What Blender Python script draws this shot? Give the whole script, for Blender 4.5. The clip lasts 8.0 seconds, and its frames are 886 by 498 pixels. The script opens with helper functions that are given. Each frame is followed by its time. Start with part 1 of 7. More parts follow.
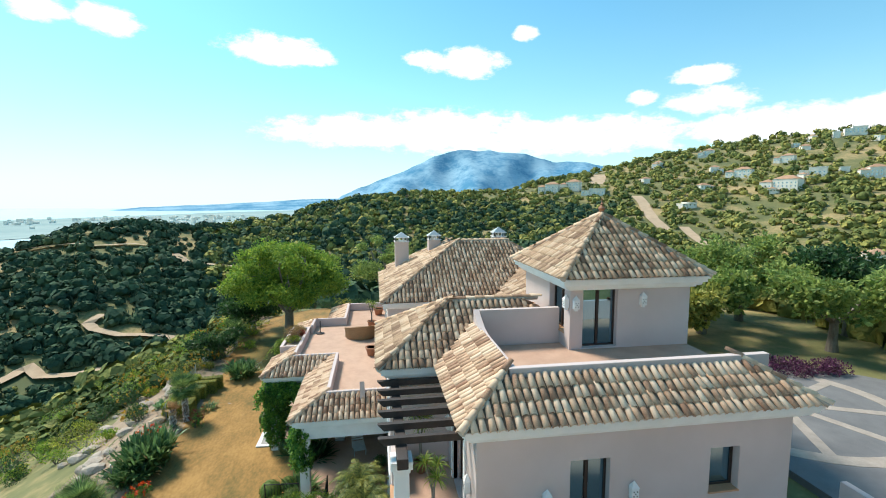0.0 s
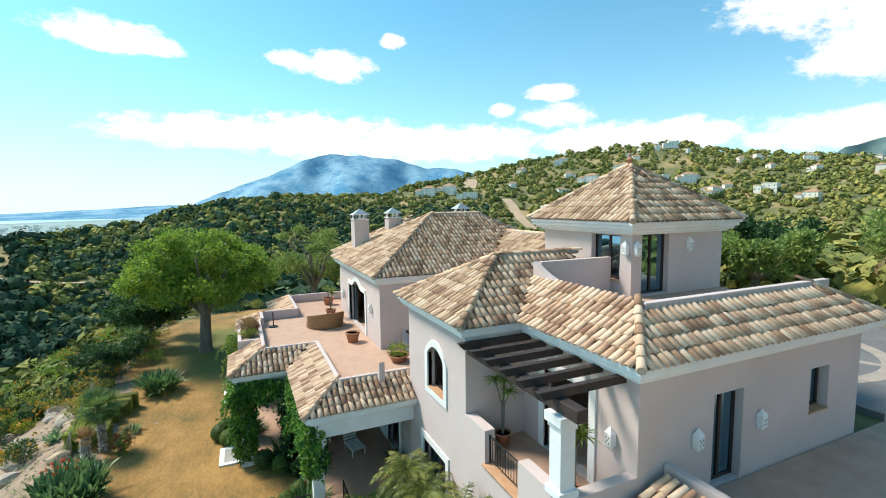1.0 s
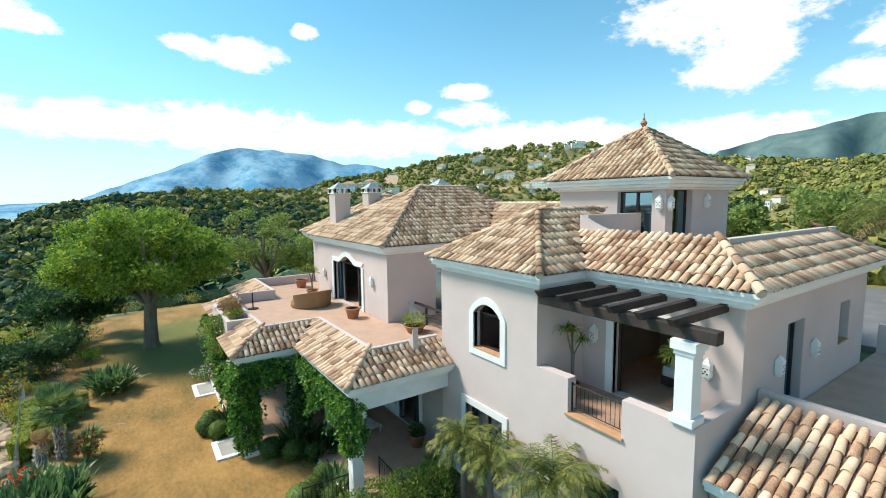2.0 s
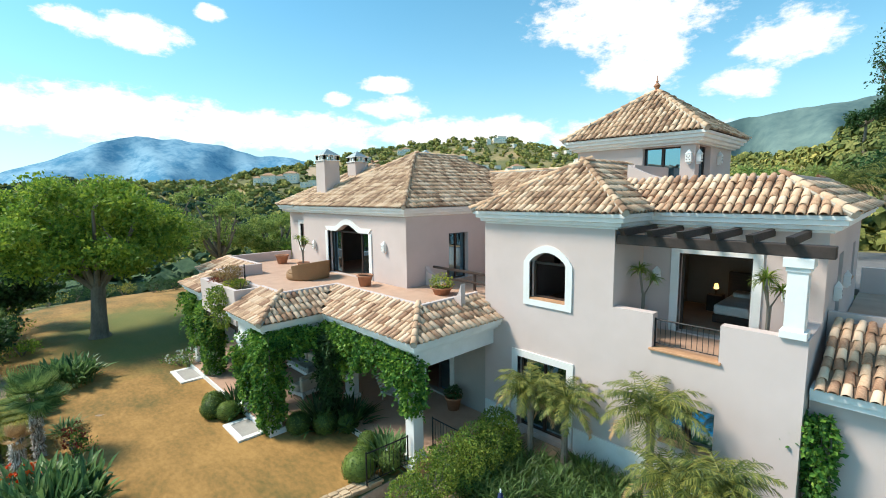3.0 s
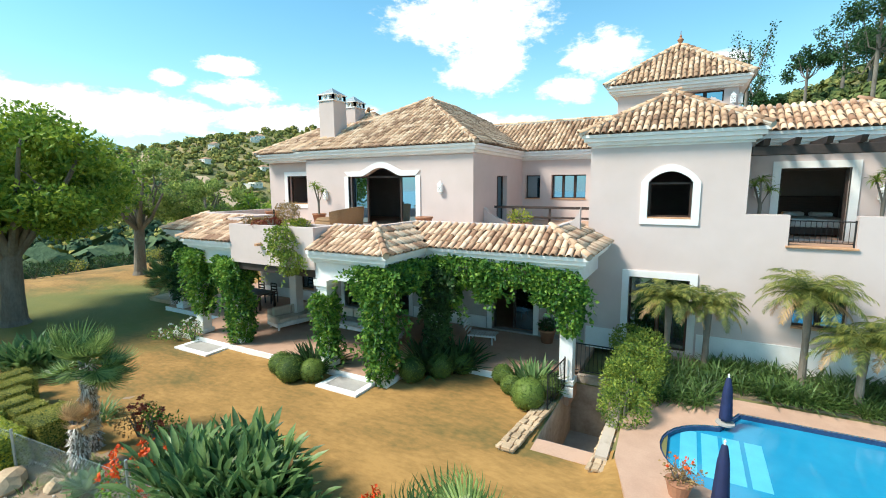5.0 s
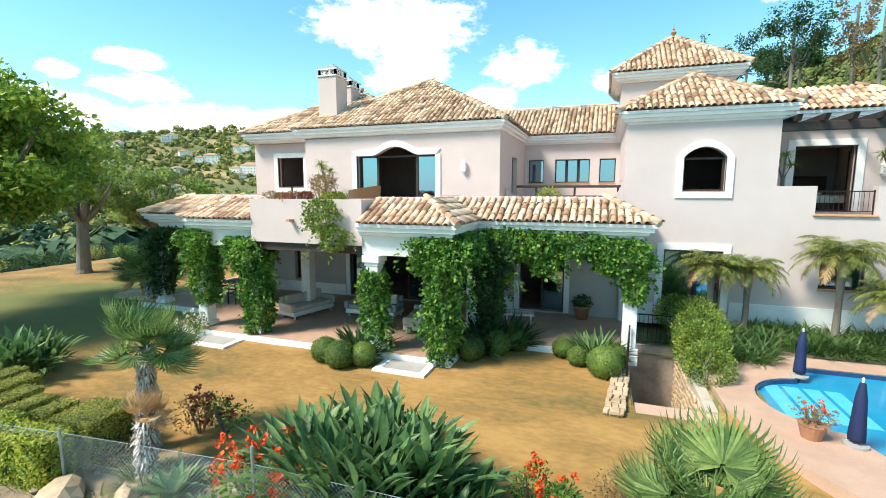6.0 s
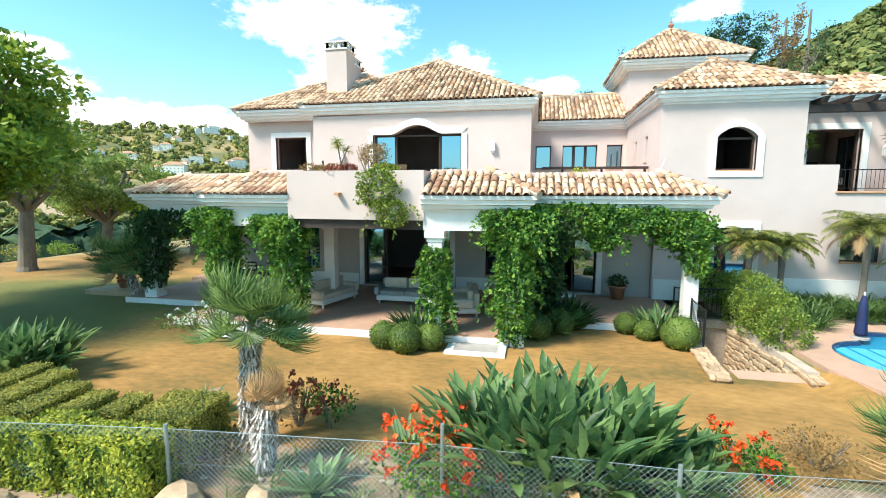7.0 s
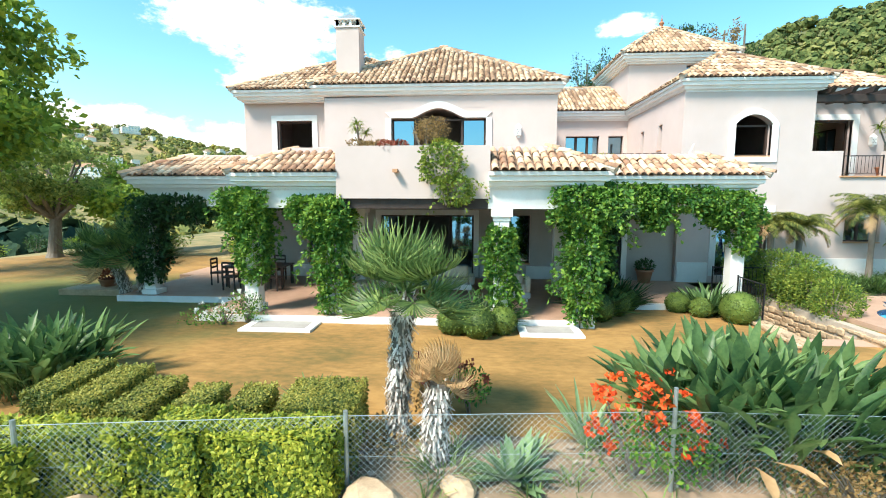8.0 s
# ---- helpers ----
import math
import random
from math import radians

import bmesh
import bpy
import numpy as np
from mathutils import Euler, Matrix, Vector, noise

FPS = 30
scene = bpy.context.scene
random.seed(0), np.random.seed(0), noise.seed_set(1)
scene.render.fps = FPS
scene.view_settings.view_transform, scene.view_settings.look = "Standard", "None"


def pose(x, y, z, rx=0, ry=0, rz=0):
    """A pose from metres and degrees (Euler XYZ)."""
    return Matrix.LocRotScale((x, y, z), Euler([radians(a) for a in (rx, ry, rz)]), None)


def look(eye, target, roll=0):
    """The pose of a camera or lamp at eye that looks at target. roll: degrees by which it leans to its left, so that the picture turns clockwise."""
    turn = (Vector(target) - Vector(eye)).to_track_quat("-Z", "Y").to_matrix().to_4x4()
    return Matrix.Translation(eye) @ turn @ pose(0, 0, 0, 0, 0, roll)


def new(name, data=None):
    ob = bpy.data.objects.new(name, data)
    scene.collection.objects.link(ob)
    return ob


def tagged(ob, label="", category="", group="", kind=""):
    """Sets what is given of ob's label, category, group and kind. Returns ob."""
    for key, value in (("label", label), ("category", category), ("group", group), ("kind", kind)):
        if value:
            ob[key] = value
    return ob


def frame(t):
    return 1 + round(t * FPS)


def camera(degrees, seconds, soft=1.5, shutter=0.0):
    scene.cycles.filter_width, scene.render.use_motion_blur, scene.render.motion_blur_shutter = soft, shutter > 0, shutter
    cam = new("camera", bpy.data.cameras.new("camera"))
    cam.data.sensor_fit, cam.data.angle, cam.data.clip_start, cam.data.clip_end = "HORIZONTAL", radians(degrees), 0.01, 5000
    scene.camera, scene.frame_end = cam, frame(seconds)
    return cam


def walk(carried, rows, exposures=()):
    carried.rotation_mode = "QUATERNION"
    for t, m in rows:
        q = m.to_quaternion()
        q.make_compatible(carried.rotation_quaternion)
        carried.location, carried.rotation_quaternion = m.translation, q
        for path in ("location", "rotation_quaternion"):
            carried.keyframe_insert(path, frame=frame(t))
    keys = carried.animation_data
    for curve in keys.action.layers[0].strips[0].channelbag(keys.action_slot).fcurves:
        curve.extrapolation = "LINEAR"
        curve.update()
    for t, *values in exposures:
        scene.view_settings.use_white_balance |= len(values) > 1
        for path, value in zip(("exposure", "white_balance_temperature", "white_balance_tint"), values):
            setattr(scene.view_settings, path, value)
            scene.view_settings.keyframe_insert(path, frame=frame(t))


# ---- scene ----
cam = camera(88.5, 8.0, 1.0)
PATH = [
    (0, (-0.084, 0.502, 12.692), (-2.051, 0.793, 12.477), -0.2),
    (0.1, (-1.229, -0.829, 12.079), (-3.168, -0.386, 11.874), 0.1),
    (0.2, (-1.791, -1.742, 11.783), (-3.708, -1.21, 11.583), -0.3),
    (0.3, (-2.11, -2.205, 11.636), (-4.013, -1.624, 11.433), -0.3),
    (0.5, (-2.429, -2.918, 11.373), (-4.313, -2.276, 11.176), -0.5),
    (1, (-3.46, -4.696, 10.701), (-5.276, -3.881, 10.506), -0.6),
    (1.5, (-4.644, -6.374, 10.044), (-6.378, -5.398, 9.841), -0.6),
    (3, (-8.849, -10.918, 7.958), (-10.278, -9.538, 7.718), -0.6),
    (3.5, (-10.46, -12.291, 7.336), (-11.769, -10.802, 7.075), -0.5),
    (4, (-12.234, -13.552, 6.703), (-13.417, -11.962, 6.436), -0.4),
    (4.5, (-13.961, -14.566, 6.251), (-15.036, -12.902, 5.972), -0.4),
    (5, (-15.882, -15.483, 5.747), (-16.825, -13.741, 5.471), -0.3),
    (6.5, (-21.42, -16.801, 4.264), (-21.94, -14.886, 4.015), 0.1),
    (7, (-23.256, -16.859, 3.842), (-23.646, -14.912, 3.6), 0.2),
    (7.5, (-25.074, -16.785, 3.406), (-25.327, -14.813, 3.185), 0.2),
    (8, (-26.592, -16.694, 3.118), (-26.721, -14.711, 2.898), 0.1),
]
walk(cam, [(t, look(eye, target, roll)) for t, eye, target, roll in PATH],
     [(0, 0.50), (1.5, 0.47), (3.5, 0.52), (5, 0.68), (6.5, 0.92), (8, 1.0)])

# ---- world, sun, exposure ----
SUN_AZ, SUN_EL = 224.0, 50.0


def make_world():
    w = bpy.data.worlds.new("sky")
    scene.world = w
    w.use_nodes = True
    nt = w.node_tree
    N, L = nt.nodes, nt.links
    N.clear()
    out, bg = N.new("ShaderNodeOutputWorld"), N.new("ShaderNodeBackground")
    sky = N.new("ShaderNodeTexSky")
    sky.sky_type, sky.sun_disc = "NISHITA", False
    sky.sun_elevation, sky.sun_rotation = radians(SUN_EL), radians(90 - SUN_AZ)
    sky.altitude, sky.air_density, sky.dust_density, sky.ozone_density = 100, 1.0, 0.6, 1.0
    co = N.new("ShaderNodeTexCoord")
    sep = N.new("ShaderNodeSeparateXYZ")
    L.new(co.outputs["Generated"], sep.inputs[0])

    def m(op, a, b=None, c=None, clamp=False):
        n = N.new("ShaderNodeMath")
        n.operation, n.use_clamp = op, clamp
        for i, v in enumerate((a, b, c)):
            if v is None:
                continue
            if isinstance(v, (int, float)):
                n.inputs[i].default_value = v
            else:
                L.new(v, n.inputs[i])
        return n.outputs[0]

    az = m("ARCTAN2", sep.outputs[1], sep.outputs[0])
    az = m("MULTIPLY", m("MODULO", m("ADD", az, 2 * math.pi), 2 * math.pi), 180 / math.pi)
    el = m("MULTIPLY", m("ARCSINE", sep.outputs[2]), 180 / math.pi)

    def fbm(scale, detail, rough):
        n = N.new("ShaderNodeTexNoise")
        n.inputs["Scale"].default_value, n.inputs["Detail"].default_value, n.inputs["Roughness"].default_value = scale, detail, rough
        cmb = N.new("ShaderNodeCombineXYZ")
        L.new(m("MULTIPLY", az, 0.03), cmb.inputs[0])
        L.new(m("MULTIPLY", el, 0.055), cmb.inputs[1])
        L.new(cmb.outputs[0], n.inputs["Vector"])
        return n.outputs["Fac"]

    puff = fbm(11.0, 10.0, 0.66)
    wisp = fbm(3.0, 5.0, 0.55)
    # azimuth, elevation, half width, half height of each cloud, in degrees
    clouds = [(191.0, 16.6, 7.0, 1.9), (188.0, 16.3, 4.5, 1.3), (212, 17.2, 3.5, 1.3), (206.7, 17.2, 3.6, 1.6), (168.6, 16.0, 5.6, 2.0), (173.5, 16.6, 3.4, 1.0), (161.6, 18.9, 1.8, 1.0),
              (142.6, 13.0, 3.6, 1.2), (141.8, 10.3, 5.4, 1.7), (148.4, 11.2, 1.9, 1.0), (179.0, 8.2, 17.0, 2.4), (157.0, 7.4, 20.0, 2.6), (171.0, 8.2, 13.0, 3.2), (136.0, 7.2, 10.5, 2.3),
              (115.2, 18.8, 11.8, 4.1), (113.6, 13.4, 6.0, 3.2), (111.8, 15.2, 4.6, 3.6), (99.7, 14.4, 5.2, 3.0), (103.4, 11.0, 3.9, 2.0), (128.7, 7.4, 8.0, 2.2), (114.1, 6.6, 12.0, 2.3),
              (88.8, 12.2, 4.3, 1.6), (72.6, 18.7, 4.3, 1.4), (112, 25, 9, 4), (60, 30, 14, 6), (260, 32, 16, 6), (320, 28, 20, 7)]
    best = None
    for a, e, w_, h in clouds:
        dx = m("DIVIDE", m("SUBTRACT", az, a), w_ * 0.95)
        dy = m("DIVIDE", m("SUBTRACT", el, e), h * 0.95)
        v = m("SUBTRACT", 1.0, m("ADD", m("MULTIPLY", dx, dx), m("MULTIPLY", dy, dy)))
        best = v if best is None else m("MAXIMUM", best, v)
    body = m("ADD", m("MAXIMUM", best, -1.0), m("MULTIPLY", m("SUBTRACT", puff, 0.5), 2.9))
    ramp = N.new("ShaderNodeMapRange")
    ramp.interpolation_type = "SMOOTHSTEP"
    L.new(body, ramp.inputs[0])
    ramp.inputs[1].default_value, ramp.inputs[2].default_value = 0.0, 0.75
    # thin haze that whitens the lower sky, thicker over the sea
    haze = m("MULTIPLY", m("POWER", 2.718, m("MULTIPLY", m("MAXIMUM", el, 0.0), -0.13)), m("ADD", 0.72, m("MULTIPLY", wisp, 0.35)), clamp=True)
    dist = N.new("ShaderNodeMix")
    dist.data_type = "RGBA"
    tint = N.new("ShaderNodeMix")
    tint.data_type, tint.blend_type = "RGBA", "MULTIPLY"
    tint.inputs[0].default_value = 1.0
    L.new(sky.outputs[0], tint.inputs[6])
    tint.inputs[7].default_value = (0.86, 1.85, 1.85, 1)
    L.new(haze, dist.inputs[0])
    L.new(tint.outputs[2], dist.inputs[6])
    dist.inputs[7].default_value = (8.6, 9.6, 9.9, 1)
    mix = N.new("ShaderNodeMix")
    mix.data_type = "RGBA"
    L.new(ramp.outputs[0], mix.inputs[0])
    L.new(dist.outputs[2], mix.inputs[6])
    mix.inputs[7].default_value = (10.5, 10.7, 10.8, 1)
    L.new(mix.outputs[2], bg.inputs[0])
    bg.inputs[1].default_value = 0.079
    L.new(bg.outputs[0], out.inputs[0])


make_world()
sun_data = bpy.data.lights.new("sun", "SUN")
sun_data.energy, sun_data.angle, sun_data.color = 3.8, radians(14), (1.0, 0.91, 0.78)
sun = new("sun", sun_data)
to_sun = Vector((math.cos(radians(SUN_AZ)) * math.cos(radians(SUN_EL)), math.sin(radians(SUN_AZ)) * math.cos(radians(SUN_EL)), math.sin(radians(SUN_EL))))
sun.matrix_world = look(to_sun * 60, (0, 0, 0))

# ---- materials ----


def mat(name, base, other=None, scale=3.0, rough=0.8, bump=0.15, fine=40.0, metal=0.0, rand=0.0, third=None, stretch=(1, 1, 1), spread=0.22, spec=0.5, coat=0.0, trans=0.0, translucent=0.0, bdist=0.02):
    """A surface with stains at a large scale, grain at a fine one, and, with rand, a tone of its own for each piece."""
    mt = bpy.data.materials.new(name)
    mt.use_nodes = True
    nt = mt.node_tree
    N, L = nt.nodes, nt.links
    b = N["Principled BSDF"]
    b.inputs["Roughness"].default_value, b.inputs["Metallic"].default_value = rough, metal
    b.inputs["Specular IOR Level"].default_value = spec
    b.inputs["Coat Weight"].default_value = coat
    b.inputs["Transmission Weight"].default_value = trans
    other = other or tuple(c * 0.72 for c in base)
    third = third or tuple(0.5 * (p + q) for p, q in zip(base, other))
    co = N.new("ShaderNodeTexCoord")
    mp = N.new("ShaderNodeMapping")
    mp.inputs["Scale"].default_value = stretch
    geo = N.new("ShaderNodeNewGeometry")
    L.new(geo.outputs["Position"], mp.inputs["Vector"])
    n1, n2 = N.new("ShaderNodeTexNoise"), N.new("ShaderNodeTexNoise")
    for n, s, d in ((n1, scale, 6), (n2, fine, 4)):
        n.inputs["Scale"].default_value, n.inputs["Detail"].default_value = s, d
        n.inputs["Roughness"].default_value = 0.6
        L.new(mp.outputs[0], n.inputs["Vector"])
    fac = n1.outputs["Fac"]
    mm = N.new("ShaderNodeMath")
    mm.operation = "MULTIPLY_ADD"
    L.new(n2.outputs["Fac"], mm.inputs[0])
    mm.inputs[1].default_value = 0.45
    L.new(fac, mm.inputs[2])
    val = mm.outputs[0]
    shift = 0.22
    if rand:
        info = N.new("ShaderNodeObjectInfo")
        ad = N.new("ShaderNodeMath")
        L.new(info.outputs["Random"], ad.inputs[0])
        L.new(geo.outputs["Random Per Island"], ad.inputs[1])
        fr = N.new("ShaderNodeMath")
        fr.operation = "FRACT"
        L.new(ad.outputs[0], fr.inputs[0])
        ma = N.new("ShaderNodeMath")
        ma.operation = "MULTIPLY_ADD"
        L.new(fr.outputs[0], ma.inputs[0])
        ma.inputs[1].default_value = rand
        L.new(val, ma.inputs[2])
        val = ma.outputs[0]
        shift += rand * 0.5
    ramp = N.new("ShaderNodeValToRGB")
    e = ramp.color_ramp.elements
    e[0].position, e[0].color = max(0.0, 0.5 - spread), (*other, 1)
    e[1].position, e[1].color = min(1.0, 0.5 + spread), (*base, 1)
    mid = e.new(0.5)
    mid.color = (*third, 1)
    sb = N.new("ShaderNodeMath")
    sb.operation = "SUBTRACT"
    L.new(val, sb.inputs[0])
    sb.inputs[1].default_value = shift
    L.new(sb.outputs[0], ramp.inputs[0])
    L.new(ramp.outputs[0], b.inputs["Base Color"])
    if bump:
        bp = N.new("ShaderNodeBump")
        bp.inputs["Strength"].default_value = bump
        bp.inputs["Distance"].default_value = bdist
        L.new(n2.outputs["Fac"], bp.inputs["Height"])
        L.new(bp.outputs[0], b.inputs["Normal"])
    if translucent:
        tr = N.new("ShaderNodeBsdfTranslucent")
        L.new(ramp.outputs[0], tr.inputs[0])
        mx = N.new("ShaderNodeMixShader")
        mx.inputs[0].default_value = translucent
        L.new(b.outputs[0], mx.inputs[1])
        L.new(tr.outputs[0], mx.inputs[2])
        L.new(mx.outputs[0], N["Material Output"].inputs[0])
    return mt


M = {}
M["stucco"] = mat("stucco", (0.625, 0.525, 0.50), (0.54, 0.45, 0.42), 0.5, 0.9, 0.12, 60)
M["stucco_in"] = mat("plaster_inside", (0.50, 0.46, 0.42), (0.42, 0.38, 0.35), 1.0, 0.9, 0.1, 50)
M["white"] = mat("white_trim", (0.84, 0.84, 0.83), (0.72, 0.72, 0.70), 1.5, 0.7, 0.06, 50)
M["tile"] = mat("roof_tile", (0.80, 0.60, 0.43), (0.33, 0.18, 0.11), 1.3, 0.9, 0.3, 28, rand=0.6, third=(0.67, 0.44, 0.285), spread=0.30)
M["tile_old"] = mat("weathered_roof_tile", (0.74, 0.56, 0.40), (0.27, 0.16, 0.10), 1.3, 0.9, 0.3, 28, rand=0.6, third=(0.58, 0.38, 0.24), spread=0.30)
# Sheet below the cover tiles: terracotta darkened to the tone of their shadow.
M["tile_base"] = mat("shadowed_pan_tile", (0.28, 0.18, 0.12), (0.14, 0.09, 0.06), 2.5, 0.95, 0.3, 20)
M["mortar"] = mat("lime_mortar", (0.55, 0.50, 0.43), (0.36, 0.32, 0.27), 3, 0.95, 0.4, 30)
M["terracotta"] = mat("terracotta_floor", (0.54, 0.35, 0.25), (0.43, 0.27, 0.19), 1.5, 0.75, 0.1, 25, rand=0.25)
M["sill"] = mat("terracotta_sill", (0.60, 0.34, 0.19), (0.45, 0.24, 0.13), 3, 0.8, 0.15, 30)
M["pot"] = mat("terracotta_pot", (0.42, 0.20, 0.11), (0.30, 0.14, 0.08), 4, 0.8, 0.15, 30)
M["dark_wood"] = mat("dark_stained_timber", (0.055, 0.032, 0.024), (0.025, 0.015, 0.012), 3, 0.6, 0.3, 30, stretch=(1, 1, 8))
M["beam"] = mat("dark_beam", (0.05, 0.034, 0.028), (0.022, 0.015, 0.013), 4, 0.65, 0.3, 25)
M["iron"] = mat("black_iron", (0.02, 0.02, 0.022), (0.012, 0.012, 0.013), 8, 0.5, 0.1, 60, metal=0.3)
M["galv"] = mat("galvanised_steel", (0.45, 0.50, 0.50), (0.32, 0.37, 0.37), 8, 0.45, 0.05, 60, metal=0.6)
M["stone"] = mat("pale_stone", (0.58, 0.43, 0.28), (0.37, 0.26, 0.16), 2.5, 0.9, 0.5, 14, rand=0.35)
M["rock"] = mat("rock", (0.50, 0.42, 0.34), (0.28, 0.22, 0.17), 2.0, 0.95, 0.6, 9, rand=0.3)
M["soil"] = mat("dry_soil", (0.40, 0.285, 0.20), (0.20, 0.15, 0.095), 1.6, 0.95, 0.7, 7)
M["slab"] = mat("grey_slab", (0.42, 0.40, 0.37), (0.32, 0.30, 0.28), 2, 0.85, 0.15, 30)
M["lawn"] = mat("dry_lawn", (0.40, 0.225, 0.068), (0.15, 0.11, 0.03), 0.45, 0.95, 0.7, 6.0, third=(0.29, 0.162, 0.046), stretch=(0.7, 1.3, 1), spread=0.17)


def greener(mt, cx, cy, rx, ry, col):
    """A stretch where the grass is darker and greener, with a ragged border."""
    N, L = mt.node_tree.nodes, mt.node_tree.links
    b = N["Principled BSDF"]
    src = b.inputs["Base Color"].links[0].from_socket
    geo, mp, ln = N.new("ShaderNodeNewGeometry"), N.new("ShaderNodeMapping"), N.new("ShaderNodeVectorMath")
    mp.vector_type = "POINT"
    mp.inputs["Location"].default_value = (-cx / rx, -cy / ry, 0)
    mp.inputs["Scale"].default_value = (1 / rx, 1 / ry, 0)
    L.new(geo.outputs["Position"], mp.inputs["Vector"])
    ln.operation = "LENGTH"
    L.new(mp.outputs[0], ln.inputs[0])
    nz = N.new("ShaderNodeTexNoise")
    nz.inputs["Scale"].default_value, nz.inputs["Detail"].default_value = 0.5, 5
    L.new(geo.outputs["Position"], nz.inputs["Vector"])
    sm = N.new("ShaderNodeMath")
    sm.operation = "MULTIPLY_ADD"
    L.new(nz.outputs["Fac"], sm.inputs[0])
    sm.inputs[1].default_value = 1.1
    L.new(ln.outputs["Value"], sm.inputs[2])
    rg_ = N.new("ShaderNodeMapRange")
    L.new(sm.outputs[0], rg_.inputs[0])
    rg_.inputs[1].default_value, rg_.inputs[2].default_value = 1.25, 1.8
    rg_.inputs[3].default_value, rg_.inputs[4].default_value = 0.85, 0.0
    mx = N.new("ShaderNodeMix")
    mx.data_type = "RGBA"
    L.new(rg_.outputs[0], mx.inputs[0])
    L.new(src, mx.inputs[6])
    mx.inputs[7].default_value = (*col, 1)
    L.new(mx.outputs[2], b.inputs["Base Color"])


greener(M["lawn"], -41.5, -4.5, 7.0, 6.0, (0.12, 0.15, 0.035))
M["asphalt"] = mat("asphalt", (0.20, 0.20, 0.20), (0.13, 0.13, 0.135), 0.8, 0.9, 0.3, 40)
M["cobble"] = mat("cobble", (0.42, 0.36, 0.31), (0.3, 0.26, 0.22), 2, 0.9, 0.4, 14)
M["bark"] = mat("grey_bark", (0.25, 0.22, 0.18), (0.12, 0.10, 0.08), 2, 0.9, 0.7, 14, stretch=(1, 1, 0.4))
M["dry_bark"] = mat("palm_fibre", (0.82, 0.78, 0.73), (0.30, 0.25, 0.21), 5, 0.95, 0.6, 25, rand=0.4)


def leaf(name, a, b, c=None, scale=1.5, rough=0.55, rand=0.55, tl=0.35, spec=0.35):
    M[name] = mat(name, a, b, scale, rough, 0.1, 18, rand=rand, third=c, translucent=tl, spec=spec, spread=0.3)


leaf("vine_leaf", (0.28, 0.44, 0.065), (0.028, 0.10, 0.022), (0.09, 0.235, 0.036))
leaf("hedge_leaf", (0.58, 0.57, 0.075), (0.09, 0.16, 0.03), (0.32, 0.38, 0.045))
leaf("box_leaf", (0.50, 0.45, 0.10), (0.11, 0.15, 0.035), (0.30, 0.31, 0.06))
leaf("ball_leaf", (0.22, 0.31, 0.06), (0.045, 0.09, 0.022), (0.12, 0.19, 0.04))
leaf("tree_leaf", (0.39, 0.48, 0.065), (0.10, 0.21, 0.035), (0.225, 0.345, 0.047), tl=0.42)
leaf("airy_leaf", (0.44, 0.50, 0.14), (0.12, 0.20, 0.055), (0.26, 0.35, 0.09), tl=0.5)
leaf("bed_leaf", (0.16, 0.26, 0.07), (0.035, 0.08, 0.025), (0.085, 0.16, 0.042), rough=0.45)
leaf("bush_leaf", (0.38, 0.43, 0.07), (0.06, 0.13, 0.028), (0.19, 0.28, 0.042))
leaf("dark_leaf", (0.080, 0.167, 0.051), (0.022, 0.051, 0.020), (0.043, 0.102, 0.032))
leaf("strap_leaf", (0.22, 0.34, 0.12), (0.04, 0.095, 0.04), (0.11, 0.21, 0.07), rough=0.4)
leaf("agave_leaf", (0.304, 0.450, 0.217), (0.145, 0.246, 0.116), (0.217, 0.348, 0.167), rough=0.5)
leaf("fan_leaf", (0.33, 0.43, 0.14), (0.07, 0.13, 0.045), (0.17, 0.26, 0.075), rough=0.45)
leaf("date_leaf", (0.40, 0.38, 0.09), (0.05, 0.085, 0.025), (0.16, 0.20, 0.045), rough=0.5)
leaf("dead_frond", (0.725, 0.478, 0.246), (0.406, 0.246, 0.116))
leaf("dry_shrub", (0.435, 0.290, 0.116), (0.174, 0.116, 0.051))
leaf("red_flower", (0.88, 0.15, 0.025), (0.62, 0.05, 0.012), tl=0.2)
leaf("rust_flower", (0.340, 0.075, 0.040), (0.180, 0.040, 0.020), tl=0.1)
leaf("white_flower", (0.800, 0.800, 0.760), (0.600, 0.600, 0.550), tl=0.1)
leaf("purple_flower", (0.160, 0.045, 0.110), (0.070, 0.020, 0.050), tl=0.1)
leaf("yellow_flower", (0.720, 0.420, 0.040), (0.450, 0.220, 0.020), tl=0.1)
M["far_crown"] = mat("hill_tree_crown", (0.46, 0.39, 0.11), (0.065, 0.10, 0.04), 0.03, 0.9, 0.4, 1.1, rand=0.4, third=(0.22, 0.235, 0.07), spread=0.34, spec=0.1, bdist=0.9)
M["olive_crown"] = mat("olive_hill_scrub", (0.27, 0.265, 0.09), (0.036, 0.066, 0.026), 0.07, 0.9, 0.6, 1.1, rand=0.45, third=(0.12, 0.155, 0.05), spread=0.32, spec=0.1, bdist=0.9)
# Valley crowns: hill-tree green darkened and cooled to stand for cloud shade.
M["shade_crown"] = mat("shaded_wood_crown", (0.12, 0.175, 0.085), (0.025, 0.055, 0.038), 0.03, 0.9, 0.4, 1.1, rand=0.4, third=(0.055, 0.10, 0.058), spread=0.34, spec=0.1, bdist=0.9)


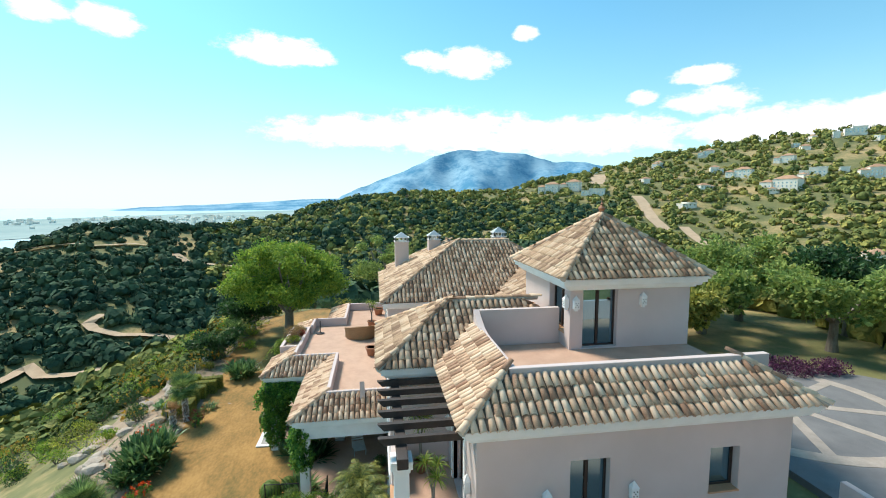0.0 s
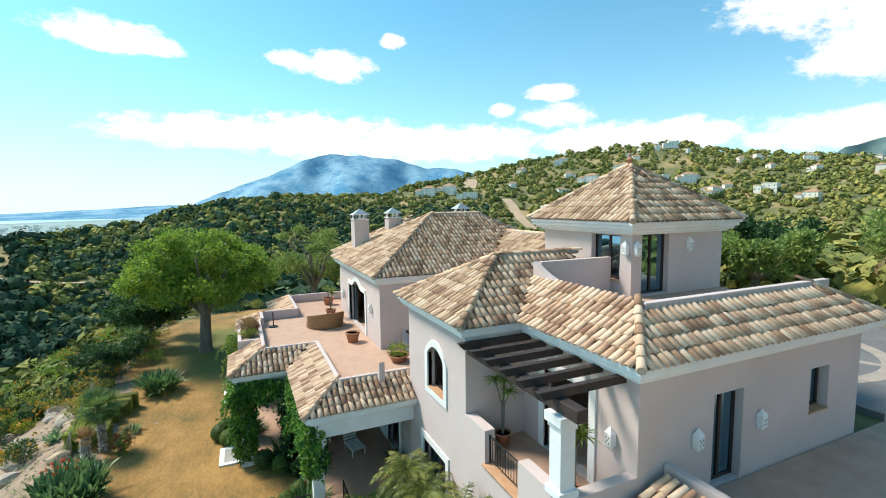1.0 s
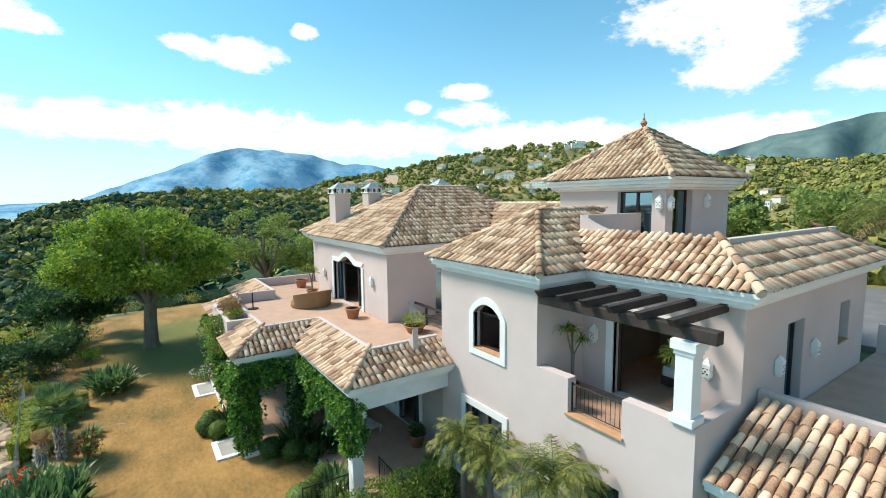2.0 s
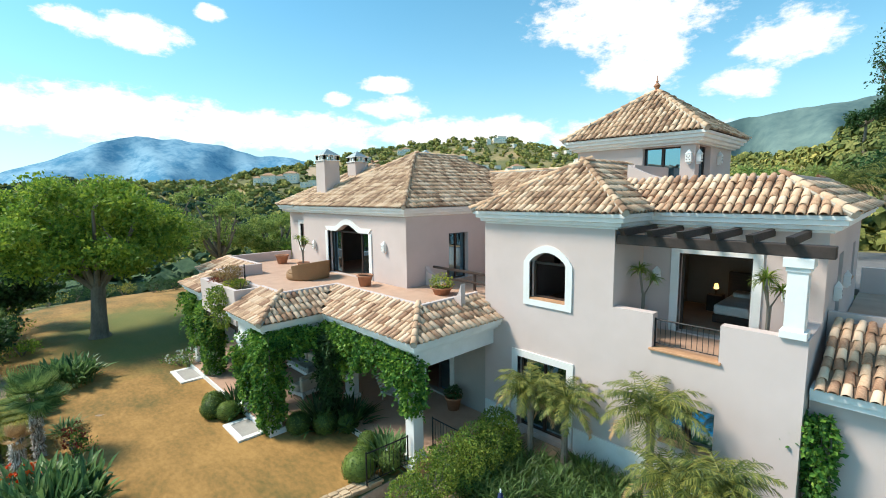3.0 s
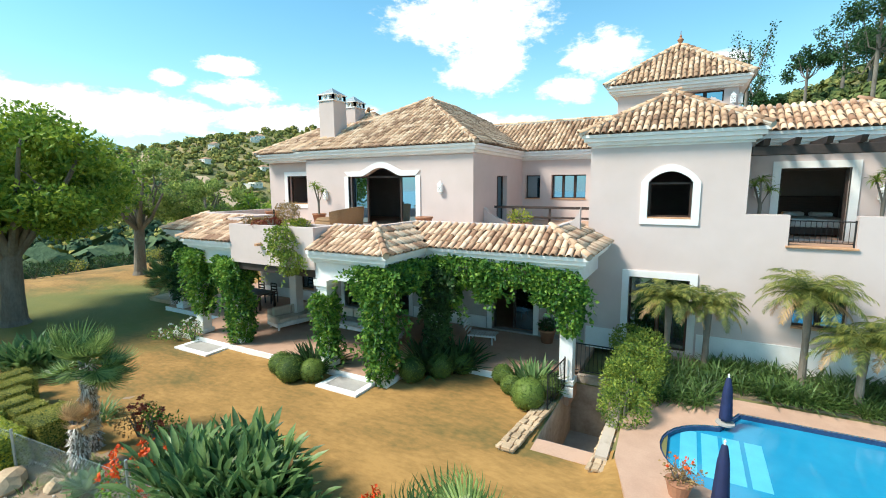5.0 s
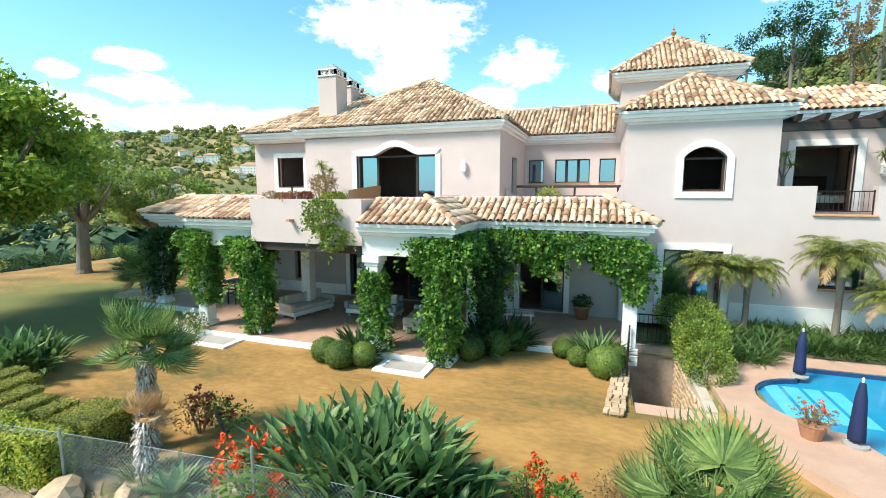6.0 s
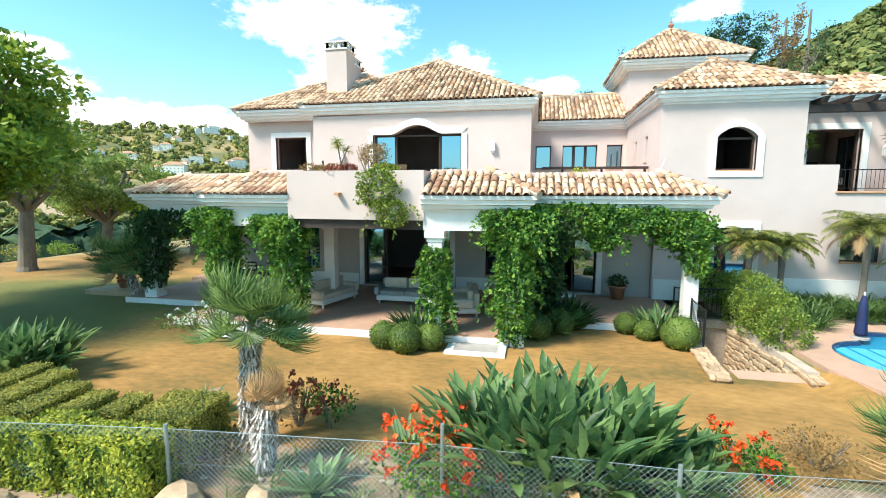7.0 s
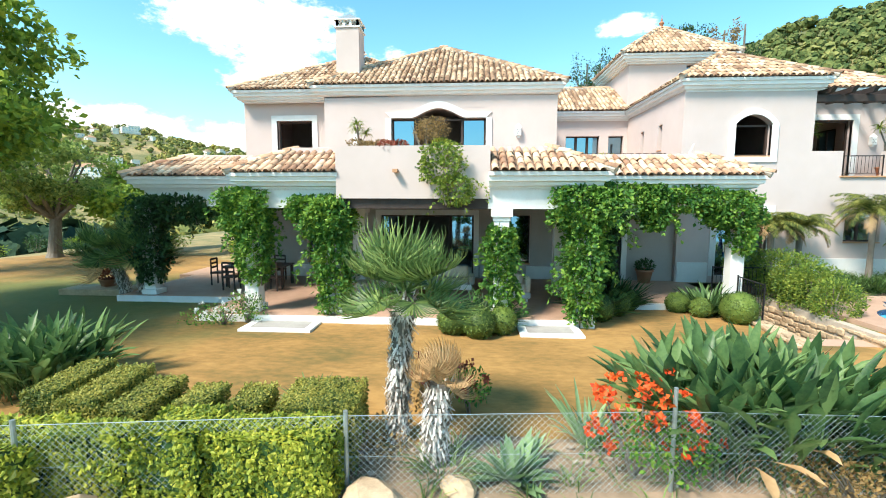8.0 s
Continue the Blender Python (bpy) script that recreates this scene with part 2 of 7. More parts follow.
def glass_pane(name, tint, rough=0.03):
    mt = mat(name, tint, tint, 1, rough, 0.0, 10, spec=0.5)
    mt.node_tree.nodes["Principled BSDF"].inputs["IOR"].default_value = 5.0
    mt.node_tree.nodes["Principled BSDF"].inputs["Specular Tint"].default_value = (0.50, 0.82, 1.0, 1)
    return mt


M["glass"] = glass_pane("window_glass", (0.012, 0.017, 0.022))
M["water"] = mat("pool_water", (0.02, 0.30, 0.50), (0.015, 0.25, 0.44), 1.2, 0.08, 0.12, 3.5, spec=0.6)
M["pool_tile"] = mat("pool_tile", (0.05, 0.42, 0.66), (0.04, 0.35, 0.58), 3, 0.3, 0.05, 30)
M["pool_band"] = mat("mosaic_band", (0.03, 0.07, 0.16), (0.02, 0.04, 0.10), 14, 0.25, 0.05, 60)
M["navy"] = mat("navy_canvas", (0.014, 0.027, 0.10), (0.008, 0.016, 0.06), 4, 0.8, 0.2, 40)
M["wicker"] = mat("wicker", (0.36, 0.215, 0.10), (0.19, 0.105, 0.05), 30, 0.75, 0.5, 90)
M["cushion"] = mat("cream_cushion", (0.62, 0.56, 0.46), (0.5, 0.45, 0.37), 4, 0.9, 0.2, 50)
M["cushion_blue"] = mat("grey_blue_cushion", (0.34, 0.38, 0.36), (0.25, 0.28, 0.27), 4, 0.9, 0.2, 50)
M["linen"] = mat("white_linen", (0.75, 0.74, 0.72), (0.6, 0.6, 0.58), 3, 0.9, 0.2, 30)
M["far_wall"] = mat("far_house_wall", (0.88, 0.83, 0.74), (0.76, 0.70, 0.60), 0.2, 0.9, 0.0, 2)
M["far_roof"] = mat("far_house_roof", (0.48, 0.29, 0.18), (0.36, 0.20, 0.12), 0.3, 0.9, 0.0, 3)
M["path"] = mat("dirt_path", (0.52, 0.38, 0.25), (0.40, 0.29, 0.19), 0.2, 0.95, 0.2, 2)
# Sea colour paled with the haze that lies over the water.
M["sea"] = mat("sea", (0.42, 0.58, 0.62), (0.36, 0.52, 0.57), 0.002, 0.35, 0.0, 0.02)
# Far ranges: the blue of distance haze is mixed into these colours.
M["mountain"] = mat("hazed_mountain", (0.29, 0.46, 0.57), (0.09, 0.25, 0.39), 0.0045, 1.0, 0.0, 0.03, spec=0.0, stretch=(1, 1, 1.6), spread=0.14)
M["mountain_green"] = mat("hazed_green_mountain", (0.17, 0.24, 0.22), (0.07, 0.125, 0.135), 0.003, 1.0, 0.0, 0.02, spec=0.0, spread=0.16)

# ---- building helpers ----


def mesh_ob(name, bm, material, parent=None, label="", smooth=False):
    me = bpy.data.meshes.new(name)
    bm.to_mesh(me)
    bm.free()
    if smooth:
        me.polygons.foreach_set("use_smooth", [True] * len(me.polygons))
    me.materials.append(material)
    ob = new(name, me)
    if parent is not None:
        ob.parent = parent
    if label:
        tagged(ob, label)
    return ob


def part(name, bm, material, parent, label="", smooth=False):
    return mesh_ob(name, bm, material, parent, label, smooth)


def thing(name, label, category, at=None, group="", kind=""):
    ob = new(name)
    if at is not None:
        ob.matrix_basis = at
    ob.empty_display_size = 0.2
    return tagged(ob, label, category, group, kind)


def arrays(name, verts, faces, material, parent=None, smooth=False):
    """A mesh from numpy vertices and equal-sided faces."""
    me = bpy.data.meshes.new(name)
    verts, faces = np.asarray(verts, dtype=np.float32), np.asarray(faces, dtype=np.int32)
    k = faces.shape[1]
    me.vertices.add(len(verts))
    me.vertices.foreach_set("co", verts.ravel())
    me.loops.add(faces.size)
    me.loops.foreach_set("vertex_index", faces.ravel())
    me.polygons.add(len(faces))
    me.polygons.foreach_set("loop_start", np.arange(0, faces.size, k, dtype=np.int32))
    me.polygons.foreach_set("use_smooth", np.full(len(faces), smooth))
    me.update(calc_edges=True)
    me.materials.append(material)
    ob = new(name, me)
    if parent is not None:
        ob.parent = parent
    return ob


def box(bm, x0, x1, y0, y1, z0, z1):
    vs = [bm.verts.new((x, y, z)) for z in (z0, z1) for x, y in ((x0, y0), (x1, y0), (x1, y1), (x0, y1))]
    for f in ((3, 2, 1, 0), (4, 5, 6, 7), (0, 1, 5, 4), (1, 2, 6, 5), (2, 3, 7, 6), (3, 0, 4, 7)):
        bm.faces.new([vs[i] for i in f])
    return vs


def boxes(*items, bevel=0.0):
    bm = bmesh.new()
    for b in items:
        box(bm, *b)
    if bevel:
        bmesh.ops.bevel(bm, geom=bm.edges[:], offset=bevel, segments=2, affect="EDGES", profile=0.5)
    return bm


def turned(profile, n=20):
    """A lathe body round z from (radius, height) pairs."""
    bm = bmesh.new()
    rings = [[bm.verts.new((r * math.cos(2 * math.pi * i / n), r * math.sin(2 * math.pi * i / n), z)) for i in range(n)] for r, z in profile]
    for a, b in zip(rings, rings[1:]):
        for i in range(n):
            bm.faces.new((a[i], a[(i + 1) % n], b[(i + 1) % n], b[i]))
    bm.faces.new(rings[0][::-1])
    bm.faces.new(rings[-1])
    return bm


def tube(bm, pts, radii, n=8):
    """A tapered tube along points."""
    rings = []
    pts = [Vector(p) for p in pts]
    for i, p in enumerate(pts):
        d = (pts[min(i + 1, len(pts) - 1)] - pts[max(i - 1, 0)]).normalized()
        s = d.orthogonal().normalized() if abs(d.z) > 0.95 else d.cross(Vector((0, 0, 1))).normalized()
        u = d.cross(s)
        rings.append([bm.verts.new(p + radii[i] * (math.cos(2 * math.pi * k / n) * s + math.sin(2 * math.pi * k / n) * u)) for k in range(n)])
    for a, b in zip(rings, rings[1:]):
        for k in range(n):
            bm.faces.new((a[k], a[(k + 1) % n], b[(k + 1) % n], b[k]))
    bm.faces.new(rings[0][::-1])
    bm.faces.new(rings[-1])
    return bm


def prism(poly, z0, z1):
    bm = bmesh.new()
    lo, hi = [bm.verts.new((x, y, z0)) for x, y in poly], [bm.verts.new((x, y, z1)) for x, y in poly]
    bm.faces.new(lo[::-1])
    bm.faces.new(hi)
    n = len(poly)
    for i in range(n):
        bm.faces.new((lo[i], lo[(i + 1) % n], hi[(i + 1) % n], hi[i]))
    bmesh.ops.recalc_face_normals(bm, faces=bm.faces[:])
    return bm


rng = np.random.default_rng(7)


def leaf_cards(pos, size, up=0.35, droop=0.0, rg=rng, aspect=0.55, outward=None, lay=None):
    """Folded leaves (two quads each) at the given places. Returns vertices and faces."""
    n = len(pos)
    d = rg.normal(size=(n, 3))
    if outward is not None:
        d = d * 0.75 + outward
    d[:, 2] += up - droop
    d /= np.linalg.norm(d, axis=1)[:, None] + 1e-9
    if lay is not None:
        d = np.cross(lay, rg.normal(size=(n, 3))) + lay * rg.uniform(0.0, 0.7, (n, 1))
        d /= np.linalg.norm(d, axis=1)[:, None] + 1e-9
    s = np.cross(d, rg.normal(size=(n, 3)) if lay is None else lay + rg.normal(0, 0.25, (n, 3)))
    s /= np.linalg.norm(s, axis=1)[:, None] + 1e-9
    nn = np.cross(d, s)
    L = (size * rg.uniform(0.65, 1.3, n))[:, None]
    W = L * aspect
    p0, p1 = pos, pos + d * L
    mid = pos + d * L * 0.5
    a, b = mid + s * W * 0.5 + nn * L * 0.12, mid - s * W * 0.5 + nn * L * 0.12
    v = np.stack([p0, a, p1, b], axis=1).reshape(-1, 3)
    i = np.arange(n)[:, None] * 4
    f = np.concatenate([i + np.array([[0, 1, 2, 3]])])
    return v, f


def join_vf(items):
    vs, fs, o = [], [], 0
    for v, f in items:
        vs.append(v)
        fs.append(f + o)
        o += len(v)
    return np.concatenate(vs), np.concatenate(fs)

# ---- the villa ----
LAWN, PORCH, UP, EAVE = -0.2, 0.02, 4.02, 7.40
villa = thing("villa", "pale pink stucco villa with terracotta tile roofs and white cornices", "house")


def bxf(axis, c, sg):
    """Boxes in a wall's own frame: u along the wall, d outwards from its face."""
    def f(bm, u0, u1, d0, d1, z0, z1):
        p, q = sorted((c + sg * d0, c + sg * d1))
        return box(bm, u0, u1, p, q, z0, z1) if axis == "y" else box(bm, p, q, u0, u1, z0, z1)
    return f


def shell(axis, c, sg, a0, a1, z0, z1, holes, d0, d1):
    """A panel between two depths, pierced by its openings, as one closed shell."""
    us = sorted({a0, a1, *[h[0] for h in holes], *[h[1] for h in holes]})
    zs = sorted({z0, z1, *[min(h[2], z1) for h in holes], *[min(h[3], z1) for h in holes]})
    nu, nz = len(us) - 1, len(zs) - 1

    def solid(i, j):
        if not (0 <= i < nu and 0 <= j < nz):
            return False
        u, z = (us[i] + us[i + 1]) / 2, (zs[j] + zs[j + 1]) / 2
        return not any(h[0] < u < h[1] and h[2] < z < h[3] for h in holes)
    bm, vs = bmesh.new(), {}

    def v(i, j, d):
        if (i, j, d) not in vs:
            w = c + sg * d
            vs[i, j, d] = bm.verts.new((us[i], w, zs[j]) if axis == "y" else (w, us[i], zs[j]))
        return vs[i, j, d]
    for i in range(nu):
        for j in range(nz):
            if not solid(i, j):
                continue
            for d in (d1, d0):
                bm.faces.new((v(i, j, d), v(i + 1, j, d), v(i + 1, j + 1, d), v(i, j + 1, d)))
            for di, dj, p, q in ((-1, 0, (i, j), (i, j + 1)), (1, 0, (i + 1, j), (i + 1, j + 1)), (0, -1, (i, j), (i + 1, j)), (0, 1, (i, j + 1), (i + 1, j + 1))):
                if not solid(i + di, j + dj):
                    bm.faces.new((v(*p, d1), v(*q, d1), v(*q, d0), v(*p, d0)))
    bmesh.ops.recalc_face_normals(bm, faces=bm.faces[:])
    return bm


def wall(axis, c, sg, a0, a1, z0, z1, holes=(), t=0.3, name="wall", material=None, parent=None):
    return part(name, shell(axis, c, sg, a0, a1, z0, z1, holes, -t, 0), material or M["stucco"], parent or villa)


def each(name, material, items, label="", parent=None):
    for b in items:
        part(name, boxes(b), material, parent or villa, label)


def sweep(name, path, profile, material, label="", closed=False, parent=None):
    """A moulding along an axis-parallel path with its inside on the left: profile of (inset, z), mitred at the corners."""
    n, pts = len(path), [Vector((x, y)) for x, y in path]
    bm, rings = bmesh.new(), []
    for i, p in enumerate(pts):
        dirs = []
        if closed or i > 0:
            dirs.append((p - pts[i - 1]).normalized())
        if closed or i < n - 1:
            dirs.append((pts[(i + 1) % n] - p).normalized())
        left = [Vector((-d.y, d.x)) for d in dirs]
        off = left[0] if len(left) == 1 else (left[0] + left[1] if (left[0] - left[1]).length > 0.01 else left[0])
        rings.append([bm.verts.new((p.x + off.x * a, p.y + off.y * a, z)) for a, z in profile])
    m = len(profile)
    for i in range(n if closed else n - 1):
        a, b = rings[i], rings[(i + 1) % n]
        for k in range(m):
            bm.faces.new((a[k], b[k], b[(k + 1) % m], a[(k + 1) % m]))
    if not closed:
        bm.faces.new(rings[0])
        bm.faces.new(rings[-1][::-1])
    bmesh.ops.recalc_face_normals(bm, faces=bm.faces[:])
    return part(name, bm, material, parent or villa, label)


def curve_top(u0, u1, z, rise, shoulder, n=14):
    """The top line of an opening: flat shoulders and a bow of that rise between them."""
    a, b = u0 + shoulder * (u1 - u0), u1 - shoulder * (u1 - u0)
    pts = [(u0, z)] if shoulder else []
    for i in range(n + 1):
        f = i / n
        s = math.sin(math.pi * f) ** (0.75 if shoulder == 0 else 1.3)
        pts.append((a + (b - a) * f, z + rise * s))
    if shoulder:
        pts.append((u1, z))
    return pts


def slab_along(axis, c, sg, low, high, d0, d1):
    """A band between two lines of equal length, given depth."""
    bm = bmesh.new()

    def w(u, d, z):
        return (u, c + sg * d, z) if axis == "y" else (c + sg * d, u, z)
    L0 = [[bm.verts.new(w(u, d, z)) for u, z in low] for d in (d0, d1)]
    H0 = [[bm.verts.new(w(u, d, z)) for u, z in high] for d in (d0, d1)]
    for i in range(len(low) - 1):
        for q in ((L0[0][i], L0[0][i + 1], H0[0][i + 1], H0[0][i]), (L0[1][i + 1], L0[1][i], H0[1][i], H0[1][i + 1]),
                  (L0[0][i + 1], L0[0][i], L0[1][i], L0[1][i + 1]), (H0[0][i], H0[0][i + 1], H0[1][i + 1], H0[1][i])):
            bm.faces.new(q)
    for i in (0, -1):
        bm.faces.new((L0[0][i], H0[0][i], H0[1][i], L0[1][i]))
    bmesh.ops.recalc_face_normals(bm, faces=bm.faces[:])
    return bm


def opening(axis, c, sg, u0, u1, z0, z1, trim=0.2, kind="window", lights=2, sill=True, rise=0.0, shoulder=0.0, depth=0.22, gone=()):
    """A window or door set in its hole: white surround, dark frame, panes, sill. gone: lights that stand open, without a pane."""
    bx = bxf(axis, c, sg)
    low = z0 - (trim if sill and kind == "window" else 0)
    if trim:
        bm = shell(axis, c, sg, u0 - trim, u1 + trim, low, z1 + (0 if rise else trim), [(u0, u1, z0 - (0.03 if low < z0 else 0), z1)], -0.12, 0.05)
    else:
        bm = shell(axis, c, sg, u0 + 0.002, u1 - 0.002, z0 + 0.002, z1 - 0.002, [(u0 + 0.022, u1 - 0.022, z0 + 0.01, z1 - 0.022)], -0.2, -0.004)
    if trim and rise:
        bm.free()
        bm = shell(axis, c, sg, u0 - trim, u0, low, z1, [], -0.12, 0.05)
    own = part(kind, bm, M["white"] if trim else M["stucco"], villa)
    if trim and rise:
        part("jamb", shell(axis, c, sg, u1, u1 + trim, low, z1, [], -0.12, 0.05), M["white"], own)
        if low < z0:
            part("apron", shell(axis, c, sg, u0, u1, low, z0 - 0.03, [], -0.12, 0.05), M["white"], own)
    if rise:
        low = curve_top(u0, u1, z1, rise, shoulder)
        wide = curve_top(u0 - trim, u1 + trim, z1 + trim * (1 if shoulder else 0.0), rise + trim * (0.15 if shoulder else 1), shoulder)
        part("head", slab_along(axis, c, sg, low, wide, -0.12, 0.05), M["white"], own)
        top = [(u, z1 + rise + 0.02) for u, _ in low]
        part("head_fill", slab_along(axis, c, sg, low, top, -0.29, -0.005), M["stucco"], own)
    fr = bmesh.new()
    w = 0.07
    zt = z1
    bx(fr, u0, u0 + w, -depth - 0.07, -depth, z0, zt)
    bx(fr, u1 - w, u1, -depth - 0.07, -depth, z0, zt)
    bx(fr, u0 + w, u1 - w, -depth - 0.07, -depth, zt - w, zt)
    if kind == "window" or not gone:
        bx(fr, u0 + w, u1 - w, -depth - 0.07, -depth, z0, z0 + w)
    step = (u1 - u0) / lights
    for i in range(1, lights):
        if not (i - 1 in gone and i in gone):
            bx(fr, u0 + i * step - w * 0.6, u0 + i * step + w * 0.6, -depth - 0.065, -depth + 0.005, z0 + w, zt - w)
    part("frame", fr, M["dark_wood"], own, "dark-stained timber frame")
    for i in range(lights):
        if i in gone:
            continue
        pn = bmesh.new()
        bx(pn, u0 + i * step + w, u0 + (i + 1) * step - w, -depth - 0.045, -depth - 0.03, z0 + w, zt - w)
        part("pane", pn, M["glass"], own)
    if sill and kind == "window":
        sb = bmesh.new()
        bx(sb, u0 + 0.003, u1 - 0.003, -depth, 0.035, z0 - 0.03, z0 + 0.015)
        part("sill", sb, M["sill"], own, "terracotta sill")
    return own


# upper storey walls and their openings
W_A = 1.06
openA = (-29.75, -26.12, UP, 6.555)
wall("y", W_A, -1, -32.36, -23.46, 3.6, 7.3, [openA])
opening("y", W_A, -1, -29.75, -26.12, UP, 6.18, 0.22, "door", 4, False, 0.36, 0.22, gone=(1, 2))
wall("y", 2.05, -1, -36.05, -32.36, 3.6, 7.3, [(-34.68, -33.2, 4.85, 6.28)])
opening("y", 2.05, -1, -34.68, -33.2, 4.85, 6.28, 0.22, "window", 1, gone=(0,))
wall("x", -36.05, -1, 2.35, 9.3, 3.6, 7.3, t=0.3)
wall("x", -32.36, -1, 1.36, 2.05, 3.6, 7.3, t=0.3)
wall("x", -23.46, 1, 1.36, 7.0, 3.6, 7.3, [(3.55, 4.85, UP, 6.2)])
opening("x", -23.46, 1, 3.55, 4.85, UP, 6.2, 0, "door", 2, False)
wall("y", 7.0, -1, -23.46, -18.95, 3.6, 7.3, [(-23.3, -22.5, 5.08, 6.26), (-21.98, -20.28, 5.08, 6.26), (-19.88, -19.1, 5.08, 6.26)])
for a, b, n in ((-23.3, -22.5, 1), (-21.98, -20.28, 3), (-19.88, -19.1, 1)):
    opening("y", 7.0, -1, a, b, 5.08, 6.26, 0, "window", n)
wall("x", -18.95, -1, 1.15, 7.0, 0.0, 7.3, [(2.7, 3.15, 5.1, 6.15), (4.7, 5.15, 5.1, 6.15)])
for a, b in ((2.7, 3.15), (4.7, 5.15)):
    opening("x", -18.95, -1, a, b, 5.1, 6.15, 0, "window", 1)
F_B = 0.85
archB, lowB = (-17.1, -15.83, 4.68, 6.18), (-17.54, -15.73, 0.25, 2.68)
wall("y", F_B, -1, -18.95, -14.38, 0.0, 7.3, [archB, lowB])
opening("y", F_B, -1, -17.1, -15.83, 4.68, 5.82, 0.22, "window", 2, True, 0.34, 0.0, gone=(0, 1))
opening("y", F_B, -1, -17.54, -15.73, 0.25, 2.68, 0.22, "door", 2, False)
wall("x", -14.38, 1, 1.15, 2.78, 3.6, 7.3)
F_C = 2.78
bedO = (-13.36, -11.6, 3.97, 6.24)
wall("y", F_C, -1, -14.38, -10.15, 3.6, 7.3, [bedO])
opening("y", F_C, -1, -13.36, -11.6, 3.97, 6.24, 0.22, "door", 2, False, gone=(0, 1))
doorE, winE = (5.15, 6.25, 3.95, 6.26), (9.0, 9.9, 5.02, 6.26)
wall("x", -10.15, 1, 3.08, 11.4, 3.0, 7.3, [doorE, winE])
opening("x", -10.15, 1, *doorE, 0, "door", 2, False)
opening("x", -10.15, 1, *winE, 0, "window", 1, depth=0.26)
wall("y", 11.4, 1, -36.05, -10.46, 0.0, 7.3)
wall("x", -10.15, 1, 3.08, 11.4, 0.0, 2.99)

# lower front under the loggia, with its parapet, notch and window
low2 = (-13.05, -11.76, 1.55, 2.68)
wall("y", F_B, -1, -14.38, -10.15, 0.0, 4.85, [low2, (-13.3, -11.77, 3.95, 4.85)])
opening("y", F_B, -1, *low2, 0, "window", 2)
part("sill", boxes((-13.36, -11.71, F_B - 0.07, F_B + 0.31, 3.905, 3.965), bevel=0.012), M["sill"], villa, "terracotta sill of the loggia")
wall("x", -10.15, 1, 1.15, 2.78, 0.0, 4.85, t=0.28)
part("loggia_floor", boxes((-14.38, -10.43, 1.15, 2.78, 3.7, 3.93)), M["terracotta"], villa, "terracotta loggia floor")
each("plinth", M["white"], ((-15.45, -10.1, F_B - 0.06, F_B - 0.003, 0.1, 0.95), (-18.9, -17.8, F_B - 0.06, F_B - 0.003, 0.0, 0.75)), "white painted plinth")


def square_column(x, y, z0, z1, w=0.36, name="column"):
    h = w / 2
    return part(name, boxes((x - h, x + h, y - h, y + h, z0 + 0.16, z1 - 0.3), (x - h - 0.06, x + h + 0.06, y - h - 0.06, y + h + 0.06, z0, z0 + 0.16),
                            (x - h - 0.03, x + h + 0.03, y - h - 0.03, y + h + 0.03, z1 - 0.3, z1 - 0.2), (x - h - 0.08, x + h + 0.08, y - h - 0.08, y + h + 0.08, z1 - 0.2, z1), bevel=0.008), M["white"], villa, "white square column")


square_column(-10.42, 1.0, 4.85, 6.57)

# timber pergola over the loggia
part("beam", boxes((-14.36, -9.85, 0.88, 1.14, 6.575, 6.84), bevel=0.02), M["beam"], villa, "dark pergola beam")
for i in range(6):
    x = -14.05 + i * 0.70
    bm = bmesh.new()
    box(bm, x - 0.07, x + 0.07, 0.45, 2.75, 6.842, 7.02)
    for v in bm.verts:
        if v.co.y < 0.5 and v.co.z < 6.9:
            v.co.y += 0.16
    part("joist", bm, M["beam"], villa, "dark pergola joist")

# tower on the roof
TX0, TX1, TY0, TY1, TZ = -19.02, -14.42, 6.98, 11.42, 7.45
wall("y", TY0, -1, TX0, TX1, TZ, 10.0, [(-16.3, -14.9, 8.05, 9.62)])
opening("y", TY0, -1, -16.3, -14.9, 8.05, 9.62, 0, "window", 2)
wall("x", TX1, 1, TY0 + 0.3, TY1, TZ, 10.0, [(7.42, 8.72, 7.6, 9.66)])
opening("x", TX1, 1, 7.42, 8.72, 7.6, 9.66, 0, "door", 2, False)
wall("x", TX0, -1, TY0 + 0.3, TY1, TZ, 10.0)
wall("y", TY1, 1, TX0 + 0.3, TX1 - 0.3, TZ, 10.0)
# roof terrace beside it
part("roof_terrace", boxes((-15.25, -11.25, 3.98, 11.38, 7.36, 7.56)), M["terracotta"], villa, "terracotta roof terrace floor")


def parapet(poly, z0, z1, w=0.2, cap=0.05, closed=False):
    h = w / 2
    return sweep("parapet", poly, [(-h, z0), (-h, z1 - 0.01), (-h + 0.015, z1), (h - 0.015, z1), (h, z1 - 0.01), (h, z0)], M["stucco"], "low stucco parapet")


parapet([(-15.3, 3.95), (-11.12, 3.95), (-11.12, 11.4)], 7.4, 8.36)
part("parapet", boxes((-15.5, -15.3, 4.06, 6.97, 7.4, 8.84)), M["stucco"], villa, "stucco wall beside the roof terrace")
# sweep of the parapet where it climbs to the ridge
bm = bmesh.new()
prof = [(-14.1 - 1.35 * i / 8, 8.36 + 0.49 * (i / 8) ** 1.6) for i in range(9)]
for y in (3.852, 4.048):
    lo, hi = [bm.verts.new((x, y, 8.3)) for x, _ in prof], [bm.verts.new((x, y, z)) for x, z in prof]
    for i in range(8):
        bm.faces.new((lo[i], lo[i + 1], hi[i + 1], hi[i]))
bm.verts.ensure_lookup_table()
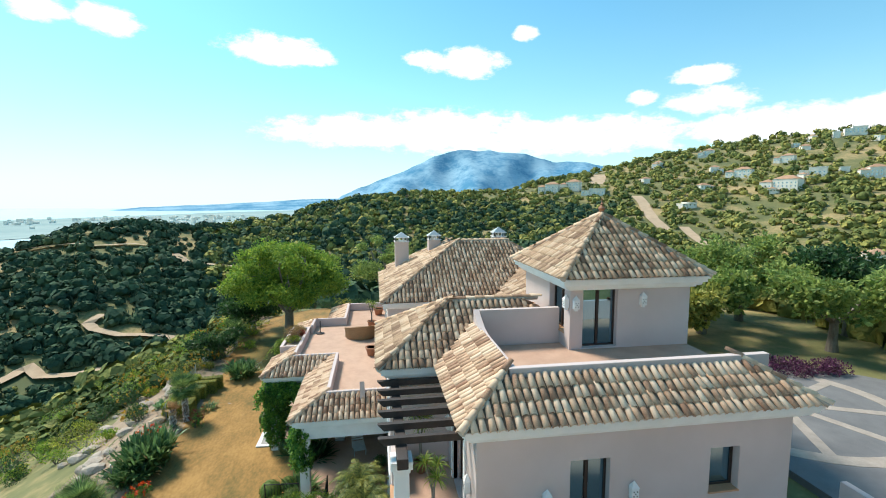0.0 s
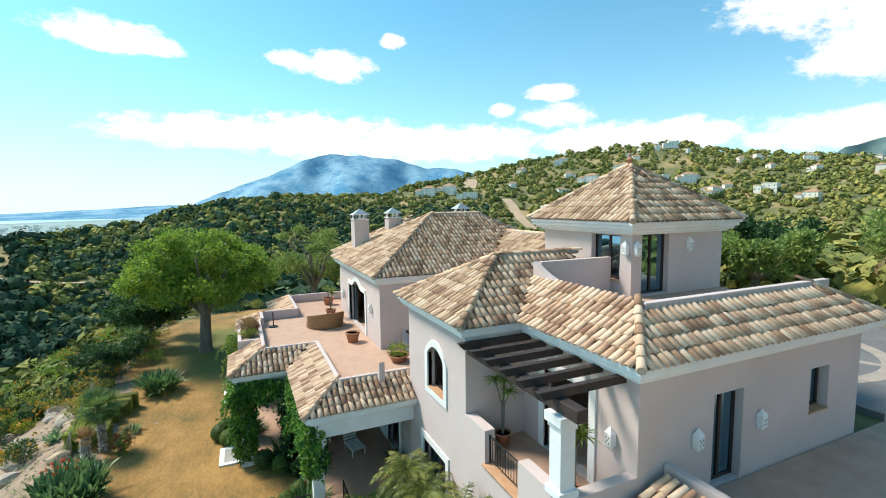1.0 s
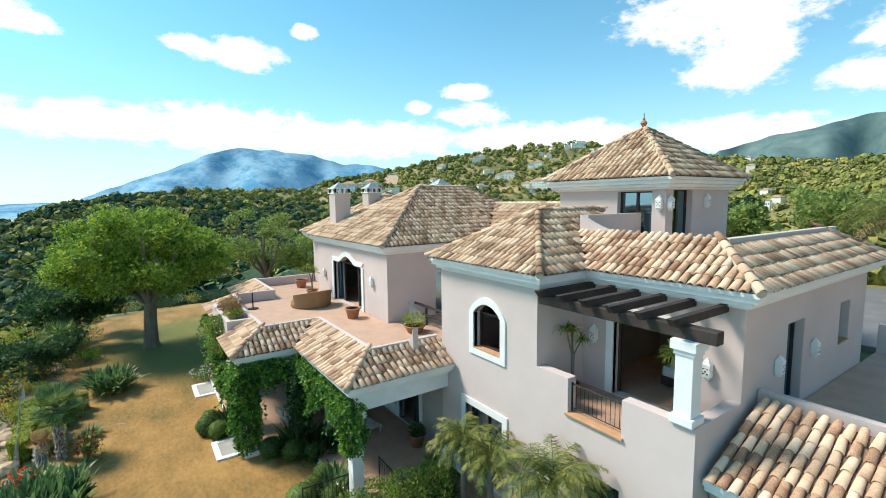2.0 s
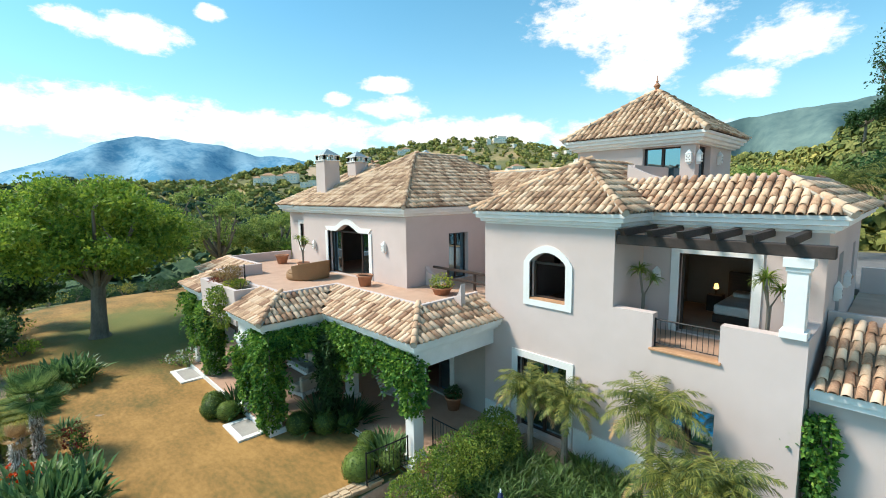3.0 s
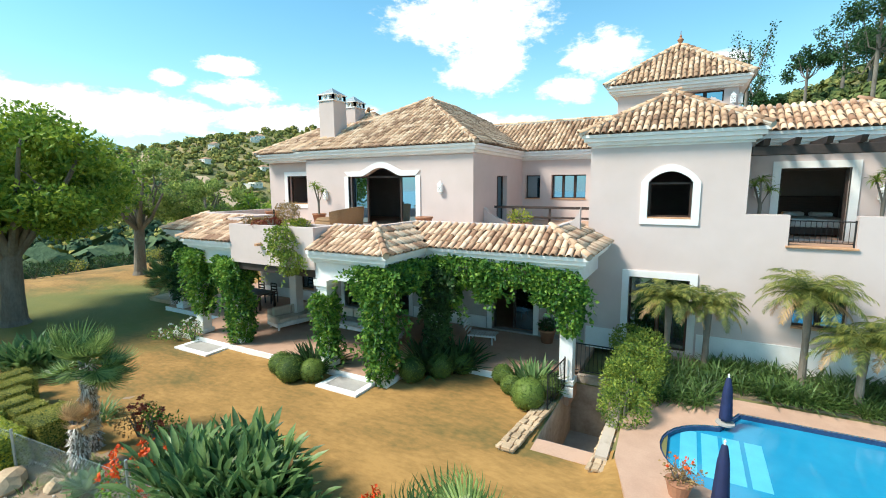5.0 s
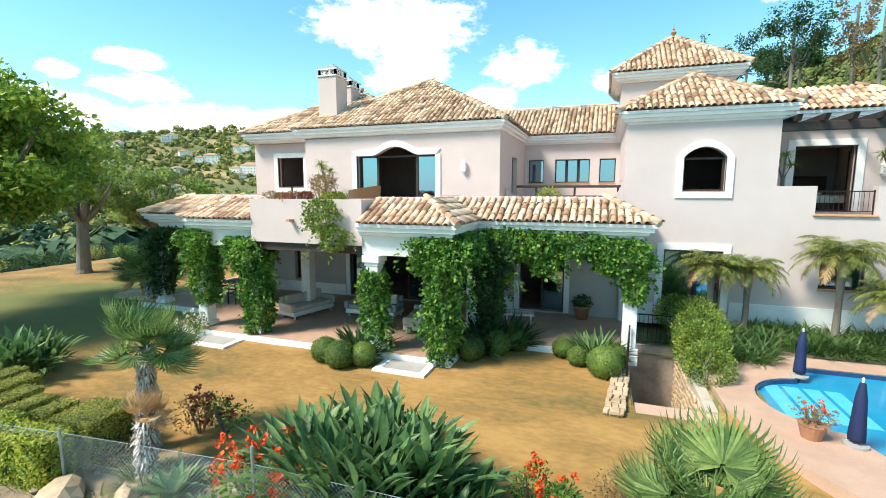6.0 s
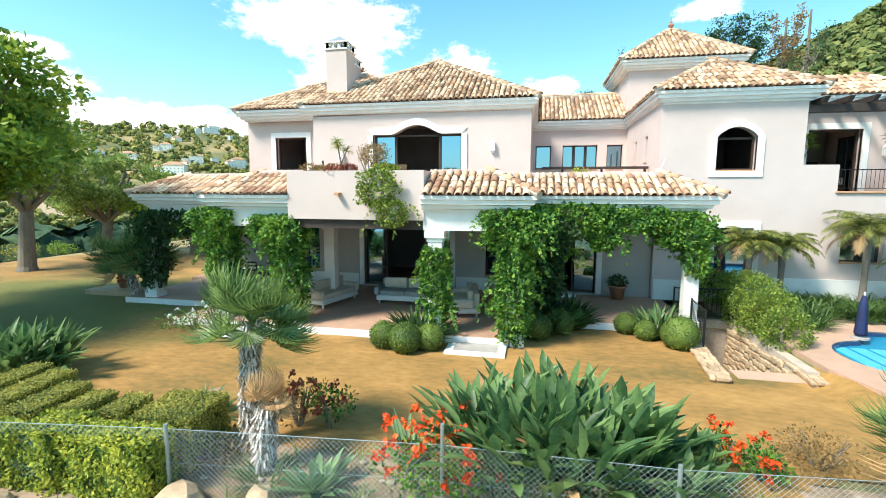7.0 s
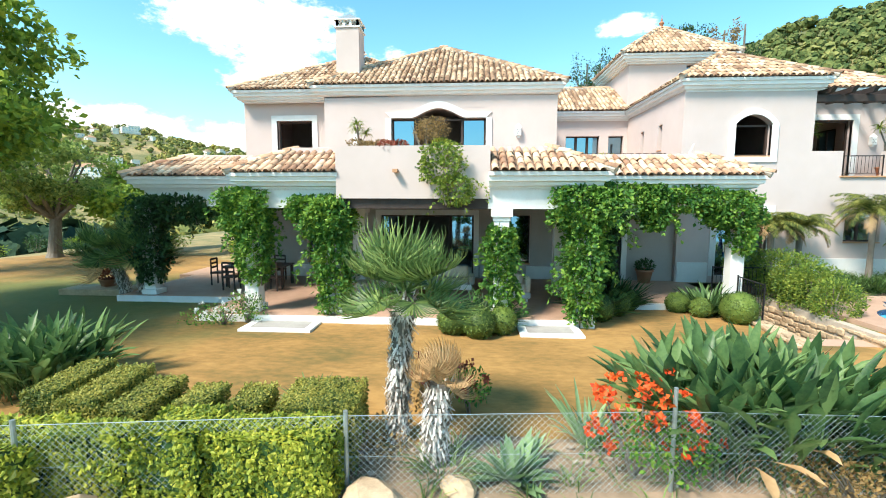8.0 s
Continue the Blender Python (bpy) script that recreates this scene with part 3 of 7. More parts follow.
for i in range(8):
    bm.faces.new((bm.verts[9 + i], bm.verts[10 + i], bm.verts[28 + i], bm.verts[27 + i]))
bmesh.ops.recalc_face_normals(bm, faces=bm.faces[:])
part("parapet", bm, M["stucco"], villa, "swept end of the parapet")

# floors, ceilings and dark interiors
each("upper_floor", M["terracotta"], ((-35.7, -23.8, 2.4, 11.1, 3.62, 4.0), (-23.79, -19.0, 7.32, 11.1, 3.62, 4.0), (-18.6, -10.5, 3.1, 11.1, 3.62, 3.94), (-32.0, -23.8, 1.4, 2.4, 3.62, 4.0), (-18.6, -14.7, 1.17, 3.08, 3.62, 3.94)))
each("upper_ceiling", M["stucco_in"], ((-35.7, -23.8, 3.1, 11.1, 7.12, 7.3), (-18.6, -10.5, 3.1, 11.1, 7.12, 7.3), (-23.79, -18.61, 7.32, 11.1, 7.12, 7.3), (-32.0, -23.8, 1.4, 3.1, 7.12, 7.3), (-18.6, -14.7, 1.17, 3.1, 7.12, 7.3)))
# Inside plaster copied at half its tone: the rooms' dimness is in the colour.
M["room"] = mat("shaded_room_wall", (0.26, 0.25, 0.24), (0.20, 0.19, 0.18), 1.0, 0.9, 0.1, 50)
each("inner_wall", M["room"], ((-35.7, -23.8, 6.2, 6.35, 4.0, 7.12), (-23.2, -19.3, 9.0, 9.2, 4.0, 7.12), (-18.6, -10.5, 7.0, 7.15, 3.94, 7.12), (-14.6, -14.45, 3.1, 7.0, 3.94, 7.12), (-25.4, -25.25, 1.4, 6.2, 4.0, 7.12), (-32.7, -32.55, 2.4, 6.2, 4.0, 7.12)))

# ---- cornices and tiled roofs ----


def moulding(z, top=-0.012):
    return [(0.03, z + top), (0.03, z - 0.11), (0.10, z - 0.125), (0.10, z - 0.235), (0.20, z - 0.26), (0.22, z - 0.35), (0.34, z - 0.38), (0.34, z - 0.43), (0.60, z - 0.43), (0.60, z + top)]


ROOFS = {
    "A": (-32.85, -23.18, 0.72, 13.4, EAVE, 0.560),
    "W": (-36.3, -27.5, 1.35, 9.9, EAVE, 0.560),
    "L": (-29.0, -13.0, 6.55, 12.6, EAVE, 0.560),
    "B": (-19.25, -13.95, 0.48, 8.5, EAVE, 0.580),
    "C": (-24.0, -9.72, 2.33, 11.95, EAVE, 0.600),
    "T": (-19.5, -13.95, 6.5, 11.9, 10.08, 0.740),
}
GROUPS = [("A", "W", "L", "B", "C"), ("T",)]


def in_range(n, x, y):
    if n == "C":
        return x > -15.45 and (y < 3.86 or x > -11.03)
    if n == "B":
        return y < 6.9 and (x < -15.52 or y < 4.0)
    if n == "L":
        return x < -18.9
    if n == "W":
        return x < -28.5
    return True


def height(n, x, y):
    x0, x1, y0, y1, z, k = ROOFS[n]
    d = min(x - x0, x1 - x, y - y0, y1 - y)
    return z + k * d if d >= -1e-6 and in_range(n, x, y) else None


def face_of(n, x, y):
    x0, x1, y0, y1, z, k = ROOFS[n]
    return int(np.argmin((y - y0, x1 - x, y1 - y, x - x0)))


def tile_vf(length=0.46, r0=0.092, r1=0.074, n=6, th=0.018):
    """One barrel tile: an arch in section, wider at its low end, with a closed thick rim."""
    v, f = [], []
    for yy, r, lift in ((0.0, r0, 0.022), (length, r1, 0.0)):
        for rr in (r, r - th):
            for i in range(n + 1):
                a = math.pi * i / n
                v.append((rr * math.cos(a), yy, 0.95 * rr * math.sin(a) + lift))
    m = n + 1
    for i in range(n):
        f.append((i, i + 1, 2 * m + i + 1, 2 * m + i))
        f.append((i, m + i, m + i + 1, i + 1))
    return np.array(v), np.array(f)


TV, TF = tile_vf()
SP, COURSE = 0.212, 0.37
tile_places = {}


def slope_axes(face, k):
    """Along the eave, up the slope, normal."""
    e = [Vector((1, 0, 0)), Vector((0, 1, 0)), Vector((-1, 0, 0)), Vector((0, -1, 0))][face]
    up = [Vector((0, 1, k)), Vector((-1, 0, k)), Vector((0, -1, k)), Vector((1, 0, k))][face].normalized()
    return e, up, e.cross(up)


def lay(n, faces, others):
    """Tile places on the faces of a roof: 0 south, 1 east, 2 north, 3 west."""
    x0, x1, y0, y1, z, k = ROOFS[n]
    rg = random.Random(sum(map(ord, n)))
    out = []
    for fc in faces:
        e, up, nor = slope_axes(fc, k)
        start = [Vector((x0, y0, z)), Vector((x1, y0, z)), Vector((x1, y1, z)), Vector((x0, y1, z))][fc]
        length = (x1 - x0) if fc in (0, 2) else (y1 - y0)
        run = min(x1 - x0, y1 - y0) / 2 * math.sqrt(1 + k * k) + 0.1
        cols = int(length / SP)
        sp = length / cols
        for c in range(cols):
            for r in range(int(run / COURSE) + 1):
                p = start + e * ((c + 0.5) * sp) + up * (r * COURSE - 0.05)
                q = p + up * 0.22
                if face_of(n, q.x, q.y) != fc or not in_range(n, q.x, q.y):
                    continue
                h = height(n, q.x, q.y)
                if h is None or any((height(o, q.x, q.y) or -9) > h + 0.015 for o in others):
                    continue
                ax = e.copy()
                yaw, lift = rg.gauss(0, 0.035), rg.uniform(-0.006, 0.014)
                y_ax = (up + e * yaw).normalized()
                x_ax = y_ax.cross(nor).normalized()
                m = Matrix((x_ax, y_ax, nor)).transposed().to_4x4()
                m.translation = p + nor * (0.012 + lift) + e * rg.gauss(0, 0.006)
                out.append(m)
    return out


def roof_shell(n, others, step=0.12):
    """The sheet below the tiles, cut where other roofs rise above it."""
    x0, x1, y0, y1, z, k = ROOFS[n]
    bm = bmesh.new()
    xs, ys = np.linspace(x0 + 0.02, x1 - 0.02, int((x1 - x0) / step)), np.linspace(y0 + 0.02, y1 - 0.02, int((y1 - y0) / step))
    grid = {}
    for i, x in enumerate(xs):
        for j, y in enumerate(ys):
            h = height(n, x, y)
            if h is None or any((height(o, x, y) or -9) > h + 0.12 for o in others):
                continue
            grid[i, j] = bm.verts.new((x, y, h + 0.0))
    for (i, j), v in grid.items():
        q = [grid.get(k2) for k2 in ((i, j), (i + 1, j), (i + 1, j + 1), (i, j + 1))]
        if all(q):
            bm.faces.new(q)
    bmesh.ops.dissolve_limit(bm, angle_limit=0.02, verts=bm.verts[:], edges=bm.edges[:])
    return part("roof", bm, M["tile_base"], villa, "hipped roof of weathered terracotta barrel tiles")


roof_of = {}
for grp in GROUPS:
    for n in grp:
        others = [o for o in grp if o != n]
        roof_of[n] = roof_shell(n, others)
        tile_places[n] = lay(n, (0, 1, 2, 3), others)


def joined_tiles(name, mats, parent, material):
    v = np.concatenate([TV, np.ones((len(TV), 1))], axis=1)
    allv = np.concatenate([(v @ np.array(m).T)[:, :3] for m in mats])
    allf = np.concatenate([TF + i * len(TV) for i in range(len(mats))])
    return tagged(arrays(name, allv, allf, material, parent, True), kind="stuff")


def ridge_line(p, q, parent, material, step=0.36):
    """Ridge or hip tiles along a line, bedded in mortar."""
    p, q = Vector(p), Vector(q)
    d = (q - p).normalized()
    side = d.cross(Vector((0, 0, 1))).normalized()
    nor = side.cross(d)
    mats, L = [], (q - p).length
    bm = bmesh.new()
    tube(bm, [p + nor * 0.02, q + nor * 0.02], [0.10, 0.10], 8)
    part("ridge_mortar", bm, M["mortar"], parent)
    for i in range(int(L / step) + 1):
        m = Matrix((side, d, nor)).transposed().to_4x4() @ Matrix.Diagonal((1.15, 1.0, 1.1, 1))
        m.translation = p + d * (i * step - 0.05) + nor * 0.055
        mats.append(m)
    joined_tiles("ridge_tiles", mats, parent, material)


def apex(n, a, b):
    """A corner's hip: from that corner to the end of the ridge."""
    x0, x1, y0, y1, z, k = ROOFS[n]
    h = min(x1 - x0, y1 - y0) / 2
    cx, cy = (x0 if a == 0 else x1), (y0 if b == 0 else y1)
    return (cx, cy, z), (cx + (h if a == 0 else -h), cy + (h if b == 0 else -h), z + k * h)


for n, corners in (("A", ((0, 0), (1, 0), (1, 1))), ("W", ((0, 0), (0, 1))), ("T", ((0, 0), (1, 0), (1, 1), (0, 1))), ("B", ((0, 0), (1, 0)))):
    for a, b in corners:
        lo, hi = apex(n, a, b)
        ridge_line(lo, hi, roof_of[n], M["tile_old"])
k = ROOFS["C"][5]
ridge_line((-9.72, 2.33, EAVE), (-11.15, 3.76, EAVE + 1.43 * k), roof_of["C"], M["tile"])
ridge_line((-9.72, 11.95, EAVE), (-11.15, 10.52, EAVE + 1.43 * k), roof_of["C"], M["tile"])
xm = (ROOFS["A"][0] + ROOFS["A"][1]) / 2
ridge_line((xm, 5.56, EAVE + 0.56 * 4.835), (xm, 8.56, EAVE + 0.56 * 4.835), roof_of["A"], M["tile_old"])
xm = (ROOFS["B"][0] + ROOFS["B"][1]) / 2
ridge_line((xm, 3.13, EAVE + 0.58 * 2.65), (xm, 6.6, EAVE + 0.58 * 2.65), roof_of["B"], M["tile_old"])
ridge_line((-26.0, 9.575, EAVE + 0.56 * 3.025), (-19.4, 9.575, EAVE + 0.56 * 3.025), roof_of["L"], M["tile_old"])
sweep("cornice", [(-36.3, 9.9), (-36.3, 1.35), (-32.85, 1.35), (-32.85, 0.72), (-23.18, 0.72), (-23.18, 6.55), (-19.25, 6.55), (-19.25, 0.48), (-13.95, 0.48), (-13.95, 2.33), (-9.72, 2.33), (-9.72, 11.95), (-13, 11.95)],
      moulding(EAVE), M["white"], "white moulded cornice")
tx0, tx1, ty0, ty1, tz = ROOFS["T"][:5]
sweep("cornice", [(tx0, ty0), (tx1, ty0), (tx1, ty1), (tx0, ty1)], moulding(tz), M["white"], "white moulded cornice", True)

# ---- porch, its tiled skirt roof and the upper terrace ----
PE, PK, PD = 3.80, 0.48, 1.35
ROOFS.update({
    "P1": (-27.0, -18.15, -3.1, 6.0, PE, PK), "P2": (-30.0, -23.15, -5.35, 6.0, PE, PK),
    "Q1": (-33.1, -25.0, -5.05, 6.0, PE, PK), "Q2": (-37.5, -28.0, -3.1, 6.0, PE, PK)})


def skirt_depth(n, x, y):
    x0, x1, y0, y1, z, k = ROOFS[n]
    return min(x1 - x, y - y0) if n[0] == "P" else min(x - x0, y - y0)


main_range = in_range


def in_range(n, x, y):
    if n[0] in "PQ":
        pair = (n[0] + "1", n[0] + "2")
        d = max(skirt_depth(q, x, y) for q in pair)
        if d > PD or skirt_depth(n, x, y) < -1e-6:
            return False
        if n[0] == "P":
            return x > -26.2 and y < (0.85 if x > -18.95 else 1.06)
        return x < -30.1 and y < 2.05
    return main_range(n, x, y)


for n, o, fc in (("P1", "P2", (0, 1)), ("P2", "P1", (0, 1)), ("Q1", "Q2", (0, 3)), ("Q2", "Q1", (0, 3))):
    roof_of[n] = roof_shell(n, [o], 0.09)
    tile_places[n] = lay(n, fc, [o])
zt = PE + PK * PD
for a, b in (((-18.15, -3.1), (-19.5, -1.75)), ((-23.15, -5.35), (-24.5, -4.0)), ((-37.5, -3.1), (-36.15, -1.75)), ((-33.1, -5.05), (-31.75, -3.7))):
    ridge_line((*a, PE), (*b, zt), roof_of["P1"], M["tile"])

# white mouldings under the skirt roof
run_p = [(-26.2, -5.35), (-23.15, -5.35), (-23.15, -3.1), (-18.15, -3.1), (-18.15, 0.84)]
run_q = [(-37.5, 3.0), (-37.5, -3.1), (-33.1, -3.1), (-33.1, -5.05), (-30.1, -5.05)]
for run in (run_p, run_q):
    sweep("eaves_band", run, moulding(PE), M["white"], "white moulded eaves band")
    sweep("frieze", run, [(0.42, 2.86), (0.42, PE - 0.434), (0.76, PE - 0.434), (0.76, 2.86)], M["white"], "white frieze over the columns")
# slabs, parapets
each("terrace_slab", M["stucco"], ((-24.5, -18.96, -1.75, 1.04, 3.44, UP), (-30.1, -24.502, -3.95, 1.04, 3.44, UP), (-36.1, -30.102, -1.75, 2.03, 3.44, UP), (-32.0, -30.102, -3.9, -1.752, 3.44, UP), (-23.44, -18.97, 1.062, 6.98, 3.44, UP - 0.003)))
parapet([(-26.2, -3.95), (-24.45, -3.95), (-24.45, -1.68), (-19.42, -1.68), (-19.42, 0.9)], 3.9, 4.52, 0.16)
parapet([(-30.1, -3.75), (-31.8, -3.75), (-31.8, -1.72), (-36.1, -1.72), (-36.1, 2.0)], 3.9, 4.55, 0.16)
# planter over the middle of the porch
part("planter", boxes((-30.14, -26.16, -5.0, -4.84, 3.12, 4.46), (-30.14, -26.16, -4.02, -3.86, 3.45, 4.46), (-30.14, -29.98, -4.838, -4.022, 3.45, 4.46), (-26.32, -26.16, -4.838, -4.022, 3.45, 4.46)), M["stucco"], villa, "built-in stucco planter")
part("planter_soil", boxes((-29.97, -26.33, -4.83, -4.03, 3.5, 4.33)), M["soil"], villa)
part("water_spout", boxes((-28.62, -28.5, -5.22, -4.998, 3.78, 3.86)), M["sill"], villa, "terracotta water spout")
part("lintel", boxes((-30.1, -26.2, -4.9, -4.6, 2.86, 3.118)), M["beam"], villa, "dark timber lintel below the planter")
each("porch_ceiling", M["dark_wood"], ((-36.6, -18.96, -2.3, 1.04, 3.36, 3.435), (-32.3, -23.9, -4.5, -2.302, 3.36, 3.435)))
part("beam", boxes((-30.0, -26.3, -4.3, -4.05, 3.0, 3.355), (-18.9, -18.65, -2.2, 0.8, 2.86, 3.15)), M["beam"], villa, "dark porch beam")

each("terrace_floor", M["terracotta"], ((-24.37, -19.5, -1.6, 1.03, UP - 0.01, UP + 0.006), (-30.1, -24.372, -3.86, 1.03, UP - 0.01, UP + 0.006), (-36.02, -30.102, -1.64, 2.02, UP - 0.01, UP + 0.006), (-31.72, -30.102, -3.67, -1.642, UP - 0.01, UP + 0.006), (-23.44, -18.97, 1.032, 6.97, UP - 0.01, UP + 0.006)), "terracotta terrace paving")
# porch columns and back wall
for x, y in ((-18.75, -2.62), (-23.75, -4.85), (-25.85, -4.85), (-30.35, -4.6), (-32.65, -4.55), (-37.0, -2.65), (-30.3, -1.9), (-23.75, -1.6)):
    square_column(x, y, PORCH, 2.86, 0.38)
gl = [(-30.2, -26.55, 0.05, 2.48), (-25.15, -24.35, 0.6, 2.5), (-33.2, -32.2, 0.6, 2.5), (-22.6, -20.9, 0.05, 2.5)]
# Back wall: the stucco greyed down in colour for the porch's shade.
wall("y", 1.06, -1, -36.05, -18.96, LAWN - 0.3, 3.43, gl, material=mat("shaded_porch_stucco", (0.46, 0.43, 0.40), (0.38, 0.35, 0.33), 0.8, 0.9, 0.1, 50))
opening("y", 1.06, -1, *gl[0], 0.2, "door", 4, False, gone=(1, 2))
opening("y", 1.06, -1, *gl[1], 0, "window", 1)
opening("y", 1.06, -1, *gl[2], 0, "window", 1)
opening("y", 1.06, -1, *gl[3], 0.2, "door", 2, False, gone=(0,))
each("skirting", M["white"], ((-26.3, -25.0, 1.02, 1.057, PORCH, 0.5), (-24.5, -22.85, 1.02, 1.057, PORCH, 0.5), (-36.0, -30.45, 1.02, 1.057, PORCH, 0.5)))
wall("x", -36.05, -1, 1.36, 11.4, LAWN - 0.3, 3.6)
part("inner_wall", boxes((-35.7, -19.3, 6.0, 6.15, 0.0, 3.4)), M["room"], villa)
each("ground_floor", M["terracotta"], ((-35.7, -19.0, 1.37, 11.1, -0.3, 0.0), (-18.6, -10.45, 1.17, 11.1, -0.1, 0.2)))
each("porch_floor", M["terracotta"], ((-34.0, -23.5, -5.0, 1.03, -0.6, PORCH - 0.02), (-23.498, -18.6, -2.85, 1.03, -0.6, PORCH - 0.02), (-38.0, -34.002, -2.9, 1.03, -0.6, PORCH - 0.02), (-38.6, -36.5, 1.032, 4.4, -0.6, PORCH - 0.02)), "terracotta porch floor")
each("porch_edge", M["white"], ((-34.0, -23.5, -5.06, -5.002, LAWN - 0.1, PORCH - 0.03), (-23.498, -23.44, -5.06, -2.9, LAWN - 0.1, PORCH - 0.03), (-23.438, -18.5, -2.92, -2.852, LAWN - 0.1, PORCH - 0.03), (-38.06, -34.0, -2.96, -2.902, LAWN - 0.1, PORCH - 0.03)))


def step_slab(x0, x1, y0, y1, z):
    t = thing("step_slab", "grey stone step slab with a white border on the lawn", "step", group="step slabs")
    part("border", boxes((x0, x1, y0, y0 + 0.2, z - 0.12, z + 0.06), (x0, x0 + 0.2, y0 + 0.2, y1, z - 0.12, z + 0.06), (x1 - 0.2, x1, y0 + 0.2, y1, z - 0.12, z + 0.06)), M["white"], t, "white border")
    part("slab", boxes((x0 + 0.2, x1 - 0.2, y0 + 0.2, y1, z - 0.12, z + 0.05)), M["slab"], t)


step_slab(-25.42, -23.88, -5.95, -5.08, LAWN)
step_slab(-32.45, -30.6, -5.95, -5.08, LAWN)

# east wing: lower roof, terrace and its parapets
ROOFS["S"] = (-16.0, 10.0, 1.05, 8.0, 3.78, 0.44)
skirt_range = in_range


def in_range(n, x, y):
    if n == "S":
        return y < 3.55 and -10.1 < x < 4.0
    return skirt_range(n, x, y)


roof_of["S"] = roof_shell("S", [], 0.2)
tile_places["S"] = lay("S", (0,), [])
part("cornice", boxes((-10.1, 4.0, 1.12, 1.7, 3.62, 3.765), (-10.1, 4.0, 1.2, 1.7, 3.48, 3.619)), M["white"], villa, "white moulded cornice")
wall("y", 1.5, -1, -10.13, 3.8, 0.0, 3.5, [(-7.6, -6.2, 0.3, 2.6)])
opening("y", 1.5, -1, -7.6, -6.2, 0.3, 2.6, 0.2, "door", 2, False)
part("parapet", boxes((-10.13, 3.9, 3.56, 3.76, 3.5, 4.98)), M["stucco"], villa, "stucco parapet of the east terrace")
part("east_terrace", boxes((-10.12, 3.9, 3.762, 13.0, 3.5, 3.95)), M["terracotta"], villa, "terracotta east terrace floor")
part("parapet", boxes((3.7, 3.9, 3.762, 13.0, 3.951, 4.95), (-10.1, 3.9, 13.002, 13.2, 3.0, 4.95)), M["stucco"], villa)

# chimneys
def chimney(x, y, w, z0, z1, cone=True):
    h = w / 2
    own = part("chimney", boxes((x - h, x + h, y - h, y + h, z0, z1 - 0.28)), M["stucco"], villa, "stucco chimney stack")
    bm = bmesh.new()
    box(bm, x - h - 0.05, x + h + 0.05, y - h - 0.05, y + h + 0.05, z1 - 0.28, z1 - 0.23)
    for i in (-1, -0.33, 0.33, 1):
        for j in (-1, 1):
            for a, b in ((i, j), (j, i)):
                px, py = x + a * (h - 0.05), y + b * (h - 0.05)
                box(bm, px - 0.045, px + 0.045, py - 0.045, py + 0.045, z1 - 0.23, z1)
    box(bm, x - h - 0.06, x + h + 0.06, y - h - 0.06, y + h + 0.06, z1, z1 + 0.05)
    part("vents", bm, M["white"], own, "white vented cap")
    bm = bmesh.new()
    base = [bm.verts.new((x + sx * (h + 0.02), y + sy * (h + 0.02), z1 + 0.052)) for sx, sy in ((-1, -1), (1, -1), (1, 1), (-1, 1))]
    tip = bm.verts.new((x, y, z1 + 0.40))
    for i in range(4):
        bm.faces.new((base[i], base[(i + 1) % 4], tip))
    bm.faces.new(base[::-1])
    part("cap", bm, M["galv"], own, "pyramid metal cap")


chimney(-31.6, 2.25, 0.92, 7.6, 10.1)
chimney(-32.2, 4.6, 0.85, 8.0, 10.15)
chimney(-31.0, 9.0, 0.85, 8.5, 10.4)
# finial on the tower
part("finial", turned([(0.10, 0), (0.13, 0.05), (0.06, 0.12), (0.10, 0.2), (0.14, 0.27), (0.09, 0.34), (0.035, 0.40), (0.06, 0.44), (0.02, 0.50), (0.012, 0.68)], 14), M["pot"], villa, "turned terracotta finial").location = (-16.72, 9.2, 12.07)

# ---- ground, hills, sea and mountains ----
CX, CY = -17.0, 0.0
# by azimuth: elevation of the skyline, distance of the ridge, height of the valley floor
SKY = [(0, 8, 300, 4), (30, 14, 180, 5), (50, 18, 150, 6), (58, 17.2, 140, 6), (64, 14.6, 140, 6), (68, 13.0, 140, 6), (76, 11.2, 140, 5), (80, 9.4, 145, 5), (85, 7.6, 150, 4),
       (88, 8.6, 150, 3), (91, 7.2, 155, 0), (94.5, 4.6, 230, -6), (98, 3.9, 380, -12), (107, 3.8, 620, -20), (113, 4.5, 720, -22), (117, 4.8, 760, -24), (123, 5.7, 780, -26),
       (128, 6.9, 800, -28), (134, 6.8, 800, -30), (139, 6.4, 760, -32), (145, 5.6, 720, -34), (153, 3.9, 640, -38), (157, 3.3, 600, -40), (163, 1.9, 540, -44), (170, 1.5, 500, -46),
       (175, 1.7, 470, -48), (183, 0.9, 430, -50), (187, 0.1, 410, -50), (192, -1.4, 390, -52), (197, -2.1, 380, -52), (202, -2.2, 370, -52), (207, -1.5, 360, -52), (212, -1.8, 350, -52),
       (216, -3.6, 340, -54), (225, -5, 340, -56), (240, -6, 380, -58), (270, -7, 400, -60), (300, -6, 400, -50), (330, 2, 350, -10), (360, 8, 300, 4)]
S_AZ, S_EL, S_R, S_V = (np.array(c, dtype=float) for c in zip(*SKY))


def wave(x, y, s, seed):
    """Cheap smooth relief between -1 and 1."""
    a = np.sin(x / s + seed) * np.cos(y / s * 1.13 - seed * 1.7)
    b = np.sin((x * 0.6 + y * 0.8) / s * 2.1 + seed * 2.3)
    c = np.cos((x * 0.8 - y * 0.6) / s * 4.3 - seed)
    return 0.55 * a + 0.3 * b + 0.15 * c


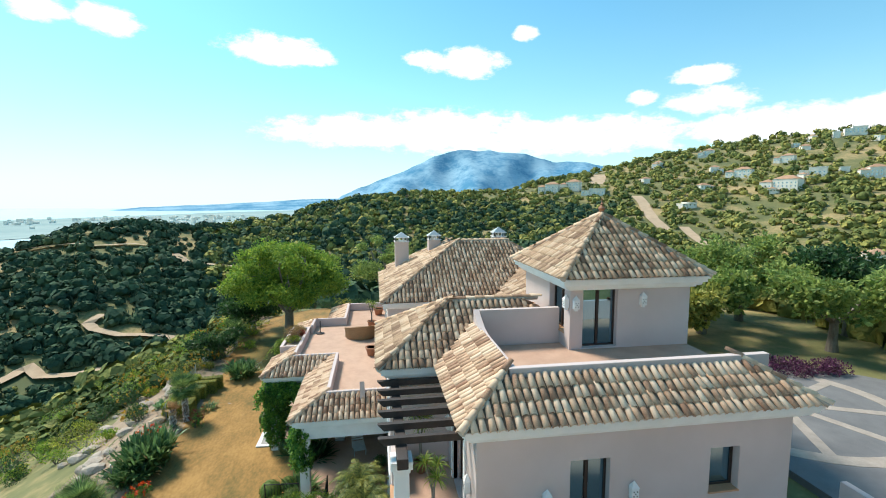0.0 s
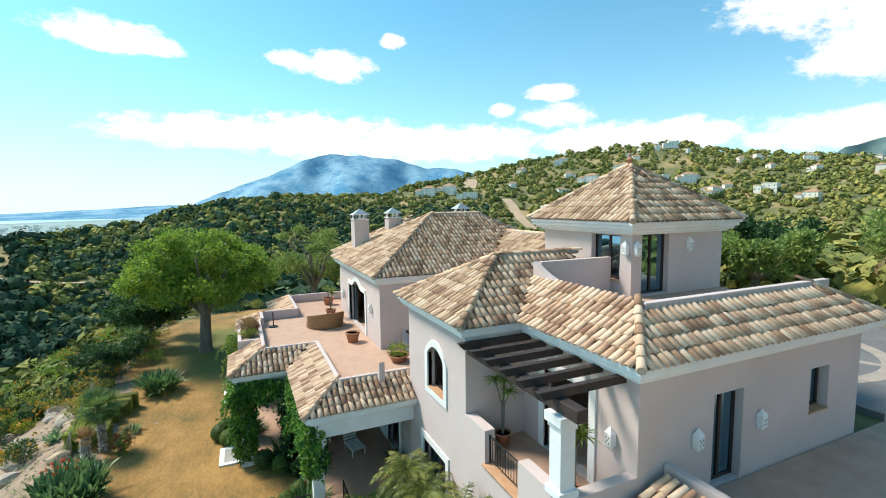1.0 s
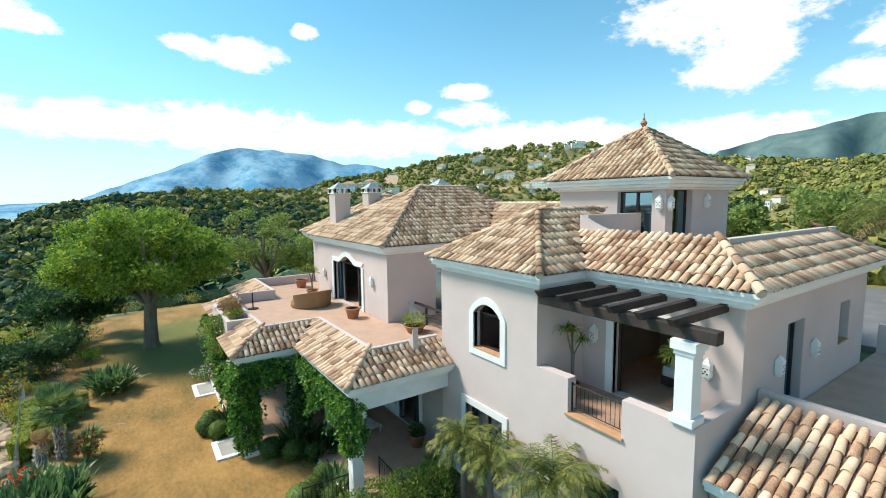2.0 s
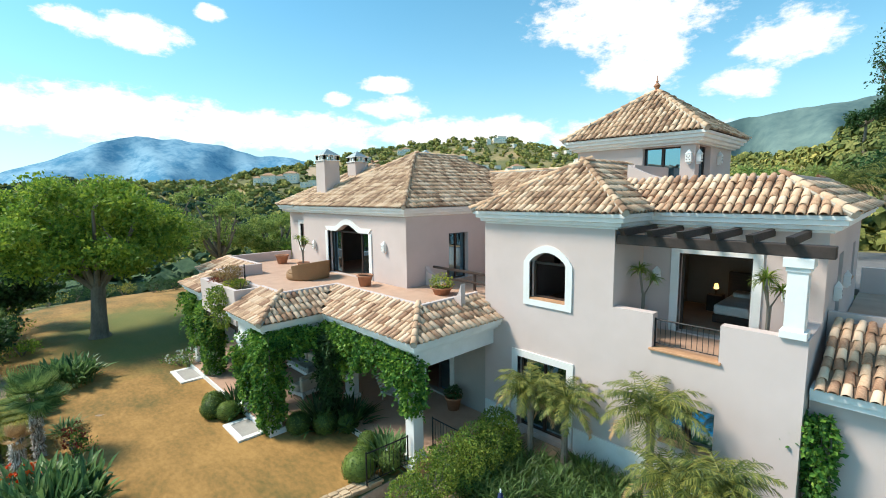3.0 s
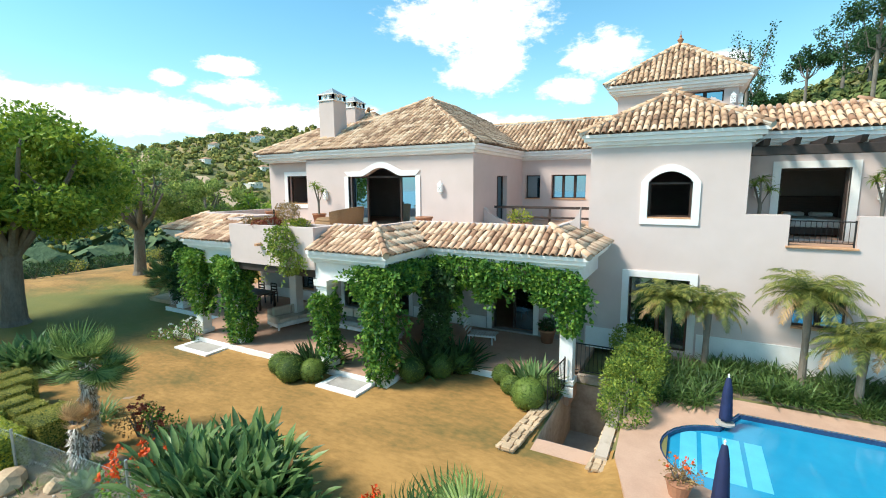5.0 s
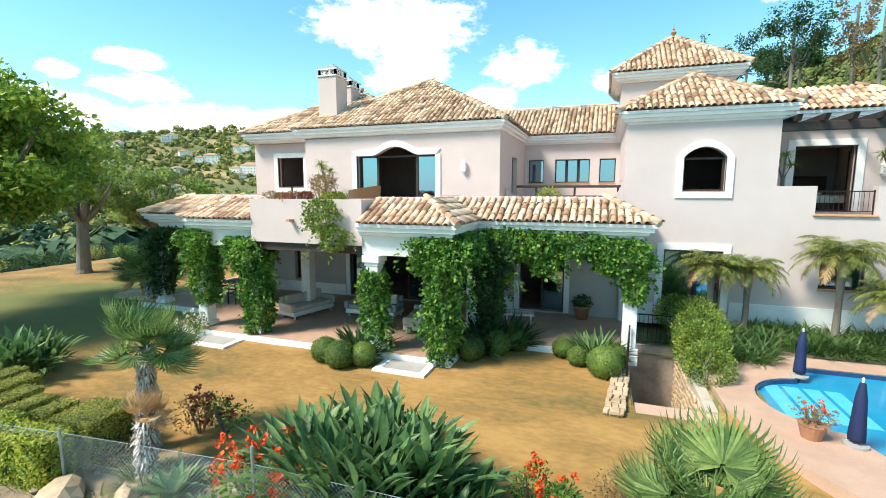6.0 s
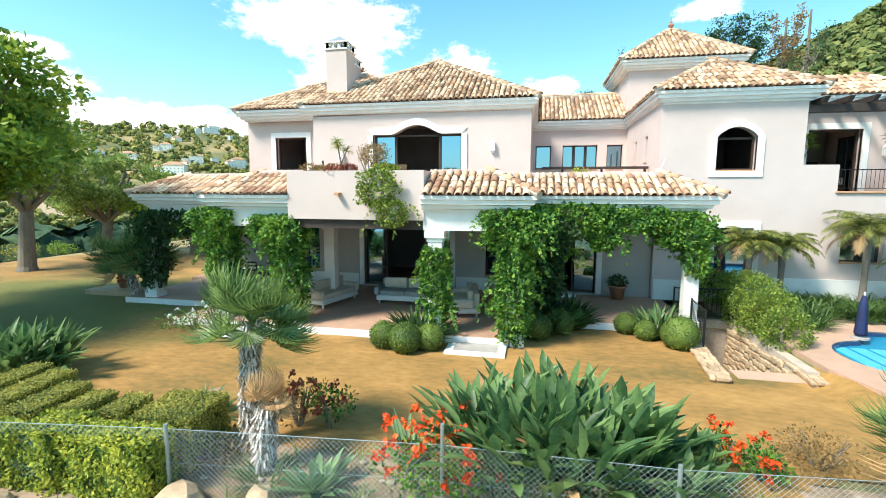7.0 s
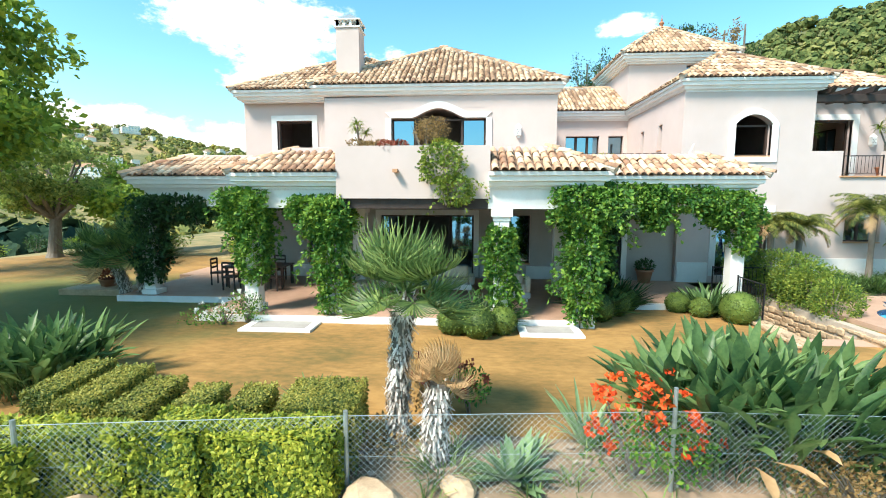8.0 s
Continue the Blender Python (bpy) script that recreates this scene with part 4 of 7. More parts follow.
def near_z(x, y):
    """The plot itself: lawn to the south, drive level with the upper floor behind."""
    south = -12.3 + 0.02 * (x + 27)
    z = np.full_like(x, LAWN - 0.03)
    z = z - np.clip(south - y, 0, 60) * 0.42 * np.clip((south - y) / 2.5, 0, 1)
    up = np.clip((y - 8.0) / 4.0, 0, 1) * np.clip((x + 41) / 4.0, 0, 1)
    z = z + 3.95 * up * up * (3 - 2 * up)
    z = z + 3.95 * np.clip((x - 3.0) / 4.0, 0, 1) * (1 - up) * np.clip((y + 12) / 8, 0, 1)
    z = np.where((x < -50), z - (-50 - x) * 0.12 * np.clip((-50 - x) / 12, 0, 1), z)
    pool = (x > -19.0) & (x < 4) & (y > -11.5) & (y < 4)
    return np.where(pool & (x > -17.3), z + 0.30 * np.clip((y + 9) / 2.5, 0, 1) * np.clip((x + 17.3) / 0.4, 0, 1), z)


def ground_z(x, y):
    x, y = np.asarray(x, dtype=float), np.asarray(y, dtype=float)
    dx, dy = x - CX, y - CY
    r = np.hypot(dx, dy)
    az = np.degrees(np.arctan2(dy, dx)) % 360
    el, R, V = (np.interp(az, S_AZ, c) for c in (S_EL, S_R, S_V))
    top = 8.0 + R * np.tan(np.radians(el)) - 3.0
    V = np.minimum(V, top - 4)
    r0 = np.where(V > 0, 48.0, 40.0)
    rv = 0.42 * R
    t = np.clip((r - r0) / np.maximum(rv - r0, 15), 0, 1)
    t = t * t * (3 - 2 * t)
    u = np.clip((r - rv) / (R - rv), 0, 1)
    u = u ** 1.15 * (1.0 - 0.15 * u) / 0.85
    hill = V + (top - V) * u
    hill = hill + wave(x, y, 38, 1.3) * 5.0 * np.clip((r - 80) / 150, 0, 1) * (1 - 0.75 * u)
    w = np.clip((r - R) / 500, 0, 1)
    beyond = top + (np.minimum(top, -40) - 25 - top) * w * w * (3 - 2 * w)
    far = np.where(r > R, beyond, hill)
    return near_z(x, y) * (1 - t) + far * t


STAIR = (-18.75, -17.35, -6.1, -1.9)


def axis_steps(lo, hi, fine, out, grow):
    mid = list(np.arange(lo, hi + 1e-6, fine))
    a, b, s = [], [], fine
    p = lo
    while p > -out:
        s *= grow
        p -= s
        a.append(p)
    s, p = fine, hi
    while p < out:
        s *= grow
        p += s
        b.append(p)
    return np.array(a[::-1] + mid + b)


gx, gy = axis_steps(-52, 6, 0.5, 2200, 1.085), axis_steps(-26, 26, 0.5, 2200, 1.085)
gx = np.sort(np.concatenate([gx, [STAIR[0] - 0.01, STAIR[1] + 0.01]]))
X, Y = np.meshgrid(gx, gy, indexing="ij")
Z = ground_z(X, Y)
nx, ny = X.shape
idx = np.arange(nx * ny).reshape(nx, ny)
quads = np.stack([idx[:-1, :-1], idx[1:, :-1], idx[1:, 1:], idx[:-1, 1:]], axis=-1)
mx, my = (X[:-1, :-1] + X[1:, 1:]) / 2, (Y[:-1, :-1] + Y[1:, 1:]) / 2
hole = ((mx > STAIR[0]) & (mx < STAIR[1]) & (my > STAIR[2]) & (my < STAIR[3]))
hole |= ((mx > -15.9) & (mx < 2.0) & (my > -9.0) & (my < -2.4))
M["ground"] = mat("scrub_ground", (0.42, 0.30, 0.14), (0.085, 0.105, 0.038), 0.022, 0.95, 0.5, 0.9, third=(0.17, 0.165, 0.06), spread=0.18)
ground = arrays("ground", np.stack([X, Y, Z], axis=-1).reshape(-1, 3), quads[~hole].reshape(-1, 4), M["ground"], None, True)
tagged(ground, "dry scrubby hillside ground of the plot and valley", "ground", kind="structure")

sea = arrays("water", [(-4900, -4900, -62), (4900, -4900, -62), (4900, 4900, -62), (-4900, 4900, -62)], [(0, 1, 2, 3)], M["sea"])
tagged(sea, "sea below the coast, haze painted into its pale blue", "sea", kind="structure")


def mountain(name, table, dist, material, label, relief):
    """A far range: a broad wall of slopes whose crest follows azimuth and elevation."""
    table = sorted(table)
    az, el = np.array([a for a, _ in table]), np.array([e for _, e in table])
    A = np.linspace(az.min(), az.max(), 260)
    base = np.interp(A, az, el)
    rows = 16
    v = []
    for j in range(rows):
        f = j / (rows - 1)
        for i, a in enumerate(A):
            e = base[i] + 0.05 * relief * (math.sin(a * 1.1) + 0.6 * math.sin(a * 2.7) + 0.5 * math.sin(a * 1.9 + 1))
            h = 8 + dist * math.tan(radians(max(e, -1.5)))
            rr = dist - (1 - f) * dist * 0.22 + 120 * relief * math.sin(a * 0.55 + f * 2.2) * f * (1 - f) * 4 + 50 * relief * math.sin(a * 1.3 + 2 - f * 3) * f * (1 - f) * 4
            z = -70 + (h + 70) * f ** 1.25 * (1 + 0.05 * relief * math.sin(a * 0.9 + f * 5) * (1 - f))
            v.append((CX + rr * math.cos(radians(a)), CY + rr * math.sin(radians(a)), z))
    n = len(A)
    f4 = [(j * n + i, j * n + i + 1, (j + 1) * n + i + 1, (j + 1) * n + i) for j in range(rows - 1) for i in range(n - 1)]
    return tagged(arrays(name, v, f4, material, None, True), label, "mountain", kind="structure")


mountain("backdrop_mountain", [(186, -1.2), (184, 0.6), (181.6, 1.7), (177.4, 3.2), (173.2, 5.1), (171, 5.9), (169.4, 6.3), (167.5, 6.0), (165.5, 6.05), (161.4, 5.55), (158, 4.6), (154, 4.4), (150, 3.4), (145, 2), (140, -1.5)], 4300, M["mountain"], "mountain range on the horizon, haze blue painted into its colour", 1.0)
mountain("backdrop_ridge", [(118, 2), (114.5, 5.0), (110.2, 6.1), (107, 6.6), (102.4, 7.5), (97, 8.0), (92.8, 8.3), (86, 7.5), (80, 6)], 2600, M["mountain_green"], "far mountain ridge, haze grey-blue worked into its green", 1.0)
mountain("backdrop_coast", [(214, -1.5), (205, -0.6), (198, -0.35), (192, -0.05), (187, 0.25), (182, 0.2)], 4600, M["mountain"], "low coastline, haze blue painted into its colour", 0.3)

# lawn sheet
lawn_pts = [(-58, -6), (-52, -11), (-46, -12), (-40, -12.2), (-36, -11.2), (-33.5, -10.9), (-28.0, -10.9), (-27, -10.7), (-24, -10.9), (-21, -10.7), (-18, -10.0), (-15.4, -9.7), (-15.7, -7.6), (-16.4, -6.2), (-17.0, -5.75), (-18.7, -5.75), (-18.8, -1.5), (-20, 0.5), (-36, 0.5), (-37.5, 5.0), (-42, 9.0), (-50, 9.5), (-58, 4)]


def inside(px, py, poly):
    """Which of the points lie within the outline."""
    c = np.zeros(px.shape, dtype=bool)
    for (ax, ay), (bx_, by_) in zip(poly, poly[1:] + poly[:1]):
        with np.errstate(divide="ignore", invalid="ignore"):
            c ^= ((ay > py) != (by_ > py)) & (px < (bx_ - ax) * (py - ay) / (by_ - ay) + ax)
    return c


lx, ly = np.meshgrid(np.arange(-58, -15.6, 0.2), np.arange(-12.6, 9.7, 0.2), indexing="ij")
edge_x, edge_y = lx + 0.35 * wave(lx, ly, 0.9, 2.0), ly + 0.35 * wave(lx, ly, 0.8, 5.0)
ok = inside(edge_x, edge_y, lawn_pts)
li = np.arange(lx.size).reshape(lx.shape)
lq = np.stack([li[:-1, :-1], li[1:, :-1], li[1:, 1:], li[:-1, 1:]], axis=-1)
ok4 = ok[:-1, :-1] & ok[1:, :-1] & ok[1:, 1:] & ok[:-1, 1:]
lz = ground_z(lx, ly) + 0.03 + 0.012 * wave(lx, ly, 0.35, 4.0)
lawn = arrays("lawn", np.stack([lx, ly, lz], axis=-1).reshape(-1, 3), lq[ok4], M["lawn"], None, True)
tagged(lawn, "dry brown and green mown lawn", "lawn", kind="structure")

# bare soil between the lawn and the slope
sx, sy = np.meshgrid(np.arange(-60, -15, 0.25), np.arange(-20, -8.6, 0.25), indexing="ij")
soil_out = [(-60, -8.8), (-50, -11), (-40, -11.5), (-33, -8.8), (-28, -8.7), (-24, -10.4), (-20, -10.2), (-15.5, -9.3), (-15.5, -13.5), (-24, -15.5), (-34, -18), (-46, -19), (-60, -18)]
ok = inside(sx + 0.8 * wave(sx, sy, 1.6, 3.0), sy + 0.8 * wave(sx, sy, 1.5, 6.0), soil_out)
si = np.arange(sx.size).reshape(sx.shape)
sq = np.stack([si[:-1, :-1], si[1:, :-1], si[1:, 1:], si[:-1, 1:]], axis=-1)
ok4 = ok[:-1, :-1] & ok[1:, :-1] & ok[1:, 1:] & ok[:-1, 1:]
sz = ground_z(sx, sy) + 0.012 + 0.02 * wave(sx, sy, 0.6, 1.0)
soil = arrays("soil", np.stack([sx, sy, np.maximum(sz, ground_z(sx, sy) + 0.006)], axis=-1).reshape(-1, 3), sq[ok4], M["soil"], None, True)
tagged(soil, "dry pinkish stony soil below the lawn", "soil", kind="structure")

# ---- woods and houses on the hills ----


def ico(sub=1):
    bm = bmesh.new()
    bmesh.ops.create_icosphere(bm, subdivisions=sub, radius=1.0)
    v = np.array([tuple(q.co) for q in bm.verts])
    f = np.array([[q.index for q in fc.verts] for fc in bm.faces])
    bm.free()
    return v, f


ICO_V, ICO_F = ico(2)
IC1_V, IC1_F = ico(1)


def crowns(name, n, az0, az1, r0, r1, material, size, label, seed, gap=0.1, flat=0.8, bias=1.0):
    """Rounded tree crowns spread over a sector of the hills, with gaps where the ground shows."""
    rg = np.random.default_rng(seed)
    az = rg.uniform(az0, az1, n * 2)
    r = np.exp(rg.uniform(0, 1, n * 2) ** bias * (math.log(r1) - math.log(r0)) + math.log(r0))
    lim = np.interp(az, S_AZ, S_R) * 1.06
    x, y = CX + r * np.cos(np.radians(az)), CY + r * np.sin(np.radians(az))
    keep = (r < lim) & (wave(x, y, 21, seed) + wave(x, y, 7, seed + 3) * 0.6 + rg.normal(0, 0.35, n * 2) > gap - 0.6)
    keep &= ~((x > -42) & (x < 6) & (y > 8) & (y < 31))
    keep &= ~((x > -60) & (x < 6) & (y > -13) & (y < 14))
    for (a0, b0), (a1, b1), w in TRACKS:
        d = np.array([a1 - a0, b1 - b0])
        L2 = (d ** 2).sum()
        t = np.clip(((x - a0) * d[0] + (y - b0) * d[1]) / L2, 0, 1)
        keep &= np.hypot(x - a0 - t * d[0], y - b0 - t * d[1]) > w + 2.8
    x, y, r = x[keep][:n], y[keep][:n], r[keep][:n]
    m = len(x)
    rad = size * (0.5 + 0.9 * rg.random(m) ** 2.2) * (0.8 + r / 1100)
    z = ground_z(x, y) + rad * 0.35
    V, F = IC1_V, IC1_F
    jit = 0.76 + rg.normal(0, 0.08, (m, len(V)))
    tall = rg.uniform(0.75, 1.25, m) * flat
    shape = np.stack([rad, rad * rg.uniform(0.85, 1.15, m), rad * tall], axis=1)
    c = np.stack([x, y, z], axis=1)
    P = (c[:, None, :] + V[None] * shape[:, None, :] * jit[:, :, None]).reshape(-1, 3)
    Fc = (F[None] + (np.arange(m) * len(V))[:, None, None]).reshape(-1, 3)
    # sprays of foliage that break up the outline
    k = 24
    d = rg.normal(size=(m, k, 3))
    d[..., 2] = np.abs(d[..., 2]) * 0.9 - 0.15
    d /= np.linalg.norm(d, axis=2)[..., None]
    q = c[:, None, :] + d * shape[:, None, :] * rg.uniform(0.70, 1.06, (m, k, 1))
    s1 = np.cross(d, rg.normal(size=(m, k, 3)))
    s1 /= np.linalg.norm(s1, axis=2)[..., None] + 1e-6
    s2 = np.cross(d, s1) + d * rg.uniform(-0.5, 0.5, (m, k, 1))
    h = rad[:, None, None] * rg.uniform(0.13, 0.33, (m, k, 1))
    quad = np.stack([q - s1 * h - s2 * h, q + s1 * h * 0.8 - s2 * h, q + s1 * h + s2 * h * 0.9, q - s1 * h * 0.9 + s2 * h], axis=2).reshape(-1, 3)
    o = len(P)
    i4 = o + np.arange(m * k)[:, None] * 4
    tri = np.concatenate([i4 + np.array([[0, 1, 2]]), i4 + np.array([[0, 2, 3]])])
    P, Fc = np.concatenate([P, quad]), np.concatenate([Fc, tri])
    return tagged(arrays(name, P, Fc, material, None, True), label, "trees", kind="stuff")


# dirt tracks across the valley, each piece: start, end, half width
TRACKS = []


def track(pts, w):
    bm = bmesh.new()
    prev = None
    fine = []
    for a, b in zip(pts, pts[1:]):
        k = max(2, int(math.hypot(b[0] - a[0], b[1] - a[1]) / 4))
        fine += [(a[0] + (b[0] - a[0]) * i / k, a[1] + (b[1] - a[1]) * i / k) for i in range(k)]
        TRACKS.append((a, b, w))
    fine.append(pts[-1])
    for i, p in enumerate(fine):
        q0, q1 = Vector(fine[max(i - 1, 0)]), Vector(fine[min(i + 1, len(fine) - 1)])
        d = (q1 - q0).normalized()
        s = Vector((-d.y, d.x)) * w
        zz = max(float(ground_z(p[0] + k * s.x, p[1] + k * s.y)) for k in (-1, 0, 1)) + 0.7
        cur = (bm.verts.new((p[0] + s.x, p[1] + s.y, zz)), bm.verts.new((p[0] - s.x, p[1] - s.y, zz)))
        if prev:
            bm.faces.new((prev[0], prev[1], cur[1], cur[0]))
        prev = cur
    ob = mesh_ob("path", bm, M["path"], None, "pale dirt track through the wooded valley")
    tagged(ob, category="path", kind="structure")


def polar(az, r):
    return (CX + r * math.cos(radians(az)), CY + r * math.sin(radians(az)))


track([polar(222, 190), polar(219, 195), polar(217.6, 199), polar(217, 189), polar(214.4, 182), polar(211, 178)], 2.2)
track([polar(203, 190), polar(205, 198), polar(209.9, 202), polar(212, 209), polar(212.4, 215), polar(211, 219)], 2.2)
track([polar(218, 350), polar(215.2, 338), polar(211, 318), polar(205.4, 319)], 2.6)
track([polar(203.4, 306), polar(202.4, 292), polar(199.1, 285), polar(196, 282)], 2.4)
track([polar(147.6, 490), polar(146.6, 460), polar(145.5, 416), polar(143.9, 391)], 5.0)
track([polar(142.2, 405), polar(141, 385), polar(139.7, 365)], 4.0)
track([polar(152.0, 620), polar(152.3, 559)], 9.0)

crowns("woodland", 9500, 150, 226, 60, 460, M["shade_crown"], 3.5, "dense wood in the valley, crowns coloured dark with cloud shade", 3, gap=-1.6)
crowns("woodland", 11500, 92, 200, 62, 820, M["far_crown"], 3.3, "green and olive trees scattered over the hillside", 5, gap=-0.75, bias=0.62)
crowns("hill_wood", 4400, 40, 95, 48, 190, M["olive_crown"], 1.8, "green shrubs and trees on the steep hill behind", 9, gap=-0.4)
crowns("slope_scrub", 1500, 193, 233, 26, 70, M["olive_crown"], 0.95, "dense green scrub on the slope below the garden", 23, gap=-0.6)
crowns("woodland", 1300, 200, 285, 40, 200, M["far_crown"], 1.7, "shrubs on the slope below the garden", 12, gap=-0.1)


def far_house(az, r, w, d, h, rot, roof, storeys, seed):
    """A hillside villa: a main block and a lower wing, each with its roof, and single windows."""
    x, y = polar(az, r)
    w, d = w * 0.85, d * 0.9
    z = float(ground_z(x, y)) + 1.0
    t = thing("hill_house", "cream rendered villa with a " + ("terracotta hipped roof" if roof else "flat roof") + " on the hillside", "house", Matrix.Translation((x, y, z)) @ Matrix.Rotation(rot, 4, "Z"), "houses on the hill")
    blocks = [(-w / 2, w * 0.16, -d / 2, d / 2, h), (w * 0.161, w / 2, -d * 0.36, d * 0.6, h * 0.68)]
    if seed % 3 == 1:
        blocks = [(b[0] * -1, b[1] * -1, *b[2:]) for b in blocks]
    for a, b, y0, y1, top in blocks:
        x0, x1 = min(a, b), max(a, b)
        part("wall", boxes((x0, x1, y0, y1, -3, top)), M["far_wall"], t)
        bm = bmesh.new()
        if roof:
            o, k = 0.4, min(x1 - x0, y1 - y0) / 2
            q = [bm.verts.new(p) for p in ((x0 - o, y0 - o, top), (x1 + o, y0 - o, top), (x1 + o, y1 + o, top), (x0 - o, y1 + o, top))]
            if x1 - x0 >= y1 - y0:
                e = [bm.verts.new((x0 + k, (y0 + y1) / 2, top + k * 0.55)), bm.verts.new((x1 - k + 0.01, (y0 + y1) / 2, top + k * 0.55))]
                fs = ((q[0], q[1], e[1], e[0]), (q[2], q[3], e[0], e[1]), (q[1], q[2], e[1]), (q[3], q[0], e[0]))
            else:
                e = [bm.verts.new(((x0 + x1) / 2, y0 + k, top + k * 0.55)), bm.verts.new(((x0 + x1) / 2, y1 - k, top + k * 0.55))]
                fs = ((q[0], q[1], e[0]), (q[1], q[2], e[1], e[0]), (q[2], q[3], e[1]), (q[3], q[0], e[0], e[1]))
            for f in (*fs, q[::-1]):
                bm.faces.new(f)
        else:
            box(bm, x0 - 0.2, x1 + 0.2, y0 - 0.2, y1 + 0.2, top, top + 0.35)
        part("roof", bm, M["far_roof"] if roof else M["far_wall"], t)
        n = max(2, int((x1 - x0) / 3.2))
        for s in range(max(1, int(top / 3.2))):
            for i in range(n):
                u = x0 + (x1 - x0) * (i + 0.5) / n
                for yy in (y0, y1):
                    part("window", boxes((u - 0.5, u + 0.5, yy - 0.06, yy + 0.06, 0.9 + s * 3, 2.2 + s * 3)), M["glass"], t)


hr = random.Random(4)
for az, r, w, d, h, roof, st in ((157.8, 520, 26, 12, 8, 1, 2), (155.2, 530, 26, 12, 8, 1, 2), (152.5, 510, 28, 12, 6, 0, 1), (137.6, 575, 28, 12, 7, 1, 2), (133.8, 520, 36, 14, 8, 1, 2), (131.4, 555, 24, 12, 9, 0, 2),
                                 (127.2, 560, 24, 12, 8, 1, 2), (125.7, 315, 18, 11, 7, 1, 2), (129, 770, 26, 12, 8, 0, 2), (133.9, 630, 22, 11, 6, 1, 1), (141, 680, 22, 11, 7, 1, 2), (122.5, 420, 24, 11, 7, 1, 2), (119.5, 520, 22, 11, 7, 0, 2), (116, 480, 20, 10, 7, 1, 2)):
    far_house(az, r, w, d, h, radians(az + 90 + hr.uniform(-25, 25)), roof, st, 0)
for i in range(30):
    az = hr.uniform(108, 147)
    R = float(np.interp(az, S_AZ, S_R))
    far_house(az, R * hr.uniform(0.58, 0.97), hr.uniform(9, 19), hr.uniform(7, 10), hr.choice((3.4, 6.0, 6.0)), hr.uniform(0, 3.1), hr.random() < 0.6, 1, i)
# coastal plain, haze greyed into its colour, and its town
M["plain"] = mat("hazed_plain", (0.38, 0.47, 0.45), (0.26, 0.36, 0.36), 0.006, 1.0, 0.0, 0.05, spec=0.0)
plain = bmesh.new()
shore = [(186, 1300, 3500), (192, 1300, 3300), (198, 1300, 3000), (204, 1300, 2700), (210, 1250, 2500), (217, 1200, 2350), (225, 1150, 2200), (235, 1100, 2000)]
rows = [[plain.verts.new((*polar(a, r), -61.0 + 0.002 * (r - r0))) for r in (r0, (r0 + r1) / 2, r1)] for a, r0, r1 in shore]
for p, q in zip(rows, rows[1:]):
    for i in (0, 1):
        plain.faces.new((p[i], p[i + 1], q[i + 1], q[i]))
tagged(mesh_ob("backdrop_plain", plain, M["plain"], None, "coastal plain below the hills, its green paled by painted haze"), category="plain", kind="structure")
for i in range(190):
    az = hr.choice((hr.uniform(189, 226), hr.gauss(203, 3.5)))
    x, y = polar(az, hr.uniform(1500, 2300))
    t = tagged(mesh_ob("town_block", boxes((-hr.uniform(3, 11), hr.uniform(3, 11), -5, 5, -5, hr.uniform(5, 14))), M["far_wall"], None), "pale apartment block in the hazy town below", "building", "town blocks")
    t.matrix_basis = Matrix.Translation((x, y, -60)) @ Matrix.Rotation(hr.uniform(0, 3), 4, "Z")
crowns("woodland", 900, 48, 128, 27, 75, M["far_crown"], 1.7, "green trees and shrubs round the drive", 17, gap=-0.6, flat=1.0)

# ---- plants ----


def stand(x, y, dz=0.0):
    return float(ground_z(x, y)) + 0.03 + dz


def blade_mesh(rg, n, length, width, lean, spread, curl, fold=0.25, stalk=0.0, seg=4):
    """Strap leaves in a rosette: each a curved, folded blade."""
    V, F = [], []
    for i in range(n):
        a = rg.uniform(0, 2 * math.pi)
        L = length * (rg.uniform(0.42, 1.05) if stalk else rg.uniform(0.6, 1.1))
        th = lean[0] + (lean[1] - lean[0]) * rg.random() ** 0.8
        r0 = spread * math.sqrt(rg.random())
        b = a + (rg.uniform(-2.4, 2.4) if stalk else rg.uniform(-0.9, 0.9))
        o = Vector((r0 * math.cos(b), r0 * math.sin(b), 0))
        d = Vector((math.cos(a), math.sin(a), 0))
        s = Vector((-d.y, d.x, 0)) * 1.0
        p, ang = o.copy(), th
        bend = curl * rg.uniform(0.1, 1.9) if stalk else curl
        base = len(V)
        for j in range(seg + 1):
            f = j / seg
            w = width * (0.55 + 1.1 * f if f < 0.4 else 1.0 * (1 - ((f - 0.4) / 0.6) ** 1.8)) * rg.uniform(0.9, 1.1)
            if stalk:
                g = (f - stalk) / (1 - stalk)
                w = width * max(0.13, math.sin(math.pi * g ** 0.9)) if 0 < g < 1 else 0.13 * width if g <= 0 else 0.02 * width
            w = max(w, 0.004)
            up_v = Vector((-d.x * math.cos(ang), -d.y * math.cos(ang), math.sin(ang)))
            nrm = Vector((0, 0, 1)) * math.sin(ang) - d * math.cos(ang)
            for k, lift in ((-1, fold * w), (0, 0), (1, fold * w)):
                q = p + s * (w * k * 0.5) + Vector((0, 0, 1)) * lift * math.sin(ang) - d * lift * math.cos(ang)
                V.append(tuple(q))
            step = L / seg
            p = p + (d * math.sin(ang) + Vector((0, 0, math.cos(ang)))) * step
            ang += bend / seg * rg.uniform(0.6, 1.4)
        for j in range(seg):
            for k in (0, 1):
                q = base + j * 3 + k
                F.append((q, q + 1, q + 4, q + 3))
    return np.array(V), np.array(F)


